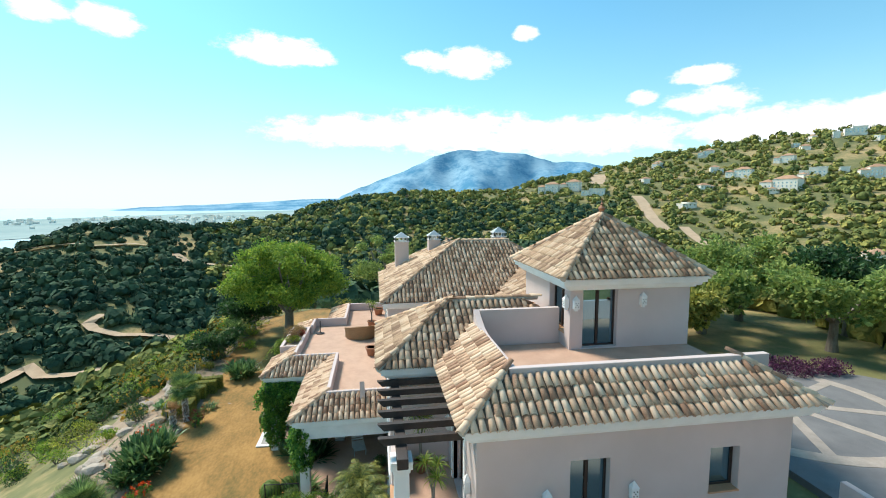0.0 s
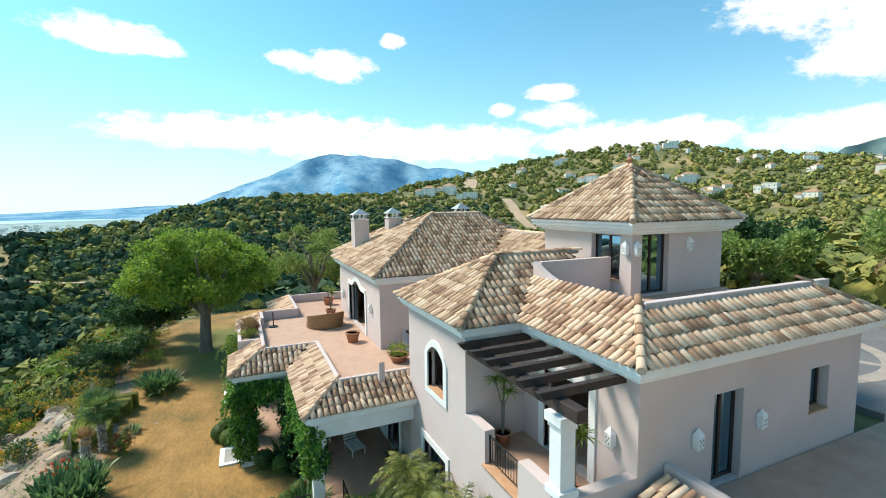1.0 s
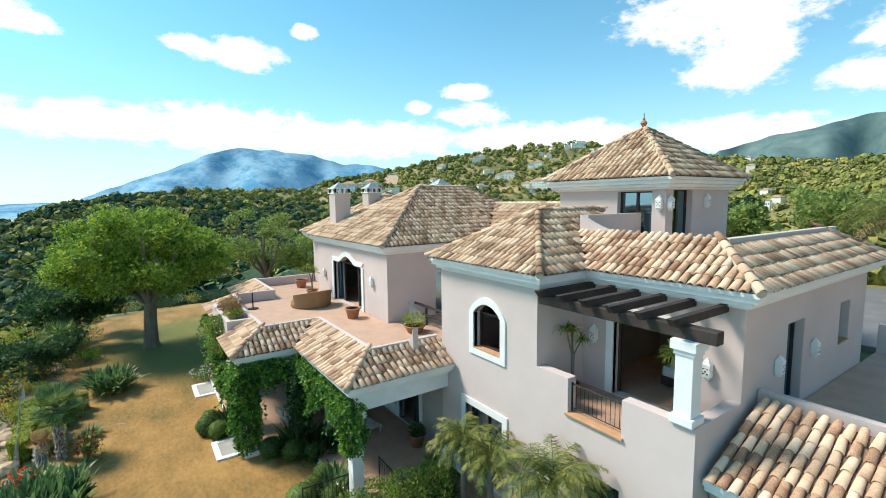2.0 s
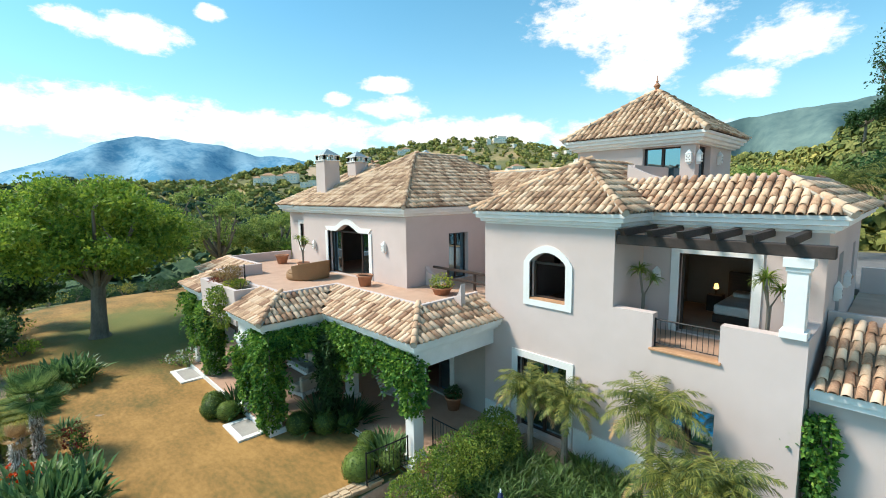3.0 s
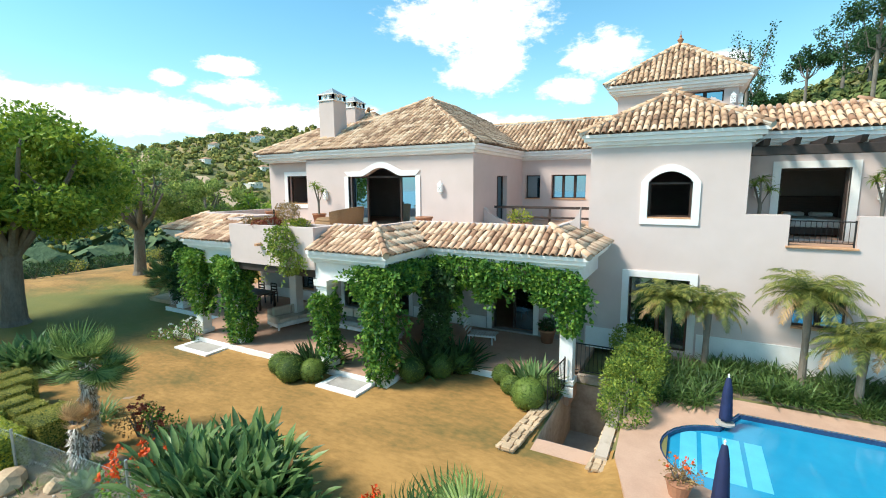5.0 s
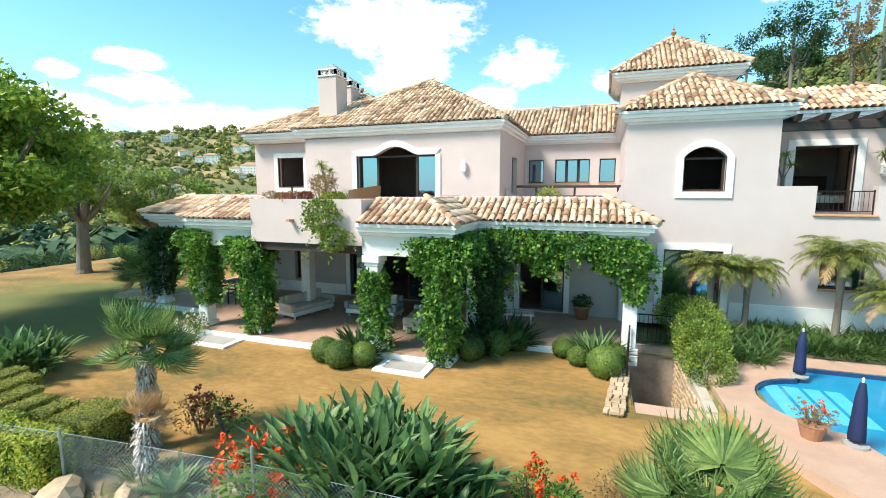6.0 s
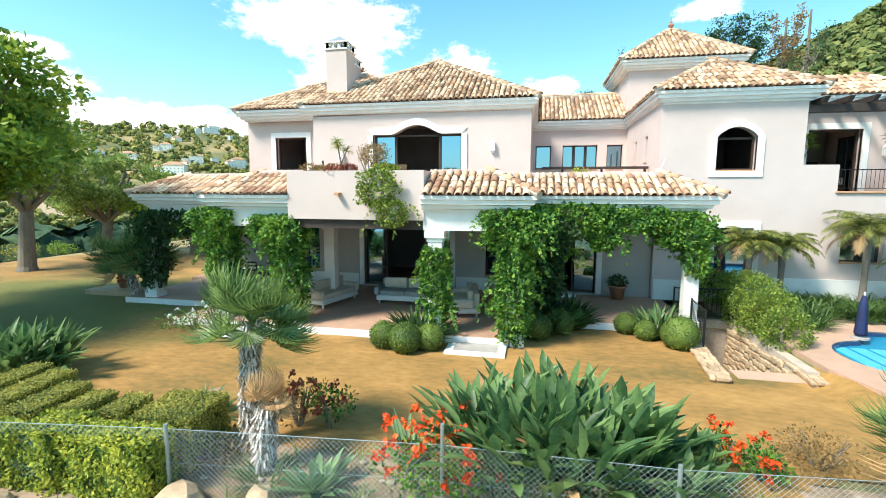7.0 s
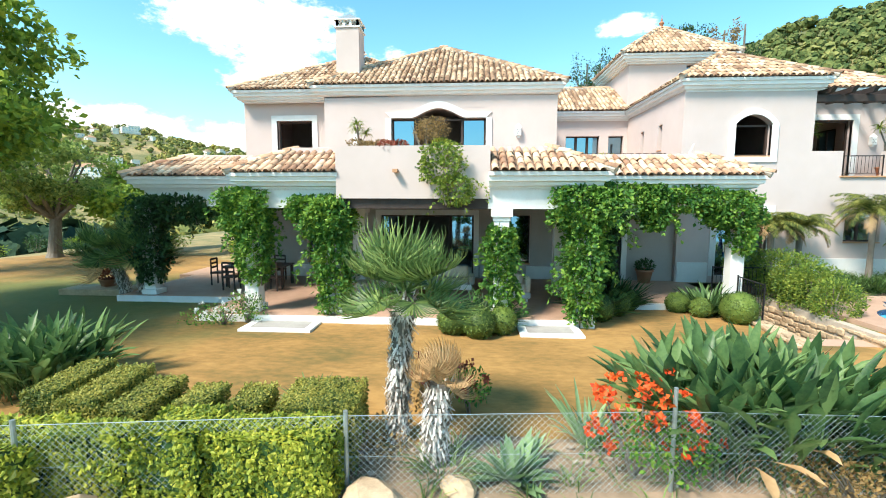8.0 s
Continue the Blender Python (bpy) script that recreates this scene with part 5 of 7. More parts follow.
def strap_clump(x, y, n, length, width, material, name, label, category, seed, lean=(0.05, 1.0), spread=0.3, curl=0.5, scale=(1, 1, 1), z=None, stalk=0.0, dead=0):
    rg = random.Random(seed)
    if n <= 50:
        ob = thing(name, label, category)
        for i in range(n):
            v, f = blade_mesh(rg, 1, length, width, lean, spread, curl)
            arrays("leaf", v, f, material, ob, True)
    else:
        v, f = blade_mesh(rg, n, length, width, lean, spread, curl, stalk=stalk, seg=8 if stalk else 4)
        ob = thing(name, label, category)
        tagged(arrays("leaf_mass", v, f, material, ob, True), kind="stuff")
        for i in range(dead):
            v, f = blade_mesh(rg, 1, length * 0.95, width * 0.8, (lean[1] * 0.7, lean[1] * 1.3), spread * 1.05, curl * 1.6, stalk=stalk, seg=8)
            arrays("dead_leaf", v, f, M["dead_frond"], ob, True)
    ob.matrix_basis = Matrix.Translation((x, y, (stand(x, y) if z is None else z) - 0.04)) @ Matrix.Diagonal((*scale, 1))
    return tagged(ob, label, category)


def ball_points(n, rg, r, squash=1.0, shell=0.8):
    d = rg.normal(size=(n, 3))
    d /= np.linalg.norm(d, axis=1)[:, None]
    k = shell + (1 - shell) * rg.random(n)
    return d * k[:, None] * np.array([r, r, r * squash]), d


def shrub(x, y, r, h, material, name, label, category, seed, n=500, leaf_size=0.09, z=None, inner=None, group="", twigs=True, lobes=5):
    """A shrub: twigs and a body of leaves in several lobes."""
    rg = np.random.default_rng(seed)
    t = thing(name, label, category, Matrix.Translation((x, y, stand(x, y) if z is None else z)), group)
    pos, out = [], []
    for i in range(lobes):
        c = np.array([rg.normal(0, 0.42) * r, rg.normal(0, 0.42) * r, h * rg.uniform(0.38, 0.66)]) if lobes > 1 else np.array([0, 0, h * 0.5])
        q, d = ball_points(n // lobes, rg, r * (0.62 if lobes > 1 else 1.0), h / r * (0.5 if lobes == 1 else 0.55), 0.55)
        q[:, 2] = np.maximum(q[:, 2] + c[2], 0.02)
        q[:, :2] += c[:2]
        pos.append(q)
        out.append(d)
    v, f = leaf_cards(np.concatenate(pos), leaf_size, 0.25, rg=rg, outward=np.concatenate(out))
    arrays("foliage", v, f, material, t)
    if twigs:
        bm = bmesh.new()
        for i in range(7):
            a = rg.uniform(0, 6.28)
            tube(bm, [(0.03 * math.cos(a), 0.03 * math.sin(a), -0.05), (r * 0.3 * math.cos(a), r * 0.3 * math.sin(a), h * 0.35), (r * 0.55 * math.cos(a), r * 0.55 * math.sin(a), h * 0.75)], [0.025, 0.016, 0.006], 5)
        tagged(part("twig_mass", bm, M["bark"], t), kind="stuff")
    return t


def blooms(t, rg, n, r, h, material, size=0.07, petals=7, low=0.4):
    """Flower heads made of petals, set over a shrub."""
    pos = []
    for i in range(n):
        a, k = rg.uniform(0, 6.28), math.sqrt(rg.random()) * r
        c = np.array([k * math.cos(a), k * math.sin(a), h * rg.uniform(low, 1.08)])
        q, d = ball_points(petals, rg, size * 0.6)
        pos.append(q + c)
    v, f = leaf_cards(np.concatenate(pos), size, 0.2, rg=rg, aspect=0.9)
    return tagged(arrays("bloom_mass", v, f, material, t), kind="stuff")


def box_ball(x, y, r, seed, z=None, squash=0.95):
    rg = np.random.default_rng(seed)
    t = thing("topiary_ball", "clipped green boxwood ball on the lawn edge", "shrub", Matrix.Translation((x, y, (stand(x, y) if z is None else z) + r * 0.78)), "boxwood balls")
    V = ICO_V * (1 + rg.normal(0, 0.025, (len(ICO_V), 1))) * np.array([r, r, r * squash]) * 0.93
    arrays("core", V, ICO_F, M["ball_leaf"], t, True)
    q, d = ball_points(1500, rg, r * 0.97, squash, 0.94)
    v, f = leaf_cards(q, 0.045, rg=rg, lay=d, aspect=0.7)
    arrays("foliage", v, f, M["ball_leaf"], t)


for i, (x, y, r) in enumerate(((-27.05, -5.72, 0.42), (-26.42, -5.95, 0.45), (-25.85, -5.62, 0.40), (-23.1, -4.2, 0.44), (-22.45, -3.55, 0.43), (-21.95, -2.95, 0.38), (-20.55, -3.1, 0.34), (-20.1, -3.6, 0.32), (-19.4, -4.2, 0.50), (-19.1, -3.3, 0.36))):
    box_ball(x, y, r, 40 + i)


def hedge(x0, x1, y0, y1, top, material, label, seed, rot=0.0, per=2600, leaf_size=0.045, bumps=1.0):
    """A clipped box hedge: body and leaves over its flat top and its sides."""
    rg = np.random.default_rng(seed)
    cx, cy, w, d = (x0 + x1) / 2, (y0 + y1) / 2, x1 - x0, y1 - y0
    z = min(stand(px, py, -0.1) for px in (x0, cx, x1) for py in (y0, y1))
    h = top - z
    t = thing("hedge", label, "hedge", Matrix.Translation((cx, cy, z)) @ Matrix.Rotation(rot, 4, "Z"), "clipped hedges")
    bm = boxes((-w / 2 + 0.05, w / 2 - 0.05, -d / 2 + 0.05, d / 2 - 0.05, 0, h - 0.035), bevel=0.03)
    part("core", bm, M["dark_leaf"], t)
    area = {"t": w * d, "s": w * h, "n": w * h, "e": d * h, "w": d * h}
    pos, out = [], []
    for k, a in area.items():
        m = int(per * a)
        u, v = rg.random(m) - 0.5, rg.random(m)
        if k == "t":
            q = np.stack([u * w, (v - 0.5) * d, np.full(m, h)], 1)
            o = (0, 0, 1)
        elif k in "sn":
            s = -1 if k == "s" else 1
            q = np.stack([u * w, np.full(m, s * d / 2), v * h], 1)
            o = (0, s, 0.0)
        else:
            s = -1 if k == "w" else 1
            q = np.stack([np.full(m, s * w / 2), u * d, v * h], 1)
            o = (s, 0, 0.0)
        flat = 0.3 if k == "t" else 1.0
        bumpy = 0.035 * np.sin(q[:, 0] * 9 + seed) * np.cos(q[:, 1] * 8) + 0.03 * np.sin(q[:, 2] * 14 + q[:, 0] * 5)
        o = np.array(o, dtype=float)
        pos.append(q + o * (bumpy * flat * bumps + rg.normal(0, 0.014, m) - 0.01)[:, None])
        out.append(np.tile(o, (m, 1)) * (1.6 if k == "t" else 0.8))
    v, f = leaf_cards(np.concatenate(pos), leaf_size, rg=rg, lay=np.concatenate(out), aspect=0.75)
    arrays("foliage", v, f, material, t)


# clipped hedges between lawn and fence
gold = "clipped yellow-green hedge behind the wire fence"
dim = "clipped olive green box hedge in a row beside the lawn"
hedge(-29.45, -28.08, -12.28, -11.74, 0.60, M["hedge_leaf"], gold, 1, 0.0, 2000, 0.06, 1.4)
hedge(-30.25, -29.50, -12.30, -11.68, 0.62, M["hedge_leaf"], gold, 2, 0.0, 2000, 0.06, 1.4)
hedge(-31.15, -30.32, -12.32, -11.98, 0.58, M["hedge_leaf"], gold, 3, 0.0, 2000, 0.06, 1.4)
hedge(-33.2, -31.25, -12.6, -11.85, 0.5, M["hedge_leaf"], gold, 4, 0.06, 1600, 0.07, 1.8)
for i, (x0, x1, y0, y1) in enumerate(((-29.03, -27.97, -11.6, -10.66), (-29.66, -29.14, -11.56, -10.92), (-30.32, -29.80, -11.6, -10.96), (-31.08, -30.5, -11.82, -10.76), (-31.84, -31.26, -11.6, -10.36), (-32.55, -32.0, -11.4, -10.2))):
    hedge(x0 + 0.05, x1 - 0.05, y0, y1, 0.62, M["box_leaf"], dim, 5 + i, radians(4 if i < 3 else 6), 3400, 0.036, 0.35)

# clumps with broad strap leaves
strap_clump(-22.95, -10.7, 900, 1.65, 0.155, M["strap_leaf"], "bird_of_paradise_clump", "large dark green clump of paddle-shaped leaves at the lawn's edge", "plant", 1, (0.0, 0.40), 1.1, 0.75, (1.12, 0.78, 1), stalk=0.60, dead=24)
strap_clump(-21.75, -10.9, 380, 1.1, 0.14, M["strap_leaf"], "bird_of_paradise_clump", "green clump of paddle leaves with dry ones beside the larger one", "plant", 2, (0.0, 0.6), 0.75, 0.8, stalk=0.55, dead=26)
strap_clump(-34.1, -9.4, 420, 1.4, 0.14, M["strap_leaf"], "bird_of_paradise_clump", "dark green clump of paddle leaves beside the box hedges", "plant", 3, (0.0, 0.6), 0.8, 0.7, stalk=0.5, dead=6)
for i, (x, y, s) in enumerate(((-26.3, -4.95, 1.1), (-22.95, -3.35, 1.15), (-19.65, -3.0, 0.95), (-22.3, -2.75, 1.15))):
    strap_clump(x, y, 190, s, 0.10, M["strap_leaf"] if i == 2 else M["dark_leaf"], "dragon_plant", "spiky dark green rosette plant beside a porch column", "plant", 10 + i, (0.05, 1.15), 0.45, 0.5)
strap_clump(-26.1, -11.5, 46, 0.62, 0.15, M["agave_leaf"], "agave", "pale green agave rosette behind the wire fence", "agave", 21, (0.3, 1.45), 0.08, -0.2)
strap_clump(-25.0, -10.7, 34, 0.85, 0.07, M["agave_leaf"], "yucca", "grey-green yucca with upright sword leaves", "plant", 22, (0.05, 0.9), 0.1, 0.5)
strap_clump(-30.0, -13.2, 40, 0.6, 0.14, M["agave_leaf"], "agave", "pale green agave on the dry slope", "agave", 23, (0.3, 1.45), 0.08, -0.2)
strap_clump(-26.9, -11.5, 120, 0.5, 0.02, M["fan_leaf"], "grass_tuft", "tuft of thin green grass under the palm", "grass", 24, (0.1, 1.2), 0.25, 0.8)
strap_clump(-29.0, -10.0, 90, 0.6, 0.05, M["strap_leaf"], "grass_tuft", "tuft of green leaves at the hedge's foot", "grass", 25, (0.1, 1.2), 0.3, 0.8)
# flowering shrubs along the fence
for i, (x, y, r, h, n, fm, lab) in enumerate(((-24.6, -11.4, 0.68, 1.1, 34, "red_flower", "shrub with bright orange-red flower heads by the fence"), (-24.05, -11.35, 0.5, 0.75, 22, "red_flower", "low shrub with orange-red flowers by the fence"),
                                              (-27.2, -9.95, 0.42, 0.8, 12, "rust_flower", "shrub with rust-red flower heads beside the palm"), (-26.6, -9.9, 0.35, 0.8, 10, "rust_flower", "shrub with rust-red flower heads beside the palm"),
                                              (-20.5, -9.85, 0.4, 0.6, 10, "red_flower", "small red-flowered shrub at the lawn's edge"), (-20.0, -10.0, 0.4, 0.5, 8, "red_flower", "small red-flowered shrub at the lawn's edge"),
                                              (-33.2, -5.3, 0.75, 0.6, 30, "white_flower", "white rose bush beside the porch step"), (-32.6, -5.1, 0.4, 0.95, 14, "white_flower", "white rose climbing at a column's foot"))):
    t = shrub(x, y, r, h, M["vine_leaf"] if i != 2 else M["dry_shrub"], "flowering_shrub", lab, "shrub", 60 + i, 420, 0.075)
    blooms(t, np.random.default_rng(90 + i), n, r * 0.95, h, M[fm], 0.075 if fm != "white_flower" else 0.05, 12)
shrub(-19.0, -9.55, 0.75, 0.55, M["dry_shrub"], "shrub", "dry brownish rounded shrub on the lawn", "shrub", 71, 900, 0.06)
shrub(-22.3, -11.75, 0.9, 0.6, M["dry_shrub"], "shrub", "dry brown scrub along the fence", "shrub", 72, 1500, 0.06)
shrub(-27.8, -11.3, 0.5, 0.35, M["dry_shrub"], "shrub", "dry scrub at the palm's foot", "shrub", 73, 300, 0.07)

# slope below the lawn: shrubs, yellow flowers, boulders
sr = random.Random(31)
for i in range(190):
    x, y = sr.uniform(-64, -28.5), sr.uniform(-27, -13.0)
    if i < 20:
        x, y = sr.uniform(-56, -36), sr.uniform(-13.5, -10.5)
    h = sr.uniform(0.5, 1.5)
    mt, lab = sr.choice((("hedge_leaf", "yellow-green shrub on the dry slope"), ("tree_leaf", "mid green shrub on the dry slope"), ("dark_leaf", "dark green shrub on the dry slope"), ("box_leaf", "olive green shrub on the dry slope")))
    t = shrub(x, y, h * sr.uniform(0.7, 1.1), h, M[mt], "shrub", lab, "shrub", 200 + i, 420, 0.13, group="shrubs on the slope", lobes=4)
    if sr.random() < 0.3:
        blooms(t, np.random.default_rng(500 + i), 16, h * 0.8, h, M["yellow_flower"], 0.09, 10)
for i in range(40):
    x, y = sr.uniform(-50, -20), sr.uniform(-18, -12.6)
    r = sr.uniform(0.12, 0.5) if i > 6 else sr.uniform(0.3, 0.5)
    rg = np.random.default_rng(700 + i)
    V = ICO_V * (1 + rg.normal(0, 0.09, (len(ICO_V), 1))) * np.array([r * 1.3, r, r * 0.7])
    ob = arrays("boulder", V, ICO_F, M["rock"], None, False)
    ob.matrix_basis = Matrix.Translation((x, y, stand(x, y) + r * 0.2)) @ Matrix.Rotation(sr.uniform(0, 6), 4, "Z")
    tagged(ob, "pale weathered boulder on the dry slope", "rock", "boulders")


for i, (x, y, r) in enumerate(((-30.7, -12.75, 0.34), (-31.4, -12.95, 0.28), (-26.72, -11.85, 0.17), (-30.1, -12.7, 0.2), (-27.6, -12.35, 0.34))):
    V = ICO_V * (1 + np.random.default_rng(760 + i).normal(0, 0.08, (len(ICO_V), 1))) * np.array([r * 1.4, r, r * 0.75])
    ob = arrays("boulder", V, ICO_F, M["stone"], None, False)
    ob.matrix_basis = Matrix.Translation((x, y, stand(x, y) + r * 0.2)) @ Matrix.Rotation(i * 1.3, 4, "Z")
    tagged(ob, "tan rough boulder below the wire fence", "rock", "boulders")


# ---- palms ----
def fan_leaf_vf(rg, size, n=26, droop=0.25):
    """One fan frond: narrow pleated segments round a stalk's end, along +x."""
    V, F = [], []
    for i in range(n):
        a = (i / (n - 1) - 0.5) * math.radians(250)
        L = size * (0.72 + 0.28 * math.cos(a * 0.6)) * rg.uniform(0.9, 1.05)
        d = Vector((math.cos(a), math.sin(a), 0))
        s = Vector((-d.y, d.x, 0)) * (size * 0.032)
        b = len(V)
        for f, w, z in ((0.05, 0.3, 0), (0.55, 1.0, 0.0), (0.85, 0.5, -droop * 0.25 * size), (1.0, 0.05, -droop * 0.6 * size)):
            p = d * L * f
            lift = 0.02 * size
            V += [tuple(p - s * w + Vector((0, 0, z))), tuple(p + Vector((0, 0, z + lift * w))), tuple(p + s * w + Vector((0, 0, z)))]
        for j in range(3):
            for k in (0, 1):
                q = b + j * 3 + k
                F.append((q, q + 1, q + 4, q + 3))
    return np.array(V), np.array(F)


def fan_palm(x, y, trunk, lean, fronds, size, label, seed, tr=0.15, dead=6, dead_only=False):
    rg = random.Random(seed)
    t = thing("fan_palm", label, "palm", Matrix.Translation((x, y, stand(x, y) - 0.05)))
    pts = [(lean[0] * f * f, lean[1] * f * f, trunk * f) for f in np.linspace(0, 1, 7)]
    bm = bmesh.new()
    tube(bm, pts, [tr * 1.15, tr, tr * 0.95, tr * 0.95, tr, tr * 1.05, tr * 0.8], 12)
    part("trunk", bm, M["bark"], t, "shaggy grey palm trunk")
    V, F = [], []
    o = 0
    m = int(trunk * 520)
    for i in range(m):
        f, a = rg.random(), rg.uniform(0, 6.28)
        c = Vector((lean[0] * f * f, lean[1] * f * f, trunk * f)) + Vector((math.cos(a), math.sin(a), 0)) * tr * 0.98
        d = Vector((math.cos(a), math.sin(a), rg.choice((rg.uniform(0.9, 2.4), rg.uniform(-2.6, -0.6))))).normalized()
        s = Vector((-math.sin(a), math.cos(a), rg.uniform(-0.3, 0.3))) * 0.015
        e = c + d * rg.uniform(0.07, 0.14)
        V += [tuple(c - s), tuple(c + s), tuple(e + s * 0.6), tuple(e - s * 0.6)]
        F.append((o, o + 1, o + 2, o + 3))
        o += 4
    tagged(arrays("trunk_fibre", np.array(V), np.array(F), M["dry_bark"], t), kind="stuff")
    top = Vector(pts[-1])
    for k in range(fronds + dead):
        is_dead = k >= fronds or dead_only
        el = rg.uniform(-0.45, 1.15) if not is_dead else rg.uniform(-1.1, -0.3) if not dead_only else rg.uniform(-0.5, 1.2)
        a = k * 2.399 + rg.uniform(-0.2, 0.2)
        stalk = size * rg.uniform(0.55, 0.8)
        d = Vector((math.cos(a) * math.cos(el), math.sin(a) * math.cos(el), math.sin(el)))
        v, f = fan_leaf_vf(rg, size * rg.uniform(0.8, 1.05), 30, 0.55 if not is_dead else 0.9)
        tip = top + d * stalk
        side = Vector((-math.sin(a), math.cos(a), 0))
        tilt = (d + Vector((0, 0, -0.25))).normalized()
        nn = tilt.cross(side) * -1
        R = np.array([tilt, side, nn])
        w = v @ R + np.array(tip)
        fr = arrays("frond", w, f, M["dead_frond"] if is_dead else M["fan_leaf"], t)
        bm = bmesh.new()
        tube(bm, [top, top + d * stalk * 0.5 + Vector((0, 0, 0.03)), tip], [0.018, 0.014, 0.01], 5)
        part("stalk", bm, M["fan_leaf"] if not is_dead else M["dead_frond"], fr)
    return t


fan_palm(-27.6, -10.75, 2.1, (0.12, 0.0), 26, 0.64, "fan palm with a shaggy trunk at the lawn's edge", 1, 0.13, 0)
fan_palm(-27.05, -11.25, 1.05, (0.06, 0.05), 10, 0.33, "short fan palm with dry straw-coloured fronds", 2, 0.15, 2, True)
fan_palm(-38.2, -2.35, 1.5, (-0.7, 0.1), 28, 0.82, "leaning fan palm beside the porch", 3, 0.17, 2)
fan_palm(-37.6, -2.3, 1.7, (0.05, -0.1), 28, 0.82, "fan palm beside the porch", 4, 0.17, 2)
fan_palm(-18.35, -11.1, 1.35, (0, 0), 30, 0.70, "low fan palm at the lawn's end", 5, 0.15, 2)
fan_palm(-41.5, -12.0, 1.6, (0.1, 0), 20, 0.8, "fan palm among shrubs below the lawn", 7, 0.15, 2)


def date_palm(x, y, trunk, size, n, label, seed, lean=(0, 0), z=None):
    """Feathery palm: arching fronds with many narrow leaflets."""
    rg = random.Random(seed)
    t = thing("date_palm", label, "palm", Matrix.Translation((x, y, stand(x, y) if z is None else z)))
    bm = bmesh.new()
    tube(bm, [(0, 0, -0.1), (lean[0] * 0.4, lean[1] * 0.4, trunk * 0.5), (lean[0], lean[1], trunk)], [0.11, 0.085, 0.12], 10)
    part("trunk", bm, M["bark"], t)
    top = Vector((lean[0], lean[1], trunk))
    for k in range(n):
        a = k * 2.399 + rg.uniform(-0.2, 0.2)
        el = 1.5 - 1.15 * (k / n) + rg.uniform(-0.12, 0.12)
        L = size * rg.uniform(0.85, 1.1)
        V, F = [], []
        p, ang = top.copy(), el
        h = Vector((math.cos(a), math.sin(a), 0))
        side = Vector((-h.y, h.x, 0))
        seg = 26
        spine = [p.copy()]
        for j in range(seg):
            f = j / seg
            d = h * math.cos(ang) + Vector((0, 0, math.sin(ang)))
            p = p + d * (L / seg)
            ang -= 1.85 / seg
            spine.append(p.copy())
            if f < 0.12:
                continue
            ll = size * 0.21 * math.sin(math.pi * (0.15 + 0.8 * f)) + 0.04
            for s in (-1, 1):
                for sub in (0, 0.5):
                    c = p + d * sub * (L / seg)
                    ld = (side * s * 0.8 + d * 0.65 + Vector((0, 0, -0.45 + rg.uniform(-0.5, 0.45)))).normalized()
                    e = c + ld * ll * rg.uniform(0.85, 1.1)
                    w = d * 0.0075
                    m2 = (c + e) * 0.5 + Vector((0, 0, 0.012))
                    b = len(V)
                    V += [tuple(c - w), tuple(c + w), tuple(m2 + w * 1.4), tuple(m2 - w * 1.4), tuple(e)]
                    F += [(b, b + 1, b + 2, b + 3), (b + 3, b + 2, b + 4, b + 4)]
        F4 = np.array([f if f[2] != f[3] else (f[0], f[1], f[2], f[2]) for f in F])
        quads, tri = F4[::2], F4[1::2][:, :3]
        tip = [tuple(v) for v in V]
        me = bpy.data.meshes.new("frond")
        me.from_pydata(tip, [], [tuple(map(int, q)) for q in quads] + [tuple(map(int, q)) for q in tri])
        old = k >= n - 4
        me.materials.append(M["dead_frond"] if old else M["date_leaf"])
        ob = new("frond", me)
        ob.parent = t
        bm = bmesh.new()
        tube(bm, spine[::3], [0.016 * (1 - 0.8 * i / len(spine[::3])) for i in range(len(spine[::3]))], 4)
        part("midrib", bm, M["date_leaf"], ob)
    return t


pool_palm = "small date palm with arching fronds in the poolside bed"
for i, (x, y, h, s) in enumerate(((-16.25, -0.25, 2.0, 1.25), (-15.2, -0.1, 1.95, 1.15), (-12.85, -0.15, 2.45, 1.45), (-11.9, -1.2, 1.55, 1.25), (-11.1, -0.9, 1.7, 1.25))):
    date_palm(x, y, h, s, 36, pool_palm, 30 + i, z=0.15)
for i, (x, y, h, s) in enumerate(((-12.0, 24.0, 4.2, 3.0), (-8.0, 26.0, 5.0, 3.2), (-16.0, 31.0, 4.0, 3.0))):
    date_palm(x, y, h, s, 30, "tall feathery palm beside the drive", 50 + i)


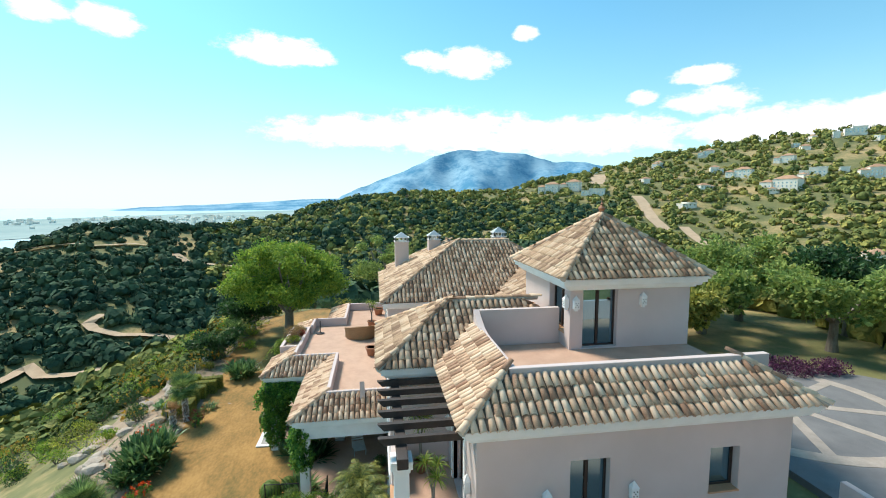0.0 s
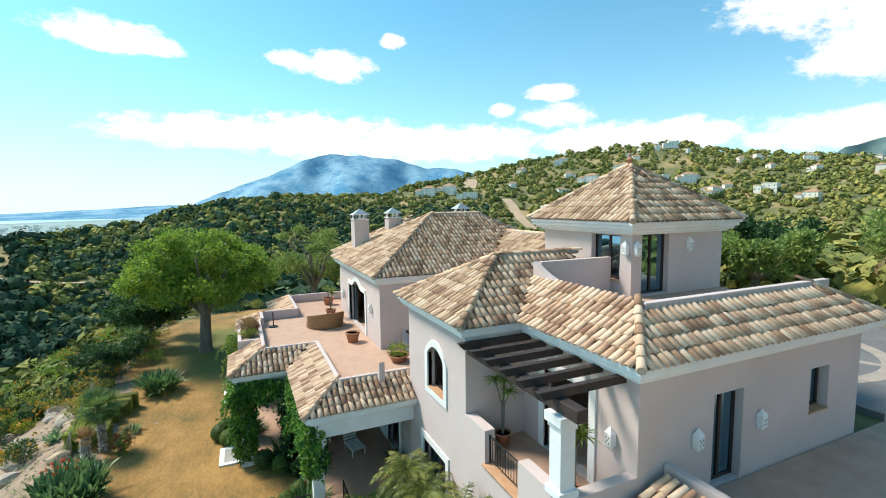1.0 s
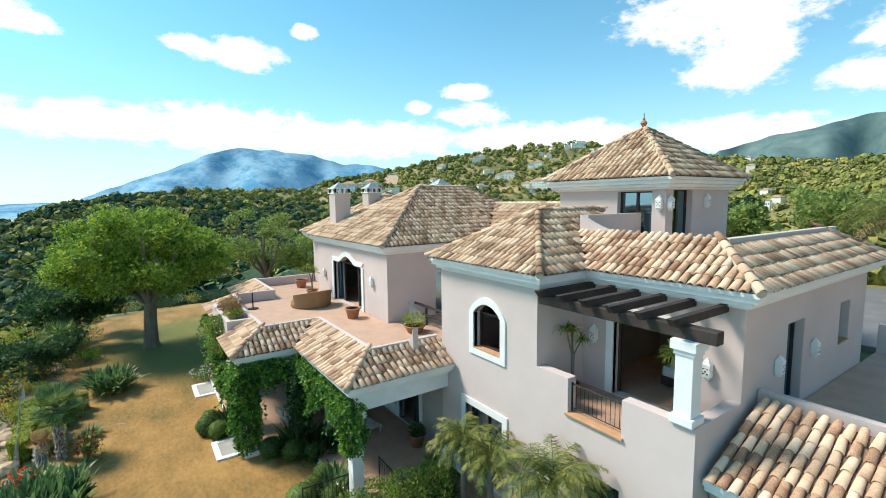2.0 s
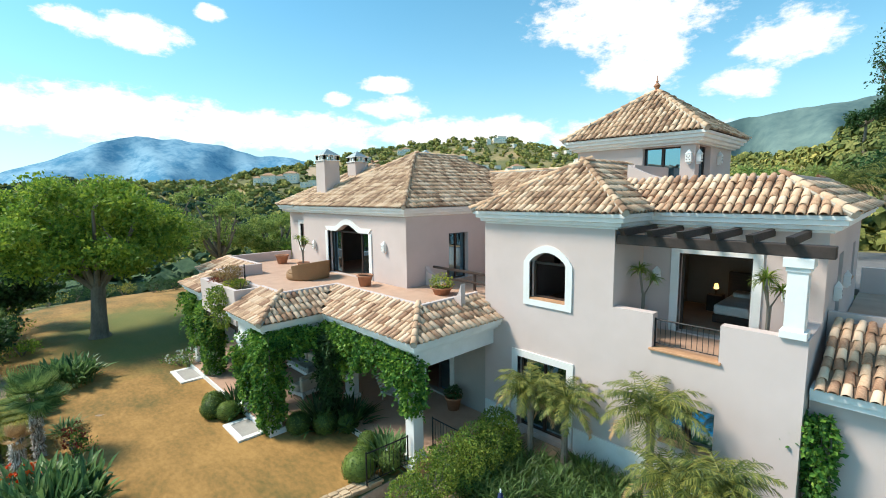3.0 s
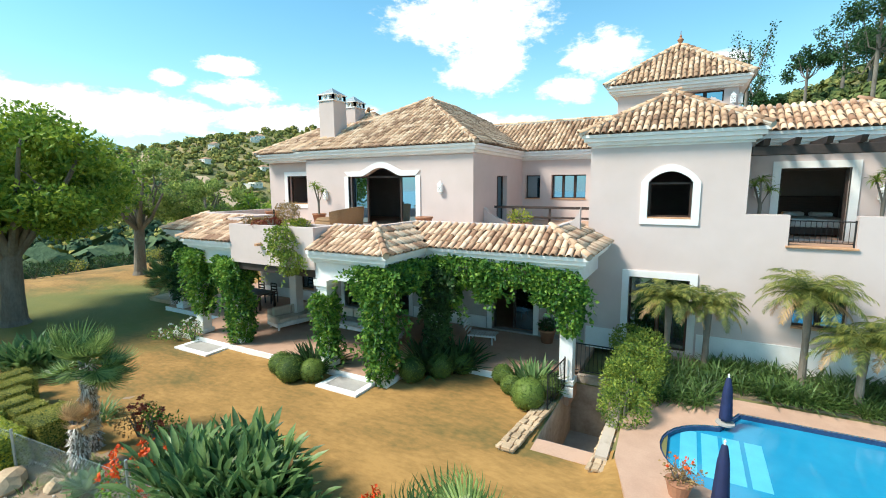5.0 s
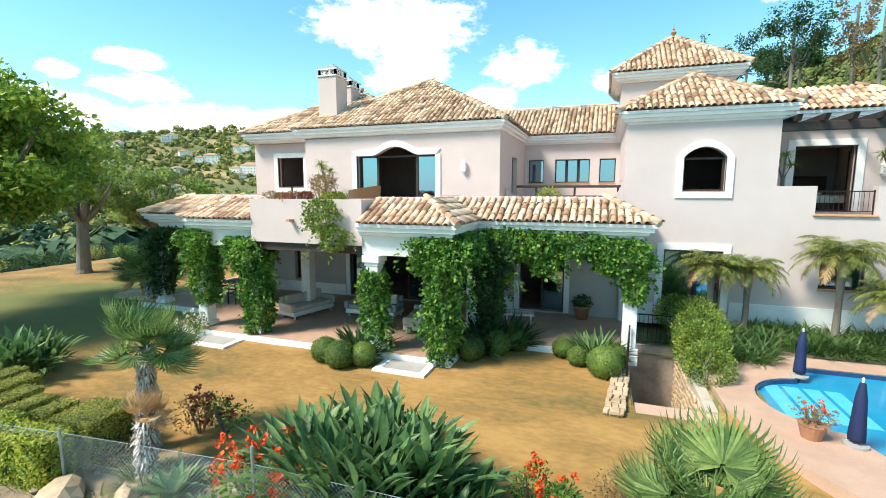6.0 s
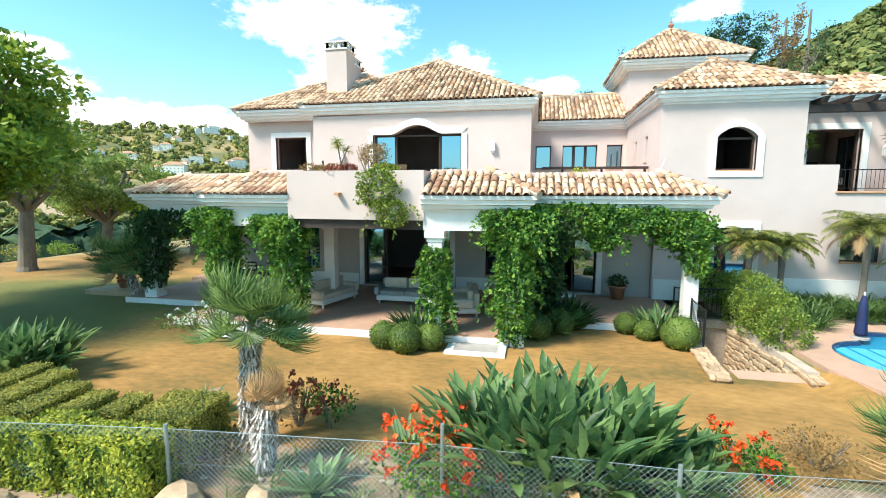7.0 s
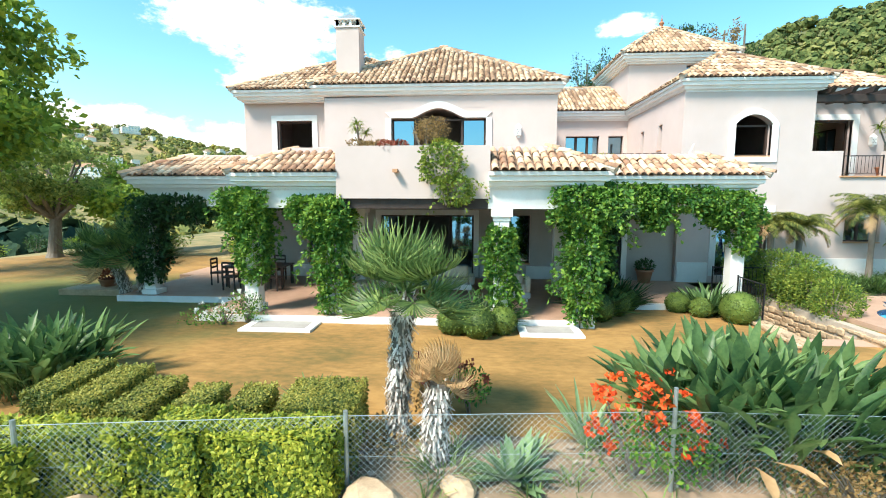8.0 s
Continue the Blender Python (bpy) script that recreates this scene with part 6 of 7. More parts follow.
# ---- climbing vines on the porch ----
def vine(name, label, boxes_, seed, n, material="vine_leaf", size=0.125, hang=0.25):
    """Leaves massed over boxes (x0, x1, y0, y1, z0, z1), thick and uneven, with hanging sprays."""
    rg = np.random.default_rng(seed)
    t = thing(name, label, "vine")
    vol = np.array([max(0.05, (b[1] - b[0]) * (b[3] - b[2]) * (b[5] - b[4])) ** 0.75 for b in boxes_])
    pos, out = [], []
    for b, w in zip(boxes_, vol / vol.sum()):
        m = int(n * w * 1.25)
        c, s = np.array([(b[0] + b[1]) / 2, (b[2] + b[3]) / 2, (b[4] + b[5]) / 2]), np.array([b[1] - b[0], b[3] - b[2], b[5] - b[4]]) / 2
        d = rg.normal(size=(m, 3))
        d /= ((np.abs(d) ** 3.5).sum(axis=1) ** (1 / 3.5))[:, None]
        q = d * rg.uniform(0.72, 1.0, m)[:, None]
        edge = 1 + 0.22 * np.sin(q[:, 2:3] * s[2] * 7 + seed) * np.cos((q[:, :1] + q[:, 1:2]) * 4 + seed) + 0.12 * rg.normal(size=(m, 1))
        q = c + q * s * np.concatenate([edge, edge, np.ones_like(edge)], 1)
        pos.append(q)
        out.append(d * np.array([0.8, 0.8, 0.2]))
    # long sprays that arch out and hang from the upper parts
    for b, w in zip(boxes_, vol / vol.sum()):
        for i in range(int(n * w / 110)):
            p = np.array([rg.uniform(b[0], b[1]), rg.uniform(b[2], b[3]), rg.uniform(b[4] + (b[5] - b[4]) * 0.35, b[5])])
            a = rg.uniform(0, 6.28)
            k, L = 16, rg.uniform(0.35, 0.85)
            f_ = np.linspace(0, 1, k)[:, None]
            q = p + np.array([math.cos(a), math.sin(a), 0]) * f_ ** 0.6 * (0.35 + 0.2 * L) + np.array([0, 0, 1]) * (0.12 * f_ - L * f_ ** 2)
            pos.append(np.repeat(q, 2, axis=0) + rg.normal(0, 0.03, (2 * k, 3)))
            out.append(np.tile([math.cos(a) * 0.5, math.sin(a) * 0.5, -0.3], (2 * k, 1)))
    pos, out = np.concatenate(pos), np.concatenate(out)
    v, f = leaf_cards(pos, size, 0.0, hang, rg=rg, outward=out, aspect=0.7)
    arrays("foliage", v, f, M[material], t)
    bm = bmesh.new()
    for b in boxes_:
        for i in range(3):
            x, y = rg.uniform(b[0] + 0.1, b[1] - 0.1), rg.uniform(b[2] + 0.1, b[3] - 0.1)
            tube(bm, [(x, y, b[4]), (x + rg.normal(0, 0.05), y, (b[4] + b[5]) / 2), (x, y, b[5] - 0.05)], [0.022, 0.018, 0.01], 5)
    tagged(part("stem_mass", bm, M["bark"], t), kind="stuff")
    return t


vine("climbing_vine", "dense bright green vine wrapping a porch column and eaves", [(-24.15, -23.35, -5.3, -4.45, LAWN, 3.0), (-24.5, -23.1, -5.35, -4.4, 2.3, 3.5), (-23.5, -22.9, -5.3, -3.4, 2.6, 3.5)], 1, 9000)
vine("climbing_vine", "green vine trailing along the porch eaves", [(-23.3, -21.2, -3.2, -2.5, 2.55, 3.6), (-21.4, -19.6, -3.15, -2.55, 2.75, 3.5), (-19.8, -18.35, -3.2, -2.45, 2.3, 3.35), (-18.95, -18.4, -3.1, -2.4, 1.5, 2.6), (-21.6, -20.9, -3.1, -2.6, 2.2, 2.9), (-22.9, -22.2, -3.1, -2.5, 1.9, 2.7)], 2, 9000)
vine("climbing_vine", "dark leafy climber hanging inside the porch corner", [(-23.3, -22.3, -3.5, -2.75, 1.9, 3.2), (-23.15, -22.45, -3.4, -2.8, 0.5, 2.2)], 9, 3800, "dark_leaf")
vine("climbing_vine", "green vine climbing the lower half of a porch column", [(-26.2, -25.5, -5.2, -4.6, 1.0, 2.45), (-26.1, -25.6, -5.1, -4.6, 0.3, 1.2)], 3, 2600)
vine("climbing_vine", "thick green vine covering a porch column to the eaves", [(-30.75, -29.95, -5.05, -4.2, LAWN, 3.0), (-30.95, -29.85, -5.1, -4.2, 1.9, 3.2), (-31.6, -30.6, -4.9, -4.3, 2.5, 3.2)], 4, 7500)
vine("climbing_vine", "green vine covering a white porch column", [(-33.0, -32.2, -4.95, -4.2, 0.75, 3.2), (-33.4, -32.2, -5.0, -4.2, 2.2, 3.4)], 5, 5200)
vine("climbing_vine", "dark green vine over the far porch column", [(-37.4, -36.55, -3.1, -2.3, 0.35, 3.2), (-37.2, -35.0, -3.0, -2.4, 2.3, 3.2)], 6, 4600, "dark_leaf")
vine("climbing_vine", "flowering green climber on the wall below the loggia", [(-10.1, -9.6, 1.05, 1.4, 1.2, 3.2), (-9.9, -9.5, 1.05, 1.4, 0.3, 1.4)], 7, 1500, "vine_leaf")
vine("hanging_plant", "yellow-green plant hanging over the planter's edge", [(-27.9, -26.9, -5.5, -4.9, 3.5, 4.5), (-27.4, -26.6, -5.5, -4.95, 2.95, 3.7)], 8, 1700, "bush_leaf", 0.085)
for i, (x, mt, lab, r) in enumerate(((-29.4, "dry_shrub", "low reddish dry shrub in the planter", 0.45), (-28.6, "rust_flower", "low reddish shrub in the planter", 0.4), (-27.9, "dry_shrub", "bushy brown shrub in the planter", 0.62), (-27.1, "hedge_leaf", "yellow-green shrub in the planter", 0.45))):
    shrub(x, -4.42, r, 0.42 if i != 2 else 0.95, M[mt], "planter_shrub", lab, "shrub", 130 + i, 1300, 0.06, z=4.32)


# ---- trees ----
def tree(x, y, h, crown, label, seed, tr=0.4, leaves=9000, material="tree_leaf", spread=(1, 1), first=0.32, name="tree", leaf_size=0.3, off=(0, 0)):
    rg = random.Random(seed)
    nr = np.random.default_rng(seed)
    t = thing(name, label, "tree", Matrix.Translation((x, y, stand(x, y) - 0.1)))
    bm = bmesh.new()
    fork = Vector((off[0] * 0.3, off[1] * 0.3, h * first))
    tube(bm, [(0, 0, 0), (off[0] * 0.1, off[1] * 0.1, h * first * 0.45), fork, fork + Vector((off[0] * 0.3, off[1] * 0.3, h * 0.2))], [tr * 1.35, tr, tr * 0.85, tr * 0.5], 12)
    part("trunk", bm, M["bark"], t)
    ends = []
    limbs = bmesh.new()
    for i in range(9):
        a = i * 2.399 + rg.uniform(-0.3, 0.3)
        k = crown * rg.uniform(0.45, 0.75)
        e = Vector((off[0] + math.cos(a) * k * spread[0], off[1] + math.sin(a) * k * spread[1], h * rg.uniform(0.54, 0.88)))
        m = fork.lerp(e, 0.5) + Vector((0, 0, -0.06 * h))
        tube(limbs, [fork, m, e], [tr * 0.45, tr * 0.28, tr * 0.12], 7)
        for j in range(5):
            b = a + rg.uniform(-1.1, 1.1)
            s = m.lerp(e, rg.uniform(0.2, 1.0))
            q = s + Vector((math.cos(b) * crown * 0.36, math.sin(b) * crown * 0.36, rg.uniform(-0.03, 0.16) * h))
            tube(limbs, [s, s.lerp(q, 0.5) + Vector((0, 0, 0.1)), q], [tr * 0.12, tr * 0.07, tr * 0.025], 5)
            ends += [q, s.lerp(q, 0.6)]
        ends.append(e)
    tagged(part("branchwork", limbs, M["bark"], t), kind="stuff")
    pos, out = [], []
    per = leaves // len(ends)
    for e in ends:
        q, d = ball_points(per, nr, crown * rg.uniform(0.2, 0.32), 0.72, 0.35)
        pos.append(q + np.array(e))
        out.append(d)
    v, f = leaf_cards(np.concatenate(pos), leaf_size, 0.1, rg=nr, outward=np.concatenate(out) * 0.6, aspect=0.65)
    arrays("crown", v, f, M[material], t)
    return t


def dome_tree(x, y, h, radius, low, label, seed, tr, leaves, material, leaf_size, clumps):
    """A round-headed tree: trunk, spreading limbs, boughs, and leaf clumps filling a dome from low to h."""
    rg, nr = random.Random(seed), np.random.default_rng(seed)
    t = thing("tree", label, "tree", Matrix.Translation((x, y, stand(x, y) - 0.1)))
    fork = Vector((0.15, 0.1, h * 0.30))
    bm = bmesh.new()
    tube(bm, [(0, 0, 0), (0.02, 0.0, 0.35), (0.08, 0.03, h * 0.15), fork, fork + Vector((0.3, 0.2, h * 0.16))], [tr * 1.6, tr * 1.15, tr, tr * 0.9, tr * 0.5], 14)
    part("trunk", bm, M["bark"], t)
    zc, H = low + (h - low) * 0.36, (h - low) * 0.64
    limbs, heads = bmesh.new(), []
    for i in range(11):
        a, k = i * 2.399 + rg.uniform(-0.3, 0.3), radius * rg.uniform(0.35, 0.62)
        e = Vector((math.cos(a) * k, math.sin(a) * k, zc + H * rg.uniform(-0.1, 0.5)))
        m = fork.lerp(e, 0.5) + Vector((rg.uniform(-0.3, 0.3), rg.uniform(-0.3, 0.3), -0.03 * h))
        tube(limbs, [fork, m, e], [tr * 0.5, tr * 0.32, tr * 0.16], 8)
        heads += [m, e]
    pos, out = [], []
    per = leaves // clumps
    for i in range(clumps):
        d = Vector((rg.gauss(0, 1), rg.gauss(0, 1), rg.gauss(0, 1))).normalized()
        d.z = d.z if d.z > 0 else d.z * 0.55
        k = rg.uniform(0.62, 0.88) if i % 4 else rg.uniform(0.3, 0.6)
        c = Vector((d.x * radius * k, d.y * radius * k, zc + d.z * H * k))
        head = min(heads, key=lambda q: (q - c).length)
        tube(limbs, [head, head.lerp(c, 0.5) + Vector((0, 0, 0.12)), c], [tr * 0.13, tr * 0.08, tr * 0.03], 5)
        q, o = ball_points(per, nr, radius * rg.uniform(0.17, 0.27), 0.62, 0.25)
        pos.append(q + np.array(c))
        out.append(o)
    tagged(part("branchwork", limbs, M["bark"], t), kind="stuff")
    v, f = leaf_cards(np.concatenate(pos), leaf_size, 0.05, rg=nr, outward=np.concatenate(out) * 0.6, aspect=0.6)
    arrays("crown", v, f, M[material], t)
    return t


dome_tree(-41.7, -7.4, 9.6, 5.7, 3.9, "broad green shade tree with a thick grey trunk on the lawn", 11, 0.40, 46000, "tree_leaf", 0.23, 90)
dome_tree(-50.0, 7.2, 7.4, 3.8, 2.6, "green shade tree at the lawn's far end", 12, 0.30, 11000, "airy_leaf", 0.22, 40)
dome_tree(-48.9, 1.7, 10.2, 4.0, 3.2, "tall airy green tree at the lawn's edge", 13, 0.34, 8000, "airy_leaf", 0.22, 34)
tree(-45.5, 9.5, 5.5, 3.2, "low green tree beside the lawn", 14, 0.25, 6000)
tree(-41.0, 12.5, 5.0, 3.0, "low dark tree beyond the porch", 15, 0.22, 6000, "dark_leaf")
tree(-46.0, -11.5, 4.5, 3.0, "dark green tree below the lawn", 16, 0.2, 6000, "dark_leaf")
tree(-38.5, -12.6, 2.6, 1.8, "dark green small tree at the lawn's edge", 17, 0.14, 4000, "dark_leaf", leaf_size=0.2)
for i, (x, y, h, c, mt) in enumerate(((-27, 22, 5.0, 2.8, "airy_leaf"), (-22.5, 27, 5.5, 3.0, "airy_leaf"), (-33, 22, 5.5, 3.4, "airy_leaf"), (-16, 33, 7, 3.6, "airy_leaf"), (-8, 34, 8, 4, "dark_leaf"), (0, 32, 8, 4, "tree_leaf"), (-38, 20, 6, 3.5, "dark_leaf"), (8, 24, 8, 4, "tree_leaf"), (-24.5, 18.5, 4.2, 2.2, "box_leaf"), (-29, 17, 4.6, 2.6, "dark_leaf"), (-25, 31, 6.5, 3.4, "dark_leaf"), (-29.5, 27, 6.0, 3.2, "airy_leaf"))):
    tree(x, y, h, c, "leafy tree beside the drive behind the villa", 150 + i, 0.25, 7000, mt, leaf_size=0.32)
for i, (az, r, h) in enumerate(((87.5, 118, 15), (84.5, 120, 13), (90, 116, 11), (79, 112, 14), (76, 112, 16), (74, 116, 12), (71, 112, 11), (82, 108, 9))):
    x, y = polar(az, r)
    tree(x, y, h, h * 0.32, "open-crowned pine on the hill behind", 170 + i, 0.3, 2600, "dark_leaf", first=0.5, name="pine_tree", leaf_size=0.5)
for i, (x, y, top, mt) in enumerate(((-10.8, 50.5, 24.7, "dark_leaf"), (4.6, 44.9, 26.6, "dry_shrub"), (6.5, 43.9, 26.9, "dark_leaf"), (-1.0, 44.3, 25.4, "dark_leaf"))):
    h = max(6.0, top - stand(x, y))
    tree(x, y, h, (2.6, 1.8, 2.2, 3.2)[i], "open-crowned pine on the hill behind", 190 + i, 0.2, (1100, 2400, 700, 5200)[i], mt, first=max(0.4, 1 - 7 / h), name="pine_tree", leaf_size=0.26)
for i in range(8):
    x, y = -58 + 3.0 * i + sr.uniform(-1, 1), 10.5 + sr.uniform(-1, 2.5) if i < 6 else 8
    shrub(x, y, 1.0, 1.2, M["dark_leaf" if i % 2 else "tree_leaf"], "shrub", "green shrub at the lawn's far edge", "shrub", 320 + i, 600, 0.14, group="shrubs at the lawn's far edge")
for i in range(10):
    x, y = -57 + sr.uniform(-2, 2), -9 + 1.8 * i
    shrub(x, y, 1.1, 1.2, M["dark_leaf" if i % 3 else "box_leaf"], "shrub", "green shrub at the lawn's far edge", "shrub", 340 + i, 600, 0.14, group="shrubs at the lawn's far edge")
for i in range(7):
    t = shrub(-19.4 + sr.uniform(-0.7, 0.5), 19.9 + 0.55 * i, 0.7, 1.0, M["purple_flower"], "flowering_shrub", "dark purple shrub on the island beside the drive", "shrub", 360 + i, 500, 0.12, group="purple shrubs")

# weeds and gravel on the bare soil
rw = random.Random(55)
items = []
for i in range(260):
    x, y = rw.uniform(-40, -17), rw.uniform(-14.0, -10.4)
    if inside(np.array([x]), np.array([y]), lawn_pts)[0]:
        continue
    v, f = blade_mesh(rw, 14, rw.uniform(0.15, 0.4), 0.018, (0.1, 1.3), 0.1, 0.9, seg=2)
    items.append((v + np.array([x, y, stand(x, y) - 0.03]), f))
v, f = join_vf(items)
tagged(arrays("weeds", v, f, M["fan_leaf"], None, True), "thin weeds and dry grass on the bare soil", "grass", kind="stuff")
items = []
for i in range(700):
    x, y, r = rw.uniform(-40, -17), rw.uniform(-15.0, -10.2), rw.uniform(0.015, 0.07)
    if inside(np.array([x]), np.array([y]), lawn_pts)[0]:
        continue
    items.append((IC1_V * np.array([r * 1.3, r, r * 0.7]) * (1 + np.random.default_rng(i).normal(0, 0.1, (len(IC1_V), 1))) + np.array([x, y, stand(x, y) + r * 0.2]), IC1_F))
v, f = join_vf(items)
tagged(arrays("gravel", v, f, M["rock"], None), "loose stones and gravel on the bare soil", "gravel", kind="stuff")

# ---- pool and its deck ----
DECK = 0.12
arc = [(-14.75 + 1.4 * math.cos(a), -5.0 + 1.4 * math.sin(a)) for a in np.linspace(-1.75, -4.55, 15)]
pool_poly = [(-14.5, -2.68), (2.0, -2.5), (2.0, -8.0), (-14.5, -8.0)] + arc
deck_poly_out = [(-16.6, -2.4), (-15.9, -1.9), (2.5, -1.6), (2.5, -9.2), (-15.2, -9.2), (-16.5, -7.6), (-16.95, -6.0), (-17.0, -4.4)]


def ring_slab(outer, inner, z0, z1):
    """A slab with a hole, from two closed lines of points."""
    bm = bmesh.new()

    for z in (z1,):
        o = [bm.verts.new((p[0], p[1], z)) for p in outer]
        i = [bm.verts.new((p[0], p[1], z)) for p in inner]
        eo = [bm.edges.new((o[k], o[(k + 1) % len(o)])) for k in range(len(o))]
        ei = [bm.edges.new((i[k], i[(k + 1) % len(i)])) for k in range(len(i))]
        bmesh.ops.triangle_fill(bm, use_beauty=True, use_dissolve=False, edges=eo + ei)
    top = bm.faces[:]
    ext = bmesh.ops.extrude_face_region(bm, geom=top)
    for g in ext["geom"]:
        if isinstance(g, bmesh.types.BMVert):
            g.co.z = z0
    bmesh.ops.recalc_face_normals(bm, faces=bm.faces[:])
    return bm


tagged(mesh_ob("pavement", ring_slab(deck_poly_out, pool_poly, DECK - 0.3, DECK), M["terracotta"], None, "terracotta paved pool deck"), category="paving", kind="structure")
swim = thing("swimming_pool", "blue tiled swimming pool with curved entry steps", "pool")
bm = bmesh.new()
lo, hi = [bm.verts.new((x, y, -1.2)) for x, y in pool_poly], [bm.verts.new((x, y, DECK - 0.005)) for x, y in pool_poly]
for i in range(len(lo)):
    bm.faces.new((lo[i], lo[(i + 1) % len(lo)], hi[(i + 1) % len(lo)], hi[i]))
bm.faces.new(lo)
part("basin", bm, M["pool_tile"], swim)
inset = [(x + (0.035 if x < -14.4 else -0.035), y + (-0.035 if y > -5 else 0.035)) for x, y in pool_poly]
part("mosaic_band", ring_slab(pool_poly, inset, DECK - 0.20, DECK - 0.03), M["pool_band"], swim, "dark blue mosaic band at the waterline")
part("water_surface", prism(pool_poly, DECK - 0.16, DECK - 0.13), M["water"], swim)
for i in range(4):
    part("step", boxes((-15.75 + 0.42 * i, -15.42 + 0.42 * i, -5.7, -3.9, -1.0, DECK - 0.125)), mat("pool_step", (0.10, 0.52, 0.72), (0.08, 0.44, 0.64), 3, 0.3, 0.05, 30) if i == 0 else bpy.data.materials["pool_step"], swim)


def parasol(x, y, h):
    t = thing("closed_parasol", "closed navy blue parasol standing on the pool deck", "parasol", Matrix.Translation((x, y, DECK)), "parasols")
    part("base", turned([(0.2, 0), (0.2, 0.04), (0.05, 0.06)], 18), M["slab"], t)
    part("pole", turned([(0.02, 0), (0.02, h + 0.06)], 8), M["white"], t)
    bm = turned([(0.115, 0.1), (0.125, 0.16), (0.105, h * 0.45), (0.085, h * 0.75), (0.045, h - 0.02), (0.02, h)], 16)
    for v in bm.verts:
        k = 1 + 0.14 * math.cos(8 * math.atan2(v.co.y, v.co.x))
        v.co.x, v.co.y = v.co.x * k, v.co.y * k
    part("canopy", bm, M["navy"], t, smooth=True)
    part("finial", turned([(0.0, h + 0.02), (0.025, h + 0.06), (0.0, h + 0.1)], 10), M["white"], t)


parasol(-14.83, -3.42, 1.15)
parasol(-15.1, -6.8, 1.2)
t = shrub(-15.75, -6.75, 0.32, 0.5, M["dry_shrub"], "potted_flowers", "red flowers in a terracotta pot by the pool", "potted plant", 801, 260, 0.06, z=DECK + 0.2)
part("pot", turned([(0.16, -0.2), (0.22, 0.05), (0.24, 0.08), (0.2, 0.08)], 18), M["pot"], t)
blooms(t, np.random.default_rng(9), 8, 0.3, 0.5, M["red_flower"], 0.05, 8)

# bed of strap leaves along the wall
rg = random.Random(77)
items = []
for i in range(640):
    x, y = rg.uniform(-17.0, 1.0), rg.uniform(-1.6, 0.35)
    if x < -15.2:
        y = rg.uniform(-2.9, -0.3)
    v, f = blade_mesh(rg, 22, 0.66, 0.04, (0.05, 1.1), 0.14, 1.1, seg=3)
    items.append((v + np.array([x, y, 0.12]), f))
v, f = join_vf(items)
tagged(arrays("agapanthus_bed", v, f, M["bed_leaf"], None, True), "dense bed of dark green strap leaves along the wall", "plants", kind="stuff")
each("bed_soil", M["soil"], ((-17.2, 2.4, -1.6, 0.78, -0.3, 0.13),), parent=villa)
# bushy hedge between stair and bed
rgn = np.random.default_rng(5)
hb = thing("bushy_hedge", "loose bright green hedge between the stair and the pool bed", "hedge")
pos, out = [], []
for cx_, cy_, cz_, r_ in ((-17.0, -4.3, 0.45, 0.6), (-17.0, -3.5, 0.7, 0.7), (-16.9, -2.7, 0.8, 0.75), (-16.85, -1.9, 0.85, 0.75), (-16.8, -1.1, 0.8, 0.7), (-16.9, -3.0, 0.3, 0.7), (-16.9, -2.0, 0.3, 0.7), (-17.3, -0.5, 0.8, 0.6)):
    q, d = ball_points(1900, rgn, r_, 1.0, 0.7)
    pos.append(q + np.array([cx_, cy_, cz_]))
    out.append(d)
v, f = leaf_cards(np.concatenate(pos), 0.075, 0.3, rg=rgn, outward=np.concatenate(out))
arrays("foliage", v, f, M["bush_leaf"], hb)
bm = bmesh.new()
for i in range(14):
    y = -4.4 + i * 0.28
    tube(bm, [(-17.0, y, -0.2), (-16.95 + rgn.normal(0, 0.1), y, 0.4), (-16.9, y + 0.1, 0.9)], [0.03, 0.02, 0.01], 5)
tagged(part("twig_mass", bm, M["bark"], hb), kind="stuff")

# ---- stair down beside the porch, with stone walls ----
stair = thing("garden_stair", "sunken stair between low rubble stone walls", "stair")
for i in range(9):
    part("step", boxes((STAIR[0] + 0.02, STAIR[1] - 0.02, -5.6 + i * 0.3, -5.6 + i * 0.3 + 0.32, -2.3, LAWN - 0.18 * (i + 1))), M["slab"], stair)
part("landing", boxes((STAIR[0] + 0.02, STAIR[1] - 0.02, -6.12, -5.602, -0.6, LAWN + 0.01)), M["terracotta"], stair, "terracotta top step")
part("pit_floor", boxes((STAIR[0], STAIR[1], -2.9, -1.85, -2.3, -1.85)), M["slab"], stair)
part("pit_wall", boxes((STAIR[0] - 0.25, STAIR[0] - 0.001, -6.0, -1.9, -2.3, LAWN - 0.05)), M["rock"], stair)
part("pit_wall", boxes((STAIR[1] + 0.001, STAIR[1] + 0.25, -6.0, -1.9, -2.3, 0.02)), M["rock"], stair)
part("pit_wall", boxes((STAIR[0] - 0.25, STAIR[1] + 0.25, -1.899, -1.7, -2.3, 0.0)), M["rock"], stair)
sr2 = random.Random(8)


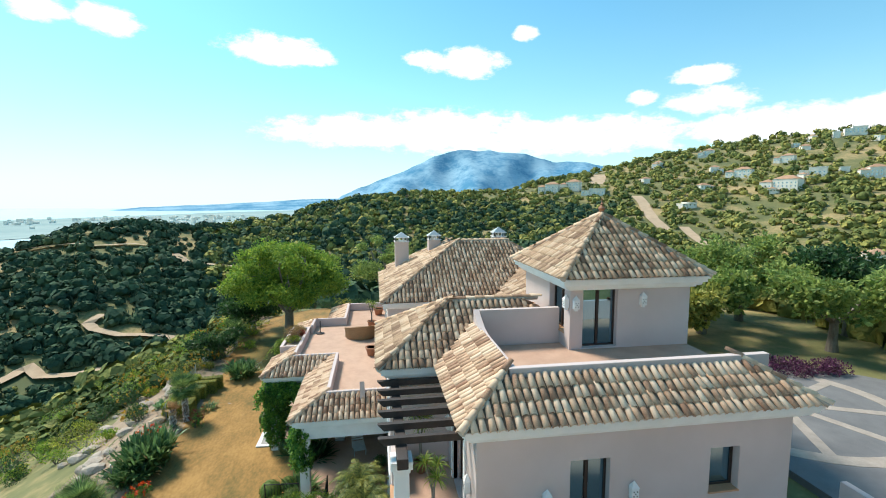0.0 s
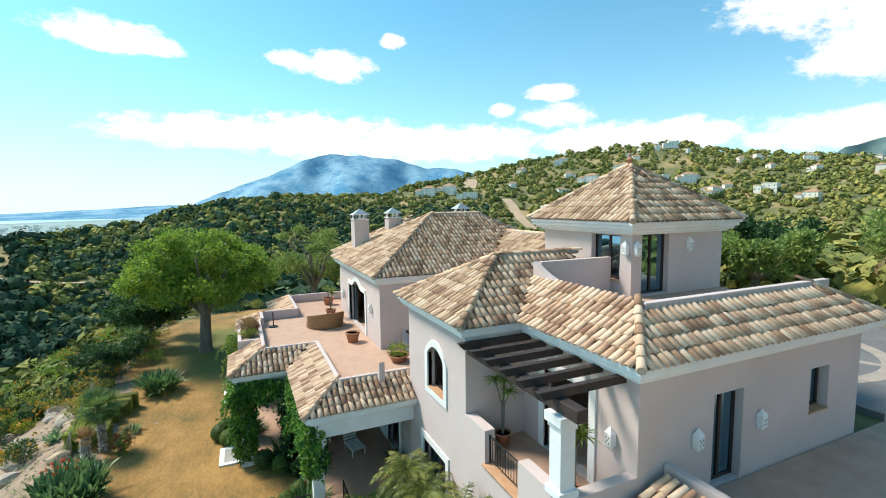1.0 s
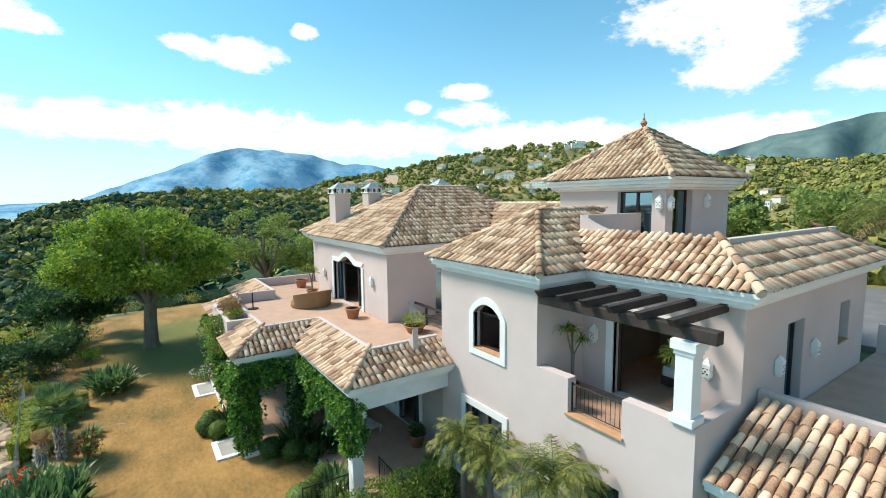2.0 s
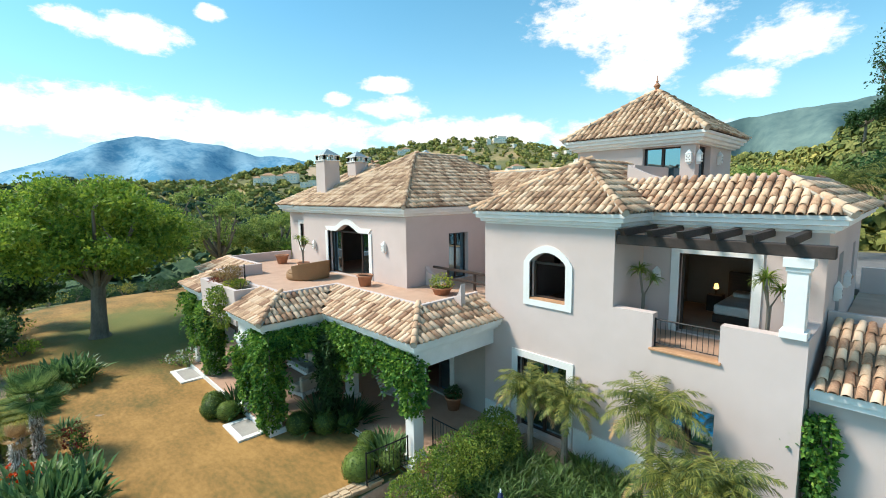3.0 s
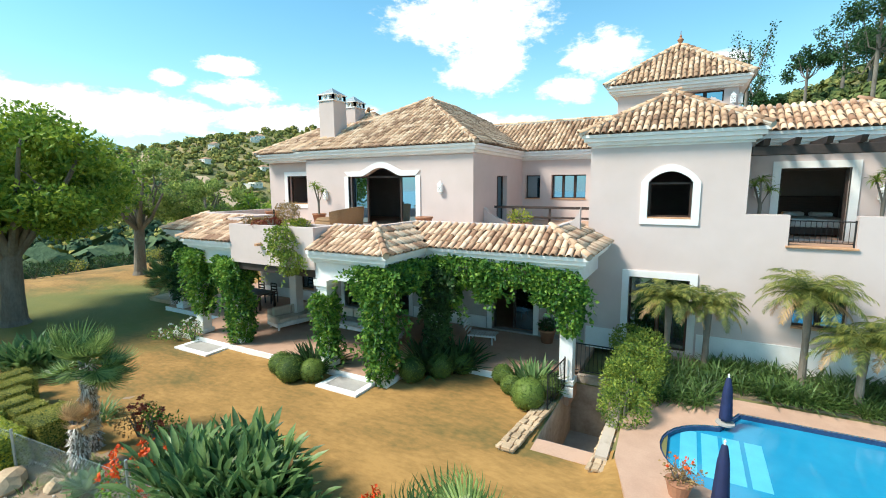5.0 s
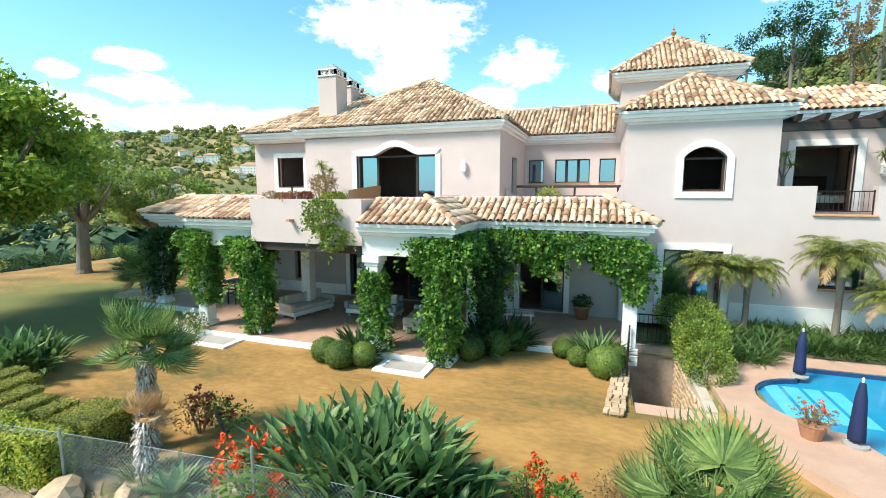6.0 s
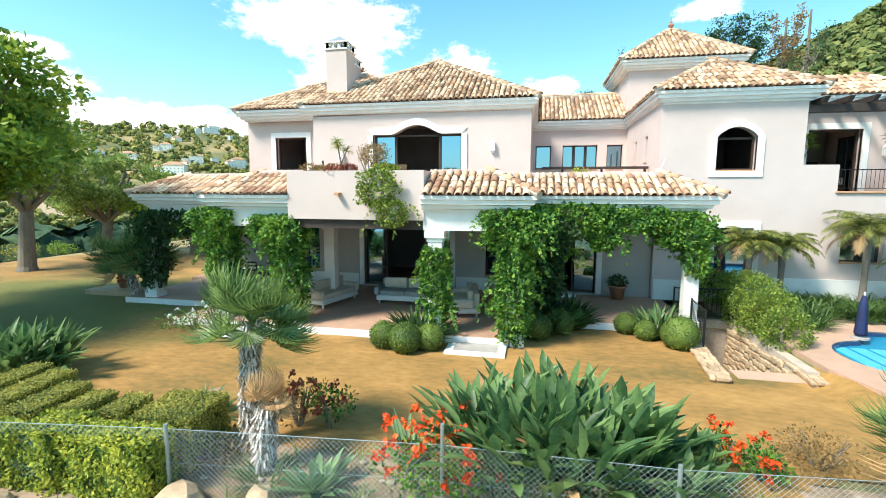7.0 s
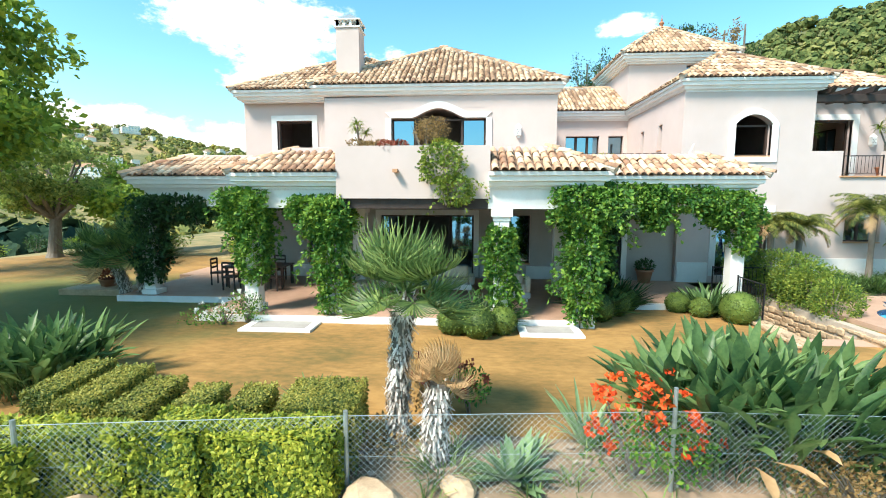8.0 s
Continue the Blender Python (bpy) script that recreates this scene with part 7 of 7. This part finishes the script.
def rubble(x0, x1, y0, y1, z0, z1, slope, sz=0.22):
    """Rough stones laid in a low wall whose top falls along y."""
    y = y0
    while y < y1:
        w = sz * sr2.uniform(0.7, 1.4)
        top = z1 + slope * (y - y0)
        z = z0
        while z < top - 0.04:
            h = sz * sr2.uniform(0.5, 0.9)
            nx = max(1, int((x1 - x0) / (sz * 1.3)))
            for i in range(nx):
                cx_ = x0 + (i + 0.5) * (x1 - x0) / nx
                V = np.clip(IC1_V, -0.72, 0.72) * (1 + np.random.default_rng(sr2.randrange(9999)).normal(0, 0.07, (len(IC1_V), 1))) * np.array([(x1 - x0) / nx * 0.64, w * 0.68, h * 0.64])
                ob = arrays("stone", V, IC1_F, M["stone"], stair, False)
                ob.location = (cx_, y + w / 2, z + h / 2)
            z += h
        y += w




def flags(xa, ya, xb, yb, w, z):
    """Irregular flat flagstones in two rows along the top of a low wall."""
    n = int(abs(yb - ya) / 0.23)
    part("wall_core", prism([(xa - w / 2 + 0.04, ya + 0.05), (xa + w / 2 - 0.04, ya + 0.05), (xb + w / 2 - 0.04, yb - 0.05), (xb - w / 2 + 0.04, yb - 0.05)], LAWN - 0.3, z - 0.05), M["stone"], stair)
    for i in range(n):
        f0, f1 = i / n, (i + 1) / n
        c1, c2 = sr2.uniform(-0.28, -0.08) * w, sr2.uniform(0.08, 0.28) * w
        for a, b in ((-w / 2, c1 - 0.01), (c1 + 0.01, c2 - 0.01), (c2 + 0.01, w / 2)):
            def at(f, u):
                return (xa + (xb - xa) * f + u + sr2.uniform(-0.02, 0.02), ya + (yb - ya) * f + sr2.uniform(-0.02, 0.02))
            g = 0.035 / n
            bm = prism([at(f0 + g, a), at(f0 + g, b), at(f1 - g, b), at(f1 - g, a)], z - 0.07, z + sr2.uniform(-0.012, 0.02))
            bmesh.ops.bevel(bm, geom=bm.edges[:], offset=0.012, segments=1, affect="EDGES")
            part("stone", bm, M["stone"], stair)


flags(-19.2, -6.5, -18.95, -3.8, 0.44, LAWN + 0.12)
flags(-17.28, -6.4, -17.12, -4.25, 0.36, LAWN + 0.15)
for k in range(5):
    rubble(-17.42, -17.33, -5.6 + 0.5 * k, -2.0, -0.2 - 0.32 * (k + 1), -0.2 - 0.32 * k, 0.0, 0.26)


def railing(pts, h, name, label, step=0.12, balusters=True):
    """Iron railing along points (x, y, z): posts, top and bottom rails, thin balusters."""
    t = thing(name, label, "railing")
    for a, b in zip(pts, pts[1:]):
        a, b = Vector(a), Vector(b)
        bm = bmesh.new()
        tube(bm, [a + Vector((0, 0, h)), b + Vector((0, 0, h))], [0.02, 0.02], 6)
        part("top_rail", bm, M["iron"], t)
        bm = bmesh.new()
        tube(bm, [a + Vector((0, 0, 0.1)), b + Vector((0, 0, 0.1))], [0.013, 0.013], 6)
        part("bottom_rail", bm, M["iron"], t)
        n = int((b - a).length / step)
        if balusters:
            for i in range(1, n):
                p = a.lerp(b, i / n)
                bm = bmesh.new()
                tube(bm, [p + Vector((0, 0, 0.1)), p + Vector((0, 0, h))], [0.008, 0.008], 5)
                part("baluster", bm, M["iron"], t)
    for p in pts:
        bm = bmesh.new()
        tube(bm, [Vector(p), Vector(p) + Vector((0, 0, h + 0.04))], [0.024, 0.024], 6)
        part("post", bm, M["iron"], t)
    return t


railing([(-18.85, -4.3, LAWN + 0.1), (-18.75, -2.9, LAWN + 0.1)], 0.95, "stair_railing", "black iron railing beside the garden stair")
railing([(-18.9, -1.75, 0.0), (-17.3, -1.75, 0.0)], 0.95, "stair_railing", "black iron railing at the head of the stair")
railing([(-13.28, 1.0, 3.965), (-11.79, 1.0, 3.965)], 0.72, "balcony_railing", "black iron railing in the loggia's notch")
rail = thing("terrace_railing", "dark timber railing with two thick rails across the upper terrace recess", "railing")
for z0, z1 in ((0.80, 0.90), (0.42, 0.50)):
    part("rail", boxes((-23.0 if z0 > 0.6 else -22.3, -18.99, 2.13, 2.21, UP + z0, UP + z1), bevel=0.012), M["dark_wood"], rail)
for x in (-22.2, -20.7, -19.1):
    part("post", boxes((x - 0.04, x + 0.04, 2.212, 2.29, UP, UP + 0.86)), M["dark_wood"], rail)
part("swept_wall", slab_along("y", 2.2, -1, [(-23.44 + i * 0.15, 4.0) for i in range(8)], [(-23.44 + i * 0.15, 4.85 - 0.62 * (i / 7) ** 0.6) for i in range(8)], -0.1, 0.1), M["stucco"], villa, "swept stucco wall end")
part("swept_wall", slab_along("y", -0.2, -1, [(-19.36 + i * 0.05, 4.0) for i in range(8)], [(-19.36 + i * 0.05, 4.52 + 0.5 * (i / 7) ** 2) for i in range(8)], -0.1, 0.1), M["stucco"], villa, "swept stucco wall end")

# ---- wire fence ----
fence = thing("wire_fence", "galvanised chain-link fence on thin steel posts", "fence")
fpts = [(-34.6, -12.75), (-31.4, -12.45), (-27.97, -12.0), (-24.3, -11.65), (-21.55, -11.6), (-18.6, -11.3)]
for x, y in fpts:
    z = stand(x, y)
    bm = bmesh.new()
    tube(bm, [(x, y, z - 0.1), (x, y, 1.02 if x == -24.3 else 0.80)], [0.026, 0.026], 8)
    part("post", bm, M["galv"], fence)
V, F = [], []


def thin(a, b, r=0.0019):
    d = (b - a).normalized()
    s = d.cross(Vector((0, 1, 0.1))).normalized() * r
    u = d.cross(s).normalized() * r
    o = len(V)
    for p in (a, b):
        V.extend([tuple(p + s), tuple(p - s * 0.5 + u * 0.87), tuple(p - s * 0.5 - u * 0.87)])
    F.extend([(o, o + 1, o + 4, o + 3), (o + 1, o + 2, o + 5, o + 4), (o + 2, o, o + 3, o + 5)])


for (xa, ya), (xb, yb) in zip(fpts, fpts[1:]):
    L = math.hypot(xb - xa, yb - ya)
    top, low = 0.74, min(stand(xa, ya), stand(xb, yb)) - 0.02
    H = top - low
    P = lambda s, z: Vector((xa + (xb - xa) * s / L, ya + (yb - ya) * s / L, z))
    thin(P(0, top), P(L, top), 0.004)
    thin(P(0, low + H * 0.5), P(L, low + H * 0.5), 0.002)
    sp, k = 0.075, -H
    while k < L:
        for sg in (1, -1):
            s0, s1 = (k, k + H)
            z0, z1 = (low, top) if sg == 1 else (top, low)
            c0, c1 = max(0, -s0 / H), min(1, (L - s0) / H)
            if c1 > c0:
                thin(P(s0 + H * c0, z0 + (z1 - z0) * c0), P(s0 + H * c1, z0 + (z1 - z0) * c1))
        k += sp
tagged(arrays("wire_mesh", np.array(V), np.array(F), M["galv"], fence), kind="stuff")


# ---- lanterns, furniture, pots ----
def lantern(x, y, z, face):
    """A pierced white ceramic wall lantern."""
    a = {"s": 0, "e": math.pi / 2, "w": -math.pi / 2}[face]
    t = thing("wall_lantern", "white pierced ceramic lantern on the stucco wall", "wall lamp", Matrix.Translation((x, y, z)) @ Matrix.Rotation(a, 4, "Z"), "wall lanterns")
    part("body", boxes((-0.1, 0.1, -0.17, -0.005, -0.2, 0.1), bevel=0.015), M["white"], t)
    bm = bmesh.new()
    base = [bm.verts.new(p) for p in ((-0.11, -0.18, 0.10), (0.11, -0.18, 0.10), (0.11, -0.004, 0.10), (-0.11, -0.004, 0.10))]
    tip = bm.verts.new((0, -0.08, 0.27))
    for i in range(4):
        bm.faces.new((base[i], base[(i + 1) % 4], tip))
    bm.faces.new(base[::-1])
    part("cap", bm, M["white"], t)
    for dx, dz in ((0, -0.05), (0.045, -0.11), (-0.045, -0.11), (0.045, 0.01), (-0.045, 0.01)):
        part("hole", boxes((dx - 0.016, dx + 0.016, -0.174, -0.168, dz - 0.016, dz + 0.016)), M["iron"], t)
    part("bracket", boxes((-0.05, 0.05, -0.12, -0.005, -0.27, -0.201)), M["white"], t)


for p in ((-24.9, W_A, 5.68, "s"), (-31.1, W_A, 5.35, "s"), (-13.95, F_C, 5.55, "s"), (-10.85, F_C, 5.45, "s"), (-10.15, 4.55, 5.35, "e"), (-10.15, 6.85, 5.35, "e"), (-14.6, TY0, 9.2, "s"), (TX1, 7.15, 9.2, "e"), (TX1, 9.6, 9.25, "e")):
    lantern(*p)


def pot(x, y, z, r, h, label, plant=None, seed=1, tall=0.75):
    t = thing("plant_pot", label, "pot", Matrix.Translation((x, y, z)))
    part("pot", turned([(r * 0.68, 0), (r * 0.95, h * 0.85), (r * 1.08, h * 0.87), (r * 1.08, h), (r * 0.92, h), (r * 0.9, h * 0.9)], 24), M["pot"], t, smooth=True)
    part("soil", turned([(r * 0.88, h * 0.85), (r * 0.88, h * 0.9)], 20), M["soil"], t)
    if plant == "dracaena":
        bm = bmesh.new()
        tops = []
        rg = random.Random(seed)
        for i in range(3):
            a = i * 2.1 + 0.3
            e = (0.22 * math.cos(a), 0.22 * math.sin(a), h + tall + 0.15 * i)
            tube(bm, [(0, 0, h * 0.85), (0.03 * math.cos(a), 0.03 * math.sin(a), h + tall - 0.4), e], [0.04, 0.03, 0.025], 6)
            tops.append(e)
        part("stem", bm, M["bark"], t)
        for e in tops:
            v, f = blade_mesh(rg, 44, 0.42, 0.032, (0.1, 1.5), 0.03, 1.6)
            tagged(arrays("leaves", v + np.array(e), f, M["bush_leaf"], t, True), kind="stuff")
    elif plant and plant != "none":
        q, d = ball_points(420, np.random.default_rng(seed), r * 1.15, 0.7, 0.4)
        q[:, 2] += h + r * 0.45
        v, f = leaf_cards(q, 0.09, 0.4, outward=d)
        arrays("foliage", v, f, M[plant], t)
    return t


pot(-25.2, 0.15, UP, 0.34, 0.5, "empty terracotta pot on the upper terrace")
pot(-30.75, 0.12, UP, 0.3, 0.5, "terracotta pot with a small dracaena tree on the terrace", "dracaena", 3, 0.95)
pot(-34.3, 0.6, UP, 0.36, 0.52, "terracotta pot on the far terrace corner")
pot(-21.6, 1.3, UP, 0.42, 0.3, "shallow terracotta bowl with trailing plants", "hedge_leaf", 5)
pot(-11.05, 1.85, 3.94, 0.24, 0.4, "terracotta pot with a dracaena tree in the loggia", "dracaena", 6, 1.3)
pot(-13.95, 1.8, 3.94, 0.22, 0.38, "terracotta pot with a tall leafy plant in the loggia", "dracaena", 7, 1.2)
pot(-36.5, 3.3, PORCH, 0.5, 0.75, "large terracotta pot with a green shrub on the porch", "vine_leaf", 8)
pot(-20.2, 0.5, PORCH, 0.3, 0.5, "terracotta pot with a plant under the porch", "dark_leaf", 9)
pot(-9.6, 0.6, 0.14, 0.4, 0.55, "terracotta pot by the wall below the loggia", "vine_leaf", 10)
pot(-39.6, -1.4, LAWN + 0.05, 0.3, 0.4, "terracotta pot with a reddish shrub beside the palms", "rust_flower", 11)
part("pad", boxes((-40.8, -38.2, -2.2, -1.2, -0.5, 0.0), bevel=0.03), M["stone"], villa, "low stone kerb beside the porch")

# round wicker daybed
bed = thing("wicker_daybed", "round brown wicker daybed with a high curved back on the terrace", "daybed", Matrix.Translation((-29.0, -0.55, UP)) @ Matrix.Rotation(radians(10), 4, "Z"))
part("seat", turned([(0.95, 0), (1.0, 0.05), (1.0, 0.28), (0.96, 0.3)], 36), M["wicker"], bed, smooth=True)
part("mattress", turned([(0.93, 0.301), (0.95, 0.34), (0.9, 0.40)], 36), M["wicker"], bed)
bm = bmesh.new()
prev = None
for i in range(19):
    a = radians(-80 + 160 * i / 18)
    top = 0.62 + 0.26 * math.cos(a * 0.9)
    cur = [bm.verts.new((r * math.cos(a), r * math.sin(a), z)) for r, z in ((1.005, 0.1), (1.08, top), (0.99, top), (0.93, 0.3))]
    if prev:
        for k in range(4):
            bm.faces.new((prev[k], cur[k], cur[(k + 1) % 4], prev[(k + 1) % 4]))
    else:
        bm.faces.new(cur)
    prev = cur
bm.faces.new(prev[::-1])
bmesh.ops.recalc_face_normals(bm, faces=bm.faces[:])
part("backrest", bm, M["wicker"], bed)
um = thing("parasol_stand", "bare dark parasol pole with a round base on the terrace", "parasol stand", Matrix.Translation((-29.9, -3.2, UP)))
part("base", turned([(0.25, 0), (0.25, 0.05), (0.05, 0.07)], 20), M["iron"], um)
part("pole", turned([(0.03, 0.05), (0.03, 0.85)], 10), M["iron"], um)


def sofa(x, y, w, d, rot, label, cushions, material):
    t = thing("porch_sofa", label, "sofa", Matrix.Translation((x, y, PORCH)) @ Matrix.Rotation(rot, 4, "Z"))
    part("base", boxes((-w / 2, w / 2, -d / 2, d / 2, 0.12, 0.3), bevel=0.03), M["linen"], t)
    part("backrest", boxes((-w / 2, w / 2, d / 2 - 0.18, d / 2, 0.3, 0.78), bevel=0.06), material, t)
    for s in (-1, 1):
        part("armrest", boxes((s * w / 2 - 0.09, s * w / 2 + 0.09, -d / 2, d / 2 - 0.181, 0.3, 0.58), bevel=0.06), material, t)
        for q in (-1, 1):
            part("leg", boxes((s * (w / 2 - 0.1) - 0.03, s * (w / 2 - 0.1) + 0.03, q * (d / 2 - 0.1) - 0.03, q * (d / 2 - 0.1) + 0.03, 0, 0.12)), M["linen"], t)
    cw = (w - 0.22) / cushions
    for i in range(cushions):
        x0 = -w / 2 + 0.11 + i * cw
        part("seat_cushion", boxes((x0 + 0.01, x0 + cw - 0.01, -d / 2 + 0.02, d / 2 - 0.19, 0.301, 0.46), bevel=0.04), material, t)
        part("back_cushion", boxes((x0 + 0.02, x0 + cw - 0.02, d / 2 - 0.36, d / 2 - 0.185, 0.462, 0.84), bevel=0.06), M["cushion"], t)


sofa(-27.6, -1.6, 2.0, 0.9, 0.0, "cream upholstered sofa with cushions on the porch", 2, M["cushion_blue"])
sofa(-30.2, -2.2, 1.9, 0.9, radians(75), "cream sofa with cushions on the porch", 2, M["cushion"])
sofa(-25.4, -2.4, 1.7, 0.85, radians(-80), "cream sofa with its back to the column", 2, M["cushion"])


def dining_chair(x, y, rot):
    t = thing("dining_chair", "dark timber dining chair on the porch", "chair", Matrix.Translation((x, y, PORCH)) @ Matrix.Rotation(rot, 4, "Z"), "chairs round the porch table")
    part("seat", boxes((-0.23, 0.23, -0.23, 0.23, 0.42, 0.47), bevel=0.012), M["dark_wood"], t)
    for sx in (-1, 1):
        part("leg", boxes((sx * 0.2 - 0.02, sx * 0.2 + 0.02, -0.22, -0.18, 0, 0.42)), M["dark_wood"], t)
        part("back_leg", boxes((sx * 0.2 - 0.02, sx * 0.2 + 0.02, 0.18, 0.22, 0, 0.95)), M["dark_wood"], t)
    for z in (0.6, 0.75, 0.9):
        part("back_slat", boxes((-0.18, 0.18, 0.19, 0.21, z, z + 0.07)), M["dark_wood"], t)


tb = thing("dining_table", "dark timber dining table on the porch", "table", Matrix.Translation((-34.2, -1.0, PORCH)))
part("tabletop", boxes((-1.1, 1.1, -0.5, 0.5, 0.71, 0.75), bevel=0.01), M["dark_wood"], tb)
for sx in (-1, 1):
    for sy in (-1, 1):
        part("leg", boxes((sx * 1.0 - 0.04, sx * 1.0 + 0.04, sy * 0.42 - 0.04, sy * 0.42 + 0.04, 0, 0.71)), M["dark_wood"], tb)
for i, (dx, dy, r) in enumerate(((-0.6, -0.85, math.pi), (0.2, -0.85, math.pi), (0.9, -0.9, math.pi), (-0.6, 0.85, 0), (0.3, 0.85, 0), (-1.5, 0, math.pi / 2))):
    dining_chair(-34.2 + dx, -1.0 + dy, r)
# lounger under the porch's east end
lg = thing("deck_lounger", "pale slatted deck chair under the porch", "lounger", Matrix.Translation((-22.6, -0.6, PORCH)) @ Matrix.Rotation(radians(100), 4, "Z"))
for i in range(9):
    part("slat", boxes((-0.3, 0.3, -0.8 + i * 0.11, -0.72 + i * 0.11, 0.32, 0.345)), M["linen"], lg)
for i in range(6):
    part("back_slat", boxes((-0.3, 0.3, 0.22 + i * 0.06, 0.24 + i * 0.06, 0.36 + i * 0.1, 0.44 + i * 0.1)), M["linen"], lg)
for sx in (-1, 1):
    for yy in (-0.7, 0.15):
        part("leg", boxes((sx * 0.28 - 0.02, sx * 0.28 + 0.02, yy - 0.02, yy + 0.02, 0, 0.32)), M["linen"], lg)
    part("side_rail", boxes((sx * 0.28 - 0.02, sx * 0.28 + 0.02, -0.82, 0.25, 0.275, 0.318)), M["linen"], lg)

# bedroom seen through the loggia door
bd = thing("bed", "made bed with white linen and a dark headboard", "bed", Matrix.Translation((-12.0, 5.4, 3.94)))
part("base", boxes((-0.9, 0.9, -1.0, 1.0, 0.05, 0.3), bevel=0.02), M["dark_wood"], bd)
part("mattress", boxes((-0.88, 0.88, -1.0, 0.98, 0.3, 0.6), bevel=0.06), M["linen"], bd)
part("headboard", boxes((-1.0, 1.0, 1.0, 1.08, 0.05, 1.35), bevel=0.03), M["dark_wood"], bd)
for s in (-1, 1):
    part("pillow", boxes((s * 0.42 - 0.33, s * 0.42 + 0.33, 0.5, 0.95, 0.6, 0.76), bevel=0.06), M["linen"], bd)
glow = bpy.data.materials.new("lamp_glow")
glow.use_nodes = True
gb = glow.node_tree.nodes["Principled BSDF"]
gb.inputs["Emission Color"].default_value, gb.inputs["Emission Strength"].default_value = (1.0, 0.55, 0.15, 1), 2.5
nl = thing("bedside_lamp", "small lit lamp beside the bed", "lamp", Matrix.Translation((-13.3, 6.2, 3.94)))
part("table", boxes((-0.22, 0.22, -0.2, 0.2, 0, 0.55), bevel=0.01), M["dark_wood"], nl)
part("shade", turned([(0.08, 0.75), (0.05, 0.92)], 14), glow, nl, "lit amber shade")
part("foot", turned([(0.06, 0.55), (0.02, 0.6), (0.02, 0.75)], 12), M["dark_wood"], nl)

# ---- drive behind the house ----
dz = 3.97
tagged(mesh_ob("road", prism([(-22.5, 13.6), (4.5, 13.6), (6, 20), (0, 29), (-8, 29.5), (-14, 27.5), (-18.5, 24.2), (-21.5, 20.0)], dz - 0.3, dz), M["asphalt"], None, "grey paved forecourt behind the villa"), category="drive", kind="structure")


def arc_band(cx_, cy_, r0, r1, a0, a1, n=40):
    bm = bmesh.new()
    prev = None
    for i in range(n + 1):
        a = radians(a0 + (a1 - a0) * i / n)
        cur = [bm.verts.new((cx_ + r * math.cos(a), cy_ + r * math.sin(a), z)) for r, z in ((r0, dz), (r1, dz), (r1, dz + 0.012), (r0, dz + 0.012))]
        if prev:
            for k in range(4):
                bm.faces.new((prev[k], cur[k], cur[(k + 1) % 4], prev[(k + 1) % 4]))
        prev = cur
    bmesh.ops.recalc_face_normals(bm, faces=bm.faces[:])
    return bm


tagged(mesh_ob("pavement", arc_band(-16.5, 17.5, 4.2, 4.8, 0, 360), M["cobble"], None, "pale cobble ring set into the forecourt"), category="paving", kind="structure")
for a in (20, 65, 110, 155, 335):
    x, y = -16.5 + 4.2 * math.cos(radians(a)), 17.5 + 4.2 * math.sin(radians(a))
    d = Vector((x + 16.5, y - 17.5)).normalized()
    s = Vector((-d.y, d.x)) * 0.2
    tagged(mesh_ob("pavement", prism([(-16.5 + d.x + s.x, 17.5 + d.y + s.y), (-16.5 + d.x - s.x, 17.5 + d.y - s.y), (x - s.x, y - s.y), (x + s.x, y + s.y)], dz + 0.001, dz + 0.011), M["cobble"], None, "pale cobble spoke set into the forecourt"), category="paving", kind="structure")
# ---- single roof tiles, last in the file ----
tile_mesh = None
for n, mats in tile_places.items():
    if not mats:
        continue
    mt = M["tile"] if n in ("C", "P1", "P2", "S", "Q1", "Q2") else M["tile_old"]
    cut = {"C": 280, "B": 280, "P1": 250, "P2": 120, "T": 200}.get(n, 0)
    near = sorted(range(len(mats)), key=lambda i: mats[i].translation.y * 0.5 - mats[i].translation.x)[:cut]
    pick = set(near)
    rest = [m for i, m in enumerate(mats) if i not in pick]
    if rest:
        joined_tiles("tiles", rest, roof_of[n], mt)
    if pick:
        me = bpy.data.meshes.new("tile")
        me.from_pydata([tuple(map(float, v)) for v in TV], [], [tuple(map(int, f)) for f in TF])
        me.polygons.foreach_set("use_smooth", [True] * len(me.polygons))
        me.materials.append(mt)
        for i in near:
            ob = new("tile", me)
            ob.parent = roof_of[n]
            ob.matrix_basis = mats[i]
